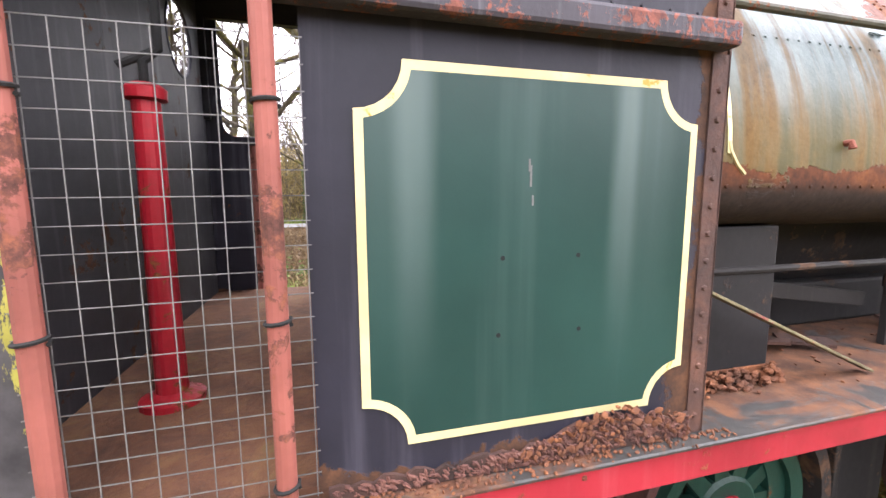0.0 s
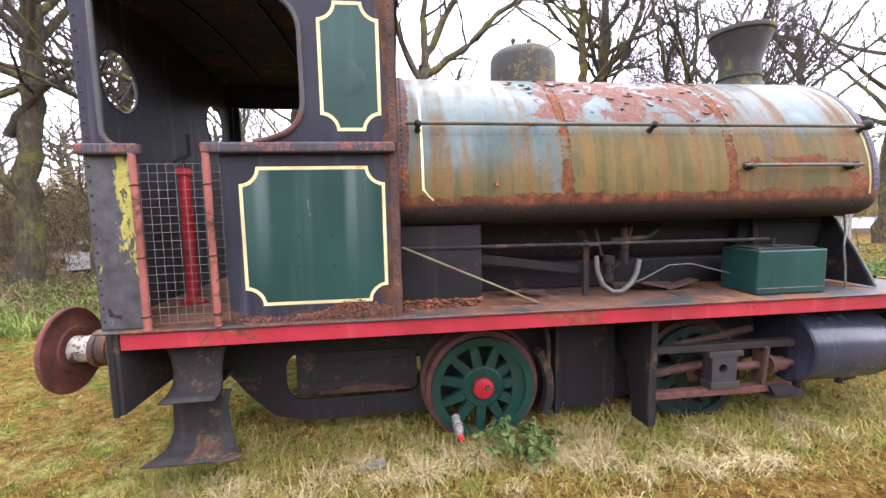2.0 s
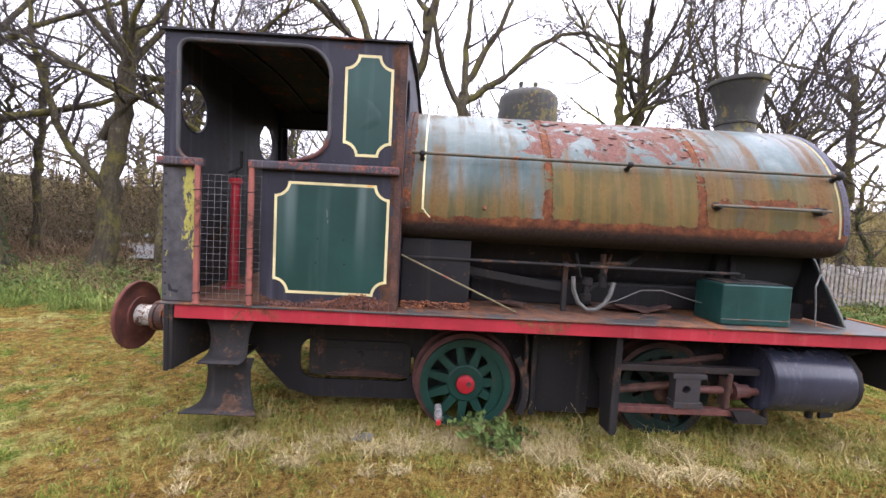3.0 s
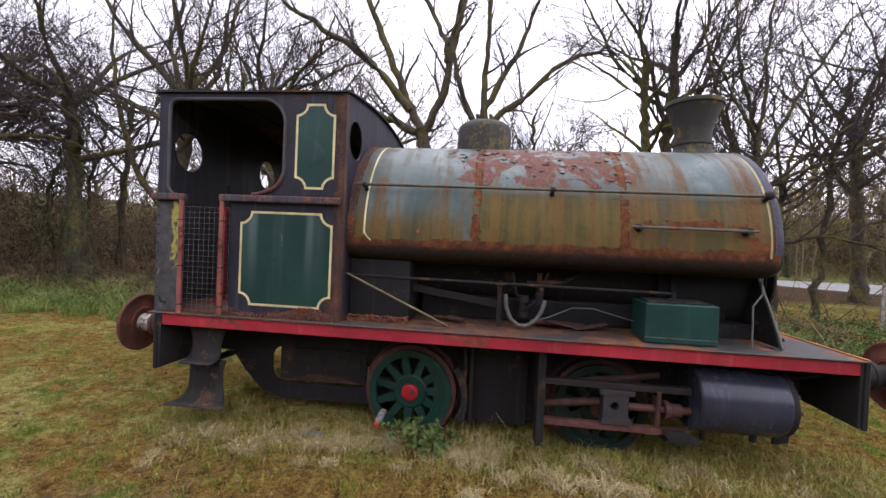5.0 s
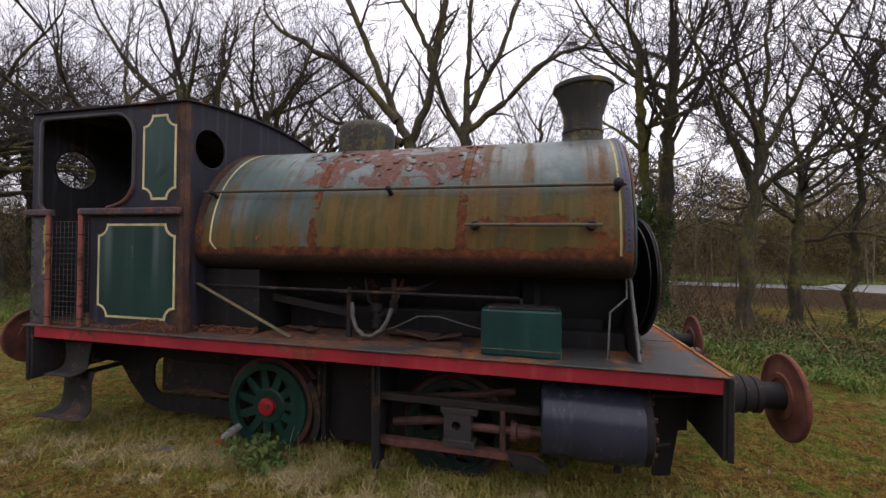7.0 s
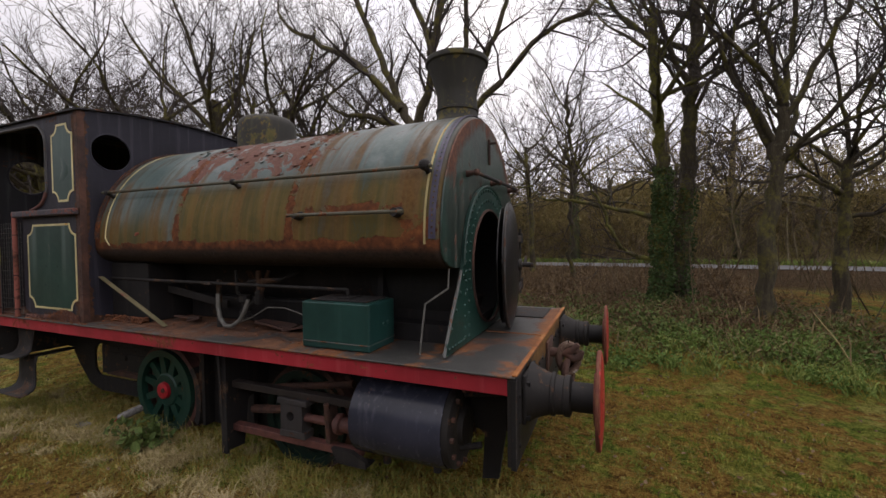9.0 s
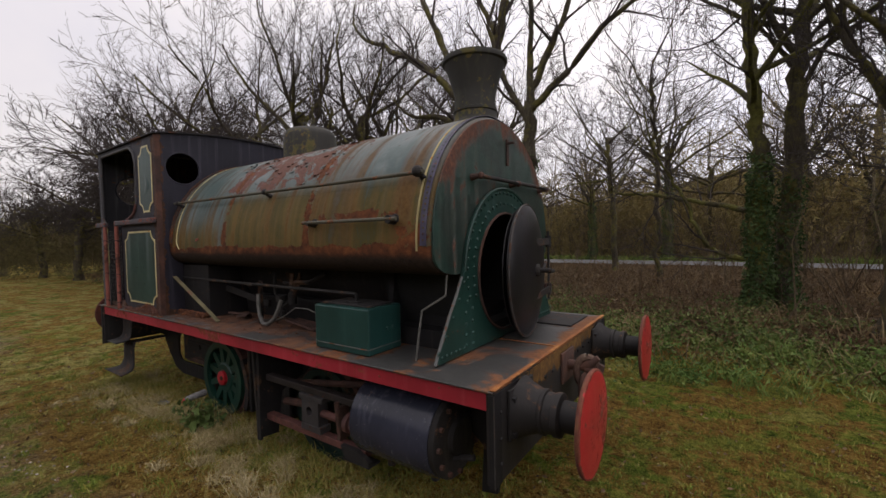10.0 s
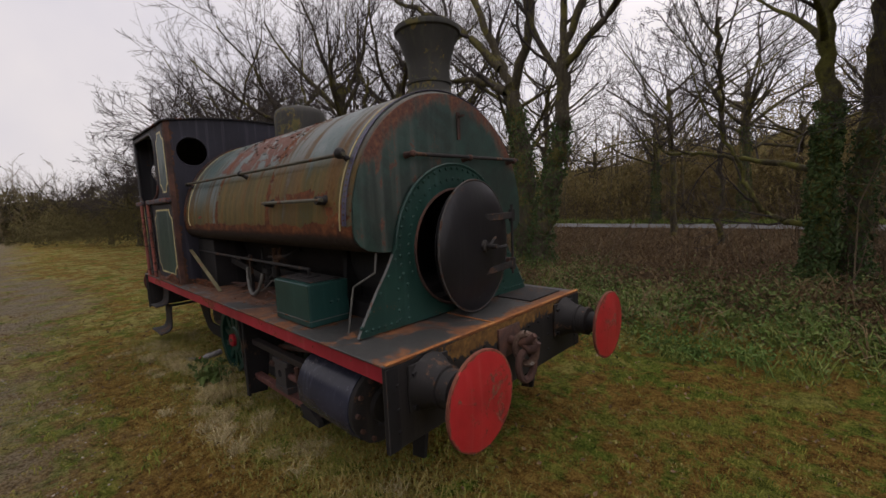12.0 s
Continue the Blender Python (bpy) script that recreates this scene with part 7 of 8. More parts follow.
    # belts of trees: behind the engine, along the lane, far left and on the rise
    spots = [(-14.5, 6.2), (-17, 9), (-20.5, 6.8), (-13, 11), (-6.5, 12.5), (-3.5, 16.5), (-10, 15), (15.5, 9.5), (17.5, 14), (-24, 10), (20, 10), (24, 9)]
    for i, (x, y) in enumerate(spots):
        copy_thing((far_a, far_b)[i % 2], Matrix.Translation((x, y, bank(x, y) - 0.05)) @ Matrix.Rotation(rnd.uniform(0, 6.28), 4, "Z") @ Matrix.Scale(rnd.uniform(0.85, 1.2), 4))
    edge_a = make_tree(21, -20, 31, (), 0.24, (), height=6.0, spread=5.2, extra=11, lean=(0.5, 0), last=3, kids=(7, 7, 6), thin=0.012, wander=0.06, up=0.01, rise=(0.05, 0.9), label="bare tree at the edge of the wood")
    edge_b = make_tree(22, 14, 31, (), 0.20, (), height=5.0, spread=4.8, extra=11, lean=(-0.6, 0.4), last=3, kids=(7, 7, 6), thin=0.012, wander=0.06, ivy=900, label="bare ivy-clad tree at the edge of the wood")
    broad = make_tree(23, -17, 4.6, (), 0.20, (), height=4.0, spread=2.7, extra=13, kids=(7, 7, 7, 6), up=0.004, rise=(-0.05, 1.0), thin=0.0095, wander=0.05, lean=(-0.3, -0.2), label="low broad bare tree with layered boughs at the field's edge")
    for i, (x, y, s) in enumerate(((-14.4, 5.4, 1.45), (-20.5, 6.0, 1.05), (-21, 3.6, 0.95), (-25.5, 3.2, 0.92), (-30.5, 2.4, 0.82))):
        copy_thing(broad, Matrix.Translation((x, y, bank(x, y) - 0.05)) @ Matrix.Rotation(1.0 + i * 1.7, 4, "Z") @ Matrix.Scale(s, 4))
    spots = []
    for i in range(15):
        spots.append((-44 + i * 6.2 + rnd.uniform(-1.6, 1.6), 30 + rnd.uniform(0, 7)))
    for i in range(11):
        spots.append((-44 + i * 9 + rnd.uniform(-2, 2), 42 + rnd.uniform(0, 12)))
    for i in range(9):
        spots.append((-46 - rnd.uniform(0, 14), -10 + i * 3.4 + rnd.uniform(-1, 1)))
    spots += [(-45, -3.6), (-47, -1.6), (-46, 0.8), (-49, 2.6), (-52, -2.6)]
    for i, (x, y) in enumerate(spots):
        copy_thing((edge_a, edge_b)[i % 2], Matrix.Translation((x, y, bank(x, y) - 0.05)) @ Matrix.Rotation(rnd.uniform(0, 6.28), 4, "Z") @ Matrix.Scale(rnd.uniform(0.8, 1.3) * (0.55 if x < -44.5 and y < 25 else 1.0), 4))


M["bark_moss"] = bark("bright_moss_bark", (0.034, 0.029, 0.017), (0.095, 0.082, 0.042), (0.150, 0.145, 0.036), 0.30)


def blades(rng, x, y, z, h, width, lean):
    """Grass blades as bent tapered strips, all at once."""
    n = len(x)
    a = rng.uniform(0, 2 * np.pi, n)
    b = rng.uniform(0, 2 * np.pi, n)
    w = width * rng.uniform(0.6, 1.3, n)
    dx, dy = np.cos(a) * w, np.sin(a) * w
    tilt = np.clip(lean, 0, 1.6) * 0.9
    m1, m2 = tilt * 0.6, np.minimum(tilt * 1.45, 1.75)
    ux, uy = np.cos(b), np.sin(b)
    r1, z1 = 0.5 * h * np.sin(m1), 0.5 * h * np.cos(m1)
    r2, z2 = r1 + 0.5 * h * np.sin(m2), z1 + 0.5 * h * np.cos(m2)
    v = np.empty((n, 5, 3))
    for i, (sx, r, up) in enumerate(((-1, 0, -0.01), (1, 0, -0.01), (0.8, r1, z1), (-0.8, r1, z1), (0, r2, z2))):
        v[:, i, 0] = x + sx * dx + ux * r
        v[:, i, 1] = y + sx * dy + uy * r
        v[:, i, 2] = z + up
    base = np.arange(n)[:, None] * 5
    quads = (base + np.array([0, 1, 2, 3])).tolist()
    tris = (base + np.array([3, 2, 4])).tolist()
    return v.reshape(-1, 3).tolist(), quads + tris


def build_grass():
    rng = np.random.default_rng(4)

    def heights(x, y):
        return np.array([bank(u, w) for u, w in zip(x, y)])

    # short lawn round the engine
    n = 125000
    x, y = rng.uniform(-6, 11, n), rng.uniform(-3.4, 3.4, n)
    patch = np.array([noise.noise((u * 0.8, w * 0.8, 9.0)) for u, w in zip(x, y)])
    keep = rng.uniform(0, 1, n) < np.clip(0.55 + 1.1 * patch, 0.05, 1) * np.clip((y + 2.6) * 0.9, 0.03, 1) * np.where(abs(y + 1.6) < 0.5, 0.22, 1.0)
    x, y = x[keep], y[keep]
    h = rng.uniform(0.008, 0.034, len(x)) * (0.7 + 0.8 * np.clip(patch[keep] + 0.3, 0, 1))
    v, f = blades(rng, x, y, heights(x, y), h, 0.004, rng.uniform(0.2, 1.0, len(x)))
    tagged(loose_mesh("lawn_grass", v, f, M["grass"]), "short mossy yellow-green grass", "grass", kind="stuff")
    xs, ys = [], []
    for _ in range(2800):
        cx, cy = rng.uniform(-3, 9), rng.uniform(-3.2, 1.6)
        m, wide = int(rng.uniform(6, 24)), rng.uniform(0.012, 0.035)
        xs.append(rng.normal(cx, wide, m)), ys.append(rng.normal(cy, wide, m))
    x, y = np.concatenate(xs), np.concatenate(ys)
    v, f = blades(rng, x, y, heights(x, y), rng.uniform(0.008, 0.028, len(x)), 0.005, rng.uniform(0.3, 1.6, len(x)))
    tagged(loose_mesh("moss_tuft", v, f, M["verge"]), "small brown and green mossy tufts", "moss", kind="stuff")
    # greener clumps standing out of the moss
    xs, ys, hs = [], [], []
    for _ in range(900):
        cx, cy = rng.uniform(-2.5, 11), rng.uniform(-2.6, 3.2)
        if noise.noise((cx * 0.7, cy * 0.7, 21.0)) < -0.05:
            continue
        m = int(rng.uniform(18, 60))
        xs.append(rng.normal(cx, 0.05, m)), ys.append(rng.normal(cy, 0.045, m)), hs.append(rng.uniform(0.03, 0.085) * rng.uniform(0.5, 1.1, m))
    x, y, h = np.concatenate(xs), np.concatenate(ys), np.concatenate(hs)
    v, f = blades(rng, x, y, heights(x, y), h, 0.0036, rng.uniform(0.4, 1.5, len(x)))
    tagged(loose_mesh("grass_clump", v, f, M["clump"]), "short green and rusty grass clumps in the moss", "grass", kind="stuff")
    # pale dead tussocks along the engine's side, splayed and matted
    xs, ys, hs = [], [], []
    for k in range(95):
        cx, cy = (rng.uniform(-0.2, 2.9) if k % 10 < 7 else rng.uniform(2.9, 5.7)), rng.normal(-1.12, 0.22)
        m, size = int(rng.uniform(30, 120)), rng.uniform(0.10, 0.27)
        xs.append(rng.normal(cx, 0.035, m)), ys.append(rng.normal(cy, 0.03, m)), hs.append(size * rng.uniform(0.5, 1.1, m))
    x, y, h = np.concatenate(xs), np.concatenate(ys), np.concatenate(hs)
    v, f = blades(rng, x, y, heights(x, y), h, 0.0028, rng.uniform(1.0, 1.7, len(x)))
    tagged(loose_mesh("dead_grass", v, f, M["straw"]), "pale dead grass tussocks along the wheels", "grass", kind="stuff")
    n = 26000
    x, y = rng.uniform(-0.6, 6.2, n), rng.normal(-0.90, 0.30, n)
    h = 0.03 + 0.13 * rng.uniform(0, 1, n) ** 2.4
    v, f = blades(rng, x, y, heights(x, y), h, 0.003, rng.uniform(0.6, 1.6, n))
    tagged(loose_mesh("long_grass", v, f, M["verge"]), "mixed green and brown grass growing round the wheels", "grass", kind="stuff")
    # rough tufts behind the engine, arching over
    xs, ys, hs = [], [], []
    for _ in range(560):
        cx, cy = rng.uniform(-14, 14), 2.8 + abs(rng.normal(0, 1.5))
        m, size = int(rng.uniform(25, 90)), rng.uniform(0.2, 0.5)
        if cx > 2.5:
            if rng.uniform() < 0.30:
                continue
            size *= 0.9 if cy < 4.3 and noise.noise((cx * 0.6, cy * 0.6, 5.0)) > 0.0 else 0.6
        xs.append(rng.normal(cx, 0.10, m)), ys.append(rng.normal(cy, 0.09, m)), hs.append(size * rng.uniform(0.5, 1.15, m))
    x, y, h = np.concatenate(xs), np.concatenate(ys), np.concatenate(hs)
    v, f = blades(rng, x, y, heights(x, y), h, 0.006, rng.uniform(0.5, 1.5, len(x)))
    tagged(loose_mesh("rough_grass", v, f, M["rough_grass"]), "rough green tufted grass at the wood's edge", "grass", kind="stuff")
    # nettles standing in clumps, and ivy creeping over the ground beyond the buffers
    rnd = random.Random(41)
    nettles = [(rnd.uniform(3.2, 12.5), rnd.uniform(2.7, 5.2), rnd.uniform(0.10, 0.28)) for _ in range(46)]

    def in_nettles():
        cx, cy, q = rnd.choice(nettles)
        p = Vector((rnd.gauss(cx, q), rnd.gauss(cy, q * 0.8), 0))
        p.z = bank(p.x, p.y) + rnd.uniform(0.02, 0.9) * q * 1.1
        return p, Vector((0, 0, 1.2))
    v, f = leaves(rnd, 9000, in_nettles, 0.030, 0.5, 0.42)
    tagged(loose_mesh("nettle_clump", v, f, M["nettle"]), "fresh green nettle clumps among the ground ivy", "nettles", kind="stuff")

    def on_bank():
        while True:
            p = Vector((rnd.uniform(1.5, 14), 2.2 + 6.0 * (rnd.random() + rnd.random()) / 2, 0))
            if p.y > 2.6 + 1.6 * rnd.random() + 1.2 * noise.noise((p.x * 0.5, 0.0, 2.0)) and noise.noise((p.x * 0.9, p.y * 0.9, 12.0)) + 0.25 > 0.5 * rnd.random() and p.y < 8.5:
                break
        p.z = bank(p.x, p.y) + 0.015 + 0.07 * rnd.random() * (1 + noise.noise((p.x * 1.7, p.y * 1.7, 3.0)))
        return p, Vector((0, 0, 1.6))
    v, f = leaves(rnd, 19000, on_bank, 0.025, 0.5, 0.6)
    tagged(loose_mesh("ground_ivy", v, f, M["ground_ivy"]), "dark green ivy and weeds creeping over the ground", "ivy", kind="stuff")
    # dead bracken lying between the trees and the lane
    n = 30000
    x, y = rng.uniform(-22, 10.5, n), 3.6 + 18 * rng.uniform(0, 1, n) ** 1.3
    patch = np.array([noise.noise((u * 0.4, w * 0.4, 4.0)) for u, w in zip(x, y)])
    keep = rng.uniform(0, 1, n) < np.clip(0.5 + 1.4 * patch, 0.08, 1)
    x, y = x[keep], y[keep]
    v, f = blades(rng, x, y, heights(x, y), rng.uniform(0.2, 0.75, len(x)), 0.009, rng.uniform(0.8, 1.6, len(x)))
    tagged(loose_mesh("dead_bracken", v, f, M["bracken"]), "flattened brown bracken under the trees", "bracken", kind="stuff")
    n = 9000
    x, y = rng.uniform(-25, 30, n), 26.4 + abs(rng.normal(0, 0.8, n))
    v, f = blades(rng, x, y, heights(x, y), rng.uniform(0.2, 0.5, n), 0.025, rng.uniform(0.3, 1.1, n))
    tagged(loose_mesh("verge_grass", v, f, M["rough_grass"]), "green grass verge beyond the lane", "grass", kind="stuff")
    rnd = random.Random(31)
    # bramble and dead leaves under the trees
    clumps = [(rnd.uniform(-18, 18), 3.6 + abs(rnd.gauss(0, 2.6)), rnd.uniform(0.3, 0.8)) for _ in range(260)]

    def in_bramble():
        cx, cy, s = rnd.choice(clumps)
        p = Vector((rnd.gauss(cx, s * 0.6), rnd.gauss(cy, s * 0.5), 0))
        p.z = bank(p.x, p.y) + abs(rnd.gauss(0, 0.22)) * s + 0.02
        return p, Vector((0, 0, 1))
    v, f = leaves(rnd, 26000, in_bramble, 0.032)
    tagged(loose_mesh("bramble", v, f, M["bramble"]), "low green bramble and weeds under the trees", "bramble", kind="stuff")

    def on_floor():
        p = Vector((rnd.uniform(-20, 10.5), 4.8 + 16.5 * rnd.random() ** 1.4, 0))
        p.z = bank(p.x, p.y) + abs(rnd.gauss(0, 0.09))
        return p, Vector((0, 0, 1.5))
    v, f = leaves(rnd, 40000, on_floor, 0.032)
    tagged(loose_mesh("leaf_litter", v, f, M["litter"]), "brown bracken and fallen leaves", "leaf litter", kind="stuff")

    def on_lawn():
        p = Vector((rnd.uniform(-5, 11), rnd.uniform(-3.5, 3.2), 0))
        p.z = bank(p.x, p.y) + 0.015
        return p, Vector((0, 0, 2.5))
    v, f = leaves(rnd, 3200, on_lawn, 0.020, 0.8, 0.6)
    tagged(loose_mesh("fallen_leaves", v, f, M["litter"]), "scattered brown leaves on the grass", "leaves", kind="stuff")
    # thin brown stems: the thicket behind
    w = Wood()
    for _ in range(8500):
        far = rnd.random() ** 0.8
        x, y = rnd.uniform(-40, 40), 6.5 + 30 * far
        if 21.0 < y < 27.5 or (13.0 < x and 13 < y < 30) or (-9.5 < x < -7 and y < 14):
            continue
        if (13 < x and 9 < y < 34) or (y < 21 and -4 < x < 6 and rnd.random() < 0.8) or (y < 21 and x > 6 and rnd.random() < 0.35):
            continue
        hgt = (rnd.uniform(0.4, 1.5) if -4 < x < 6 else rnd.uniform(0.8, 3.4)) if y < 21 else rnd.uniform(0.8, 3.2)
        p = Vector((x, y, bank(x, y)))
        d = Vector((rnd.gauss(0, 0.35), rnd.gauss(0, 0.35), 1))
        q = p + d * hgt * 0.5
        d += Vector((rnd.gauss(0, 0.4), rnd.gauss(0, 0.4), 0))
        e = q + d * hgt * 0.5
        r = rnd.uniform(0.006, 0.016) * (1 + y * 0.03)
        w.limb([p, q, e], [r, r * 0.7, r * 0.3], 3)
        for s in range(3):
            c = p.lerp(e, rnd.uniform(0.3, 0.9))
            w.limb([c, c + Vector((rnd.gauss(0, 0.3), rnd.gauss(0, 0.3), rnd.uniform(0.05, 0.4))) * hgt * 0.5], [r * 0.5, r * 0.2], 3)
    tagged(w.mesh("thicket", M["thicket"], None), "tangled brown bare scrub between the trees", "scrub", kind="stuff")


def build_hedge():
    """The scrub that closes the view beyond the lane and in the wood behind the cab, and an added unseen hedge across
    the grass.
    """
    rnd = random.Random(90)

    def top(x, y):
        rise = min(1.0, max(0.0, (x + 6) / 16))
        return 3.6 + 1.6 * rise + 2.2 * noise.noise((x * 0.10, y * 0.03, 1)) + 2.2 * noise.noise((x * 0.33, y * 0.05, 2))

    def spot():
        if rnd.random() < 0.8:
            x = rnd.uniform(-30, 40)
            y = 28.6 + abs(rnd.gauss(0, 8.5)) + (4.0 if x > 13 else 0.0)
        else:
            x, y = rnd.choice((rnd.uniform(-62, -36), rnd.uniform(34, 55))), 28.6 + abs(rnd.gauss(0, 5))
        p = Vector((x, y, 0))
        p.z = bank(x, y) + max(0.8, top(x, y)) * rnd.random() ** (1.25 if x < 0 else 0.9)
        return p, Vector((0, -1, 0.3))

    def in_wood():
        while True:
            x, y = rnd.uniform(-42, -3.5), 8.0 + 13 * rnd.random() ** 0.8
            if rnd.random() < 0.2:
                x, y = rnd.uniform(13, 40), rnd.uniform(30, 38)
                if noise.noise((x * 0.3, y * 0.3, 8)) > -0.1:
                    break
                continue
            if not (-12.5 < x < -7 and y < 15.5) and noise.noise((x * 0.3, y * 0.3, 8)) > -0.3 and x < -3.5 - (y - 8) * 0.35:
                break
        return Vector((x, y, bank(x, y) + max(0.4, 1.05 * top(x, y)) * rnd.random() ** 1.5)), Vector((0.3, -1, 0.3))

    # young trees crowding beyond the lane and at the field's end
    w = Wood()
    for i in range(250):
        if i % 10 < 7:
            x, y = rnd.uniform(-62, 52), 28.6 + abs(rnd.gauss(0, 6))
        else:
            x, y = -43 - abs(rnd.gauss(0, 6)), rnd.uniform(-16, 30)
        p = Vector((x, y, bank(x, y) - 0.1))
        h = rnd.uniform(4.0, 9.0)
        bend = Vector((rnd.gauss(0, 0.06), rnd.gauss(0, 0.06), 1)) * h
        side = Vector((rnd.gauss(0, 0.05), rnd.gauss(0, 0.05), 0)) * h
        axis_pts = [p, p + bend * 0.35 + side, p + bend * 0.7 + side * 0.5, p + bend]
        w.limb(axis_pts, [0.010 * h, 0.008 * h, 0.005 * h, 0.004], 4)
        for _ in range(13):
            f = rnd.uniform(0.12, 0.97)
            j = min(2, int(f * 3))
            q = axis_pts[j].lerp(axis_pts[j + 1], f * 3 - j)
            t = rnd.uniform(0, 6.283)
            l = h * rnd.uniform(0.16, 0.36) * (1.15 - f * 0.7)
            d = Vector((math.cos(t), math.sin(t), rnd.uniform(0.3, 1.2))).normalized()
            e = q + d * l
            w.limb([q, q.lerp(e, 0.5) + Vector((0, 0, -0.06 * l)), e], [0.0045 * h * (1.2 - f), 0.018, 0.006], 3, True)
            for _ in range(5):
                g = q.lerp(e, rnd.uniform(0.25, 1.0))
                d2 = (d + Vector((rnd.gauss(0, 0.6), rnd.gauss(0, 0.6), rnd.gauss(0.1, 0.5)))).normalized()
                w.limb([g, g + d2 * l * rnd.uniform(0.3, 0.65)], [0.012, 0.005], 3, True)
    tagged(w.mesh("far_wood", M["far_twig"], None), "crowded bare young trees beyond the lane", "wood", kind="stuff")
    w = Wood()
    for i in range(9000):
        p, o = spot() if i % 8 < 5 else in_wood()
        q = p + Vector((rnd.gauss(0, 0.3), rnd.gauss(0, 0.3), rnd.uniform(0.3, 1.2)))
        w.limb([p, q], [0.020, 0.006], 3)
    tagged(w.mesh("far_stems", M["thicket"], None), "bare stems standing in the far hedge", "hedge", kind="stuff")
    v, f = leaves(rnd, 76000, spot, 0.26, 0.8, 0.13)
    tagged(loose_mesh("far_scrub", v, f, M["far_scrub"]), "brown and olive winter hedge beyond the lane", "hedge", kind="stuff")
    v, f = leaves(rnd, 46000, in_wood, 0.13, 0.8, 0.11)
    tagged(loose_mesh("undergrowth", v, f, M["undergrowth"]), "dark brown-green undergrowth in the wood", "scrub", kind="stuff")

    # hedge added out of view: blocks low sky light from the engine's near side
    def behind():
        x, y = rnd.uniform(-45, 55), -17 - abs(rnd.gauss(0, 3))
        return Vector((x, y, bank(x, y) + (6.5 + 3 * noise.noise((x * 0.15, y * 0.15, 6))) * rnd.random() ** 0.9)), Vector((0, 1, 0.3))
    v, f = leaves(rnd, 16000, behind, 0.45)
    tagged(loose_mesh("unseen_hedge", v, f, M["undergrowth"]), "unseen dark hedge added behind the camera to dim the engine's near side", "hedge", kind="stuff")


M["far_twig"] = bark("olive_brown_twigs", (0.080, 0.066, 0.042), (0.22, 0.178, 0.110), (0.17, 0.155, 0.055), 0.20)
M["undergrowth"] = leafy("dark_undergrowth", (0.0, (0.022, 0.019, 0.010)), (0.5, (0.055, 0.046, 0.022)), (1.0, (0.10, 0.090, 0.040)), rough=0.9)


def build_field_edge():
    rnd = random.Random(12)

    def spot():
        x, y = -44 - abs(rnd.gauss(0, 6)), rnd.uniform(-22, 32)
        return Vector((x, y, bank(x, y) + max(1.2, 4.4 + 3.0 * noise.noise((x * 0.02, y * 0.14, 5)) + 2.5 * noise.noise((x * 0.05, y * 0.5, 3))) * rnd.random() ** 1.25)), Vector((1, 0, 0.3))
    bushes = [(-28, 2.6, 1.9, 4.2), (-32, 0.6, 2.2, 3.6), (-36, 3.2, 2.8, 4.4), (-25.5, 3.4, 1.8, 5.0), (-38, -0.6, 2.4, 3.0), (-22, 4.6, 1.6, 4.0)]

    def in_bush():
        cx, cy, q, h = rnd.choice(bushes)
        a, d = rnd.uniform(0, 6.283), rnd.random() ** 0.6
        t = (1 - d * d) ** 0.5 * (0.8 + 0.5 * noise.noise((cx + math.cos(a) * 2, cy + math.sin(a) * 2, 3.0)))
        p = Vector((cx + q * d * math.cos(a), cy + q * d * math.sin(a), 0))
        p.z = bank(p.x, p.y) + 0.1 + h * t * rnd.random() ** 0.6
        return p, Vector((0.6, -0.4, 0.3))
    v, f = leaves(rnd, 16000, in_bush, 0.13, 0.8, 0.12)
    tagged(loose_mesh("field_bush", v, f, M["field_scrub"]), "olive-brown leafless bushes at the field's end", "bushes", kind="stuff")
    v, f = leaves(rnd, 30000, spot, 0.28, 0.8, 0.13)
    tagged(loose_mesh("field_hedge", v, f, M["field_scrub"]), "brown hedge along the far edge of the field", "hedge", kind="stuff")


M["field_scrub"] = leafy("olive_field_scrub", (0.0, (0.050, 0.046, 0.020)), (0.4, (0.105, 0.092, 0.040)), (0.75, (0.155, 0.128, 0.058)), (1.0, (0.19, 0.18, 0.068)), rough=0.9)
M["far_scrub"] = leafy("far_scrub", (0.0, (0.100, 0.084, 0.034)), (0.35, (0.205, 0.162, 0.068)), (0.7, (0.285, 0.222, 0.100)), (1.0, (0.300, 0.280, 0.100)), rough=0.9)


def build_fence():
    b = BM()
    root = tagged(new("paling_fence"), "grey weathered wooden paling fence panel", "fence")
    root.matrix_world = pose(13.5, 6.9, bank(13.5, 6.9) - 0.1, 0, 0, 4)
    for z in (0.35, 0.95):
        b = BM()
        box(b, -1.2, 1.2, 0.03, 0.07, z, z + 0.09, 0.004)
        part("fence_rail", b, M["fence"], root)
    rnd = random.Random(2)
    for i in range(17):
        b = BM()
        x = -1.14 + i * 0.142
        h = 1.25 + rnd.uniform(-0.04, 0.04)
        box(b, x - 0.045, x + 0.045, 0.0, 0.025, 0.0, h, 0.004)
        part("slat", b, M["fence"], root)
    b = BM()
    box(b, 1.2, 1.3, 0.0, 0.1, -0.1, 1.4, 0.006)
    part("fence_post", b, M["fence"], root)


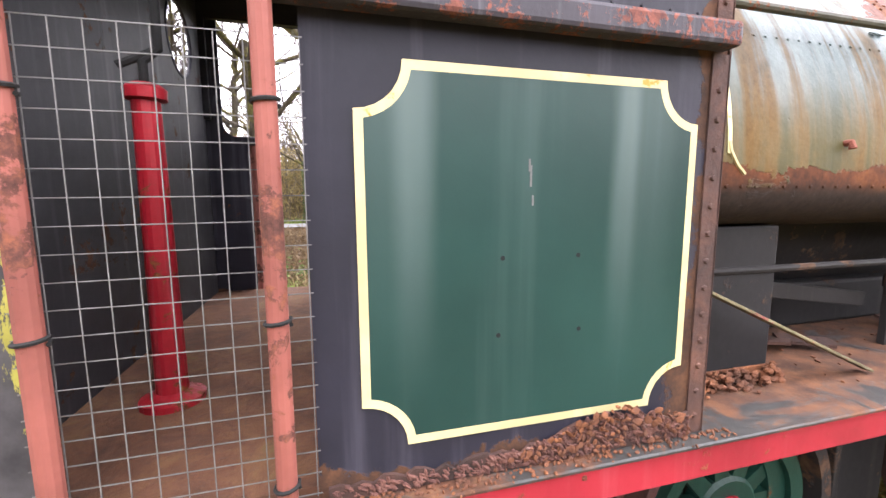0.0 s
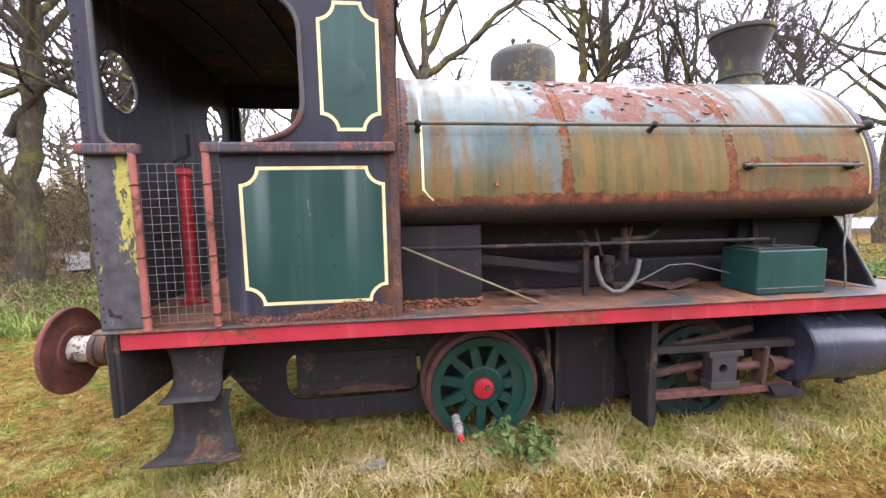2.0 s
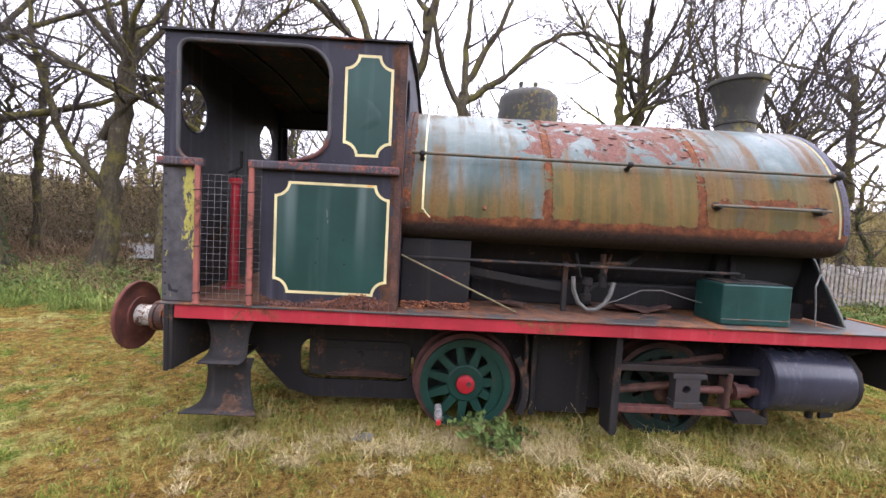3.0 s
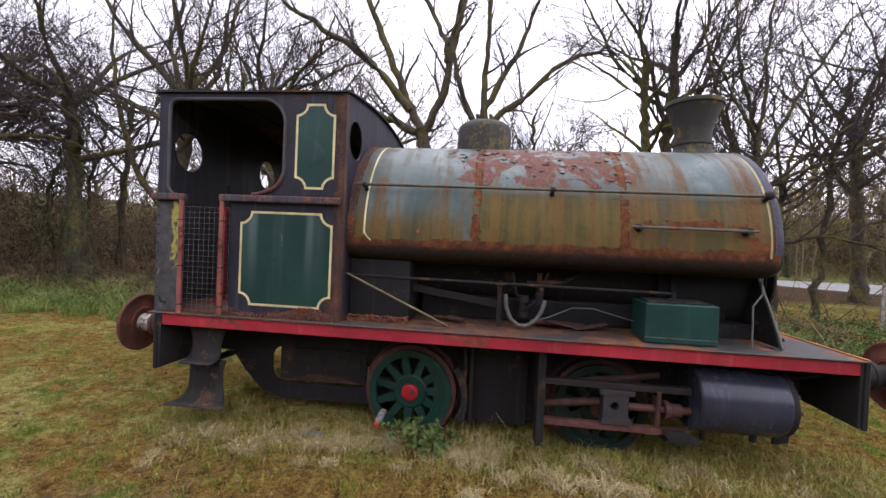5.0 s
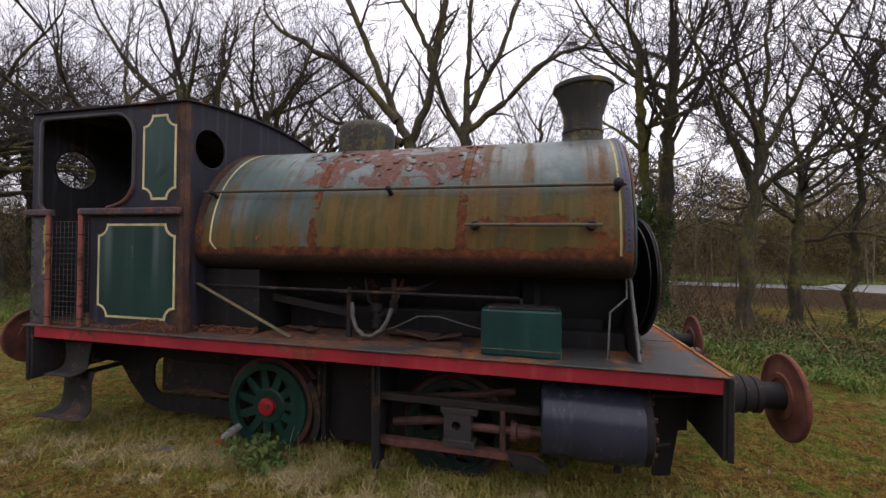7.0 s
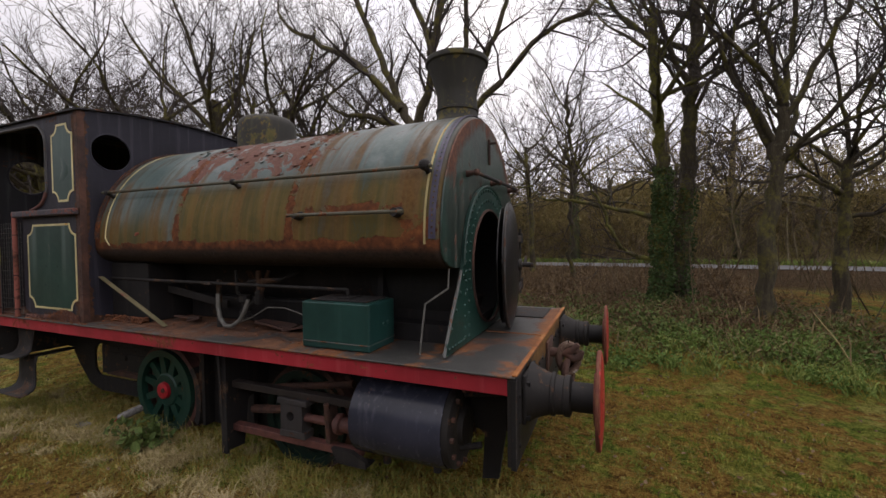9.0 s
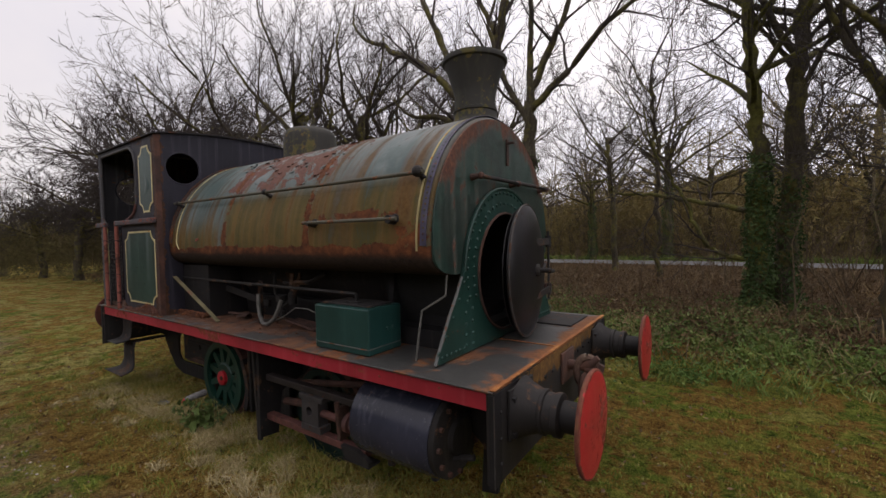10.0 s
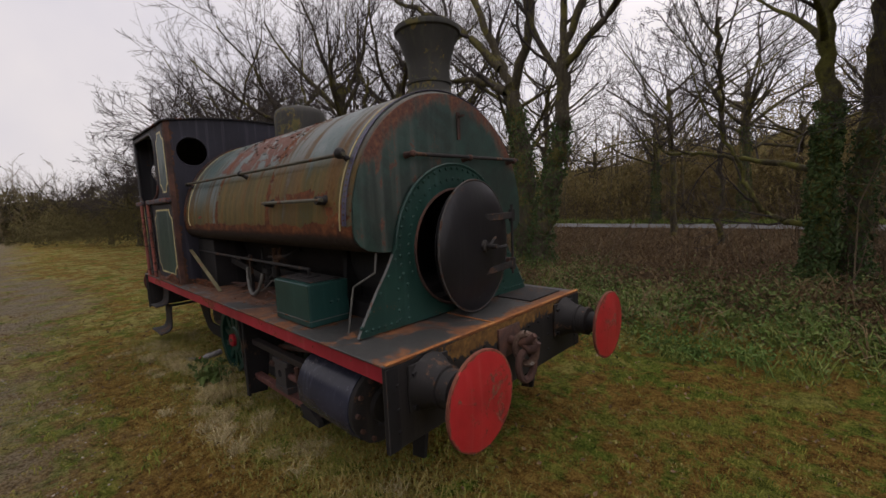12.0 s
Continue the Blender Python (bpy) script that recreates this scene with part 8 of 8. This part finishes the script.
def build_gravel():
    """Loose stones lying in the worn gravel."""
    rnd = random.Random(15)
    v, f = [], []
    for _ in range(3600):
        x, y = rnd.uniform(-4, 4.6), -2.0 - 2.6 * rnd.random() ** 0.8
        if noise.noise((x * 0.9, y * 0.9, 5)) + 0.25 * (-2.4 - y) < -0.1:
            continue
        s = rnd.uniform(0.004, 0.013)
        z, t, n = bank(x, y) + 0.25 * s, rnd.uniform(0, 6.283), len(v)
        for k in range(5):
            a, q = t + k * 1.2566, s * rnd.uniform(0.8, 1.3)
            v.append((x + q * math.cos(a), y + q * math.sin(a), z))
        v += [(x, y, z + s * rnd.uniform(0.5, 0.8)), (x, y, z - 0.6 * s)]
        for k in range(5):
            f += [(n + k, n + (k + 1) % 5, n + 5), (n + (k + 1) % 5, n + k, n + 6)]
    tagged(loose_mesh("gravel", v, f, M["pebble"]), "loose grey and beige stones in the track", "gravel", kind="stuff")


M["pebble"] = leafy("gravel_stones", (0.0, (0.10, 0.085, 0.065)), (0.6, (0.24, 0.205, 0.16)), (1.0, (0.42, 0.38, 0.32)), rough=0.9)


def build_small():
    # plastic bottle lying against the wheel
    b = BM()
    prof = [(0.0, 0.0), (0.026, 0.0), (0.031, 0.008), (0.031, 0.04), (0.029, 0.045), (0.031, 0.05), (0.031, 0.10), (0.029, 0.105), (0.031, 0.11), (0.030, 0.145), (0.022, 0.175), (0.013, 0.19), (0.013, 0.20)]
    lathe(b, prof, (0, 0, 0), "Z", 20)
    bottle = tagged(part("bottle", b, M["bottle"], None, "", True), "scuffed clear plastic bottle with a red cap by the wheel", "bottle")
    b = BM()
    lathe(b, [(0.016, 0.195), (0.016, 0.218), (0.014, 0.222), (0.0, 0.222)], (0, 0, 0), "Z", 16)
    part("cap", b, M["cap"], bottle)
    a, c = Vector((1.690, -0.775, 0.205)), Vector((1.692, -1.030, 0.185))
    bottle.matrix_world = Matrix.Translation(a) @ (c - a).to_track_quat("Z", "Y").to_matrix().to_4x4() @ Matrix.Scale(1.18, 4)
    # bramble sprig in front of the wheel
    rnd = random.Random(6)
    root = tagged(new("bramble_plant"), "small green bramble growing against the wheel", "plant")
    root.location = (2.15, -1.0, 0)
    w = Wood()
    tips = []
    for _ in range(16):
        p = Vector((rnd.gauss(0, 0.05), rnd.gauss(0, 0.03), 0))
        q = p + Vector((rnd.gauss(0.02, 0.12), rnd.gauss(-0.02, 0.06), rnd.uniform(0.1, 0.22)))
        e = q + Vector((rnd.gauss(0, 0.10), rnd.gauss(-0.05, 0.05), rnd.uniform(-0.06, 0.06)))
        w.limb([p, q, e], [0.004, 0.003, 0.0015], 4)
        tips += [q, e, q.lerp(e, 0.5), p.lerp(q, 0.7)]
    w.mesh("stems", M["thicket"], root)
    v, f = leaves(rnd, 280, lambda: (rnd.choice(tips) + Vector((rnd.gauss(0, 0.025), rnd.gauss(0, 0.02), rnd.gauss(0, 0.02))), Vector((0, -0.8, 0.8))), 0.034)
    lf = loose_mesh("leaves", v, f, M["bramble"])
    lf.parent = root
    # dry stalks beside it
    root = tagged(new("dry_stalks"), "dry brown weed stalks against the frame", "plant")
    root.location = (2.75, -1.02, 0)
    for _ in range(14):
        w = Wood()
        x, h = rnd.gauss(0, 0.18), rnd.uniform(0.15, 0.42)
        w.limb([Vector((x, 0, 0)), Vector((x + rnd.gauss(0, 0.03), 0, h * 0.6)), Vector((x + rnd.gauss(0, 0.06), -0.02, h))], [0.003, 0.002, 0.001], 4)
        w.mesh("stalk", M["straw"], root)
    # twig standing in the grass beyond the buffers
    w = Wood()
    w.limb([Vector((9.1, 3.9, 0.0)), Vector((8.95, 4.0, 0.35)), Vector((8.7, 4.1, 0.75))], [0.012, 0.010, 0.006], 5)
    tagged(w.mesh("pale_stick", M["straw"], None), "pale bare stick standing in the grass", "stick")
    # small broken slab by the frame
    b = BM()
    box(b, 0.98, 1.16, -1.02, -0.92, 0.0, 0.028, 0.010)
    tagged(part("stone", b, M["pale"]), "flat pale stone in the grass", "stone")


build_ground()
build_road()
build_trees()
build_grass()
build_hedge()
build_field_edge()
build_fence()
build_gravel()
build_small()
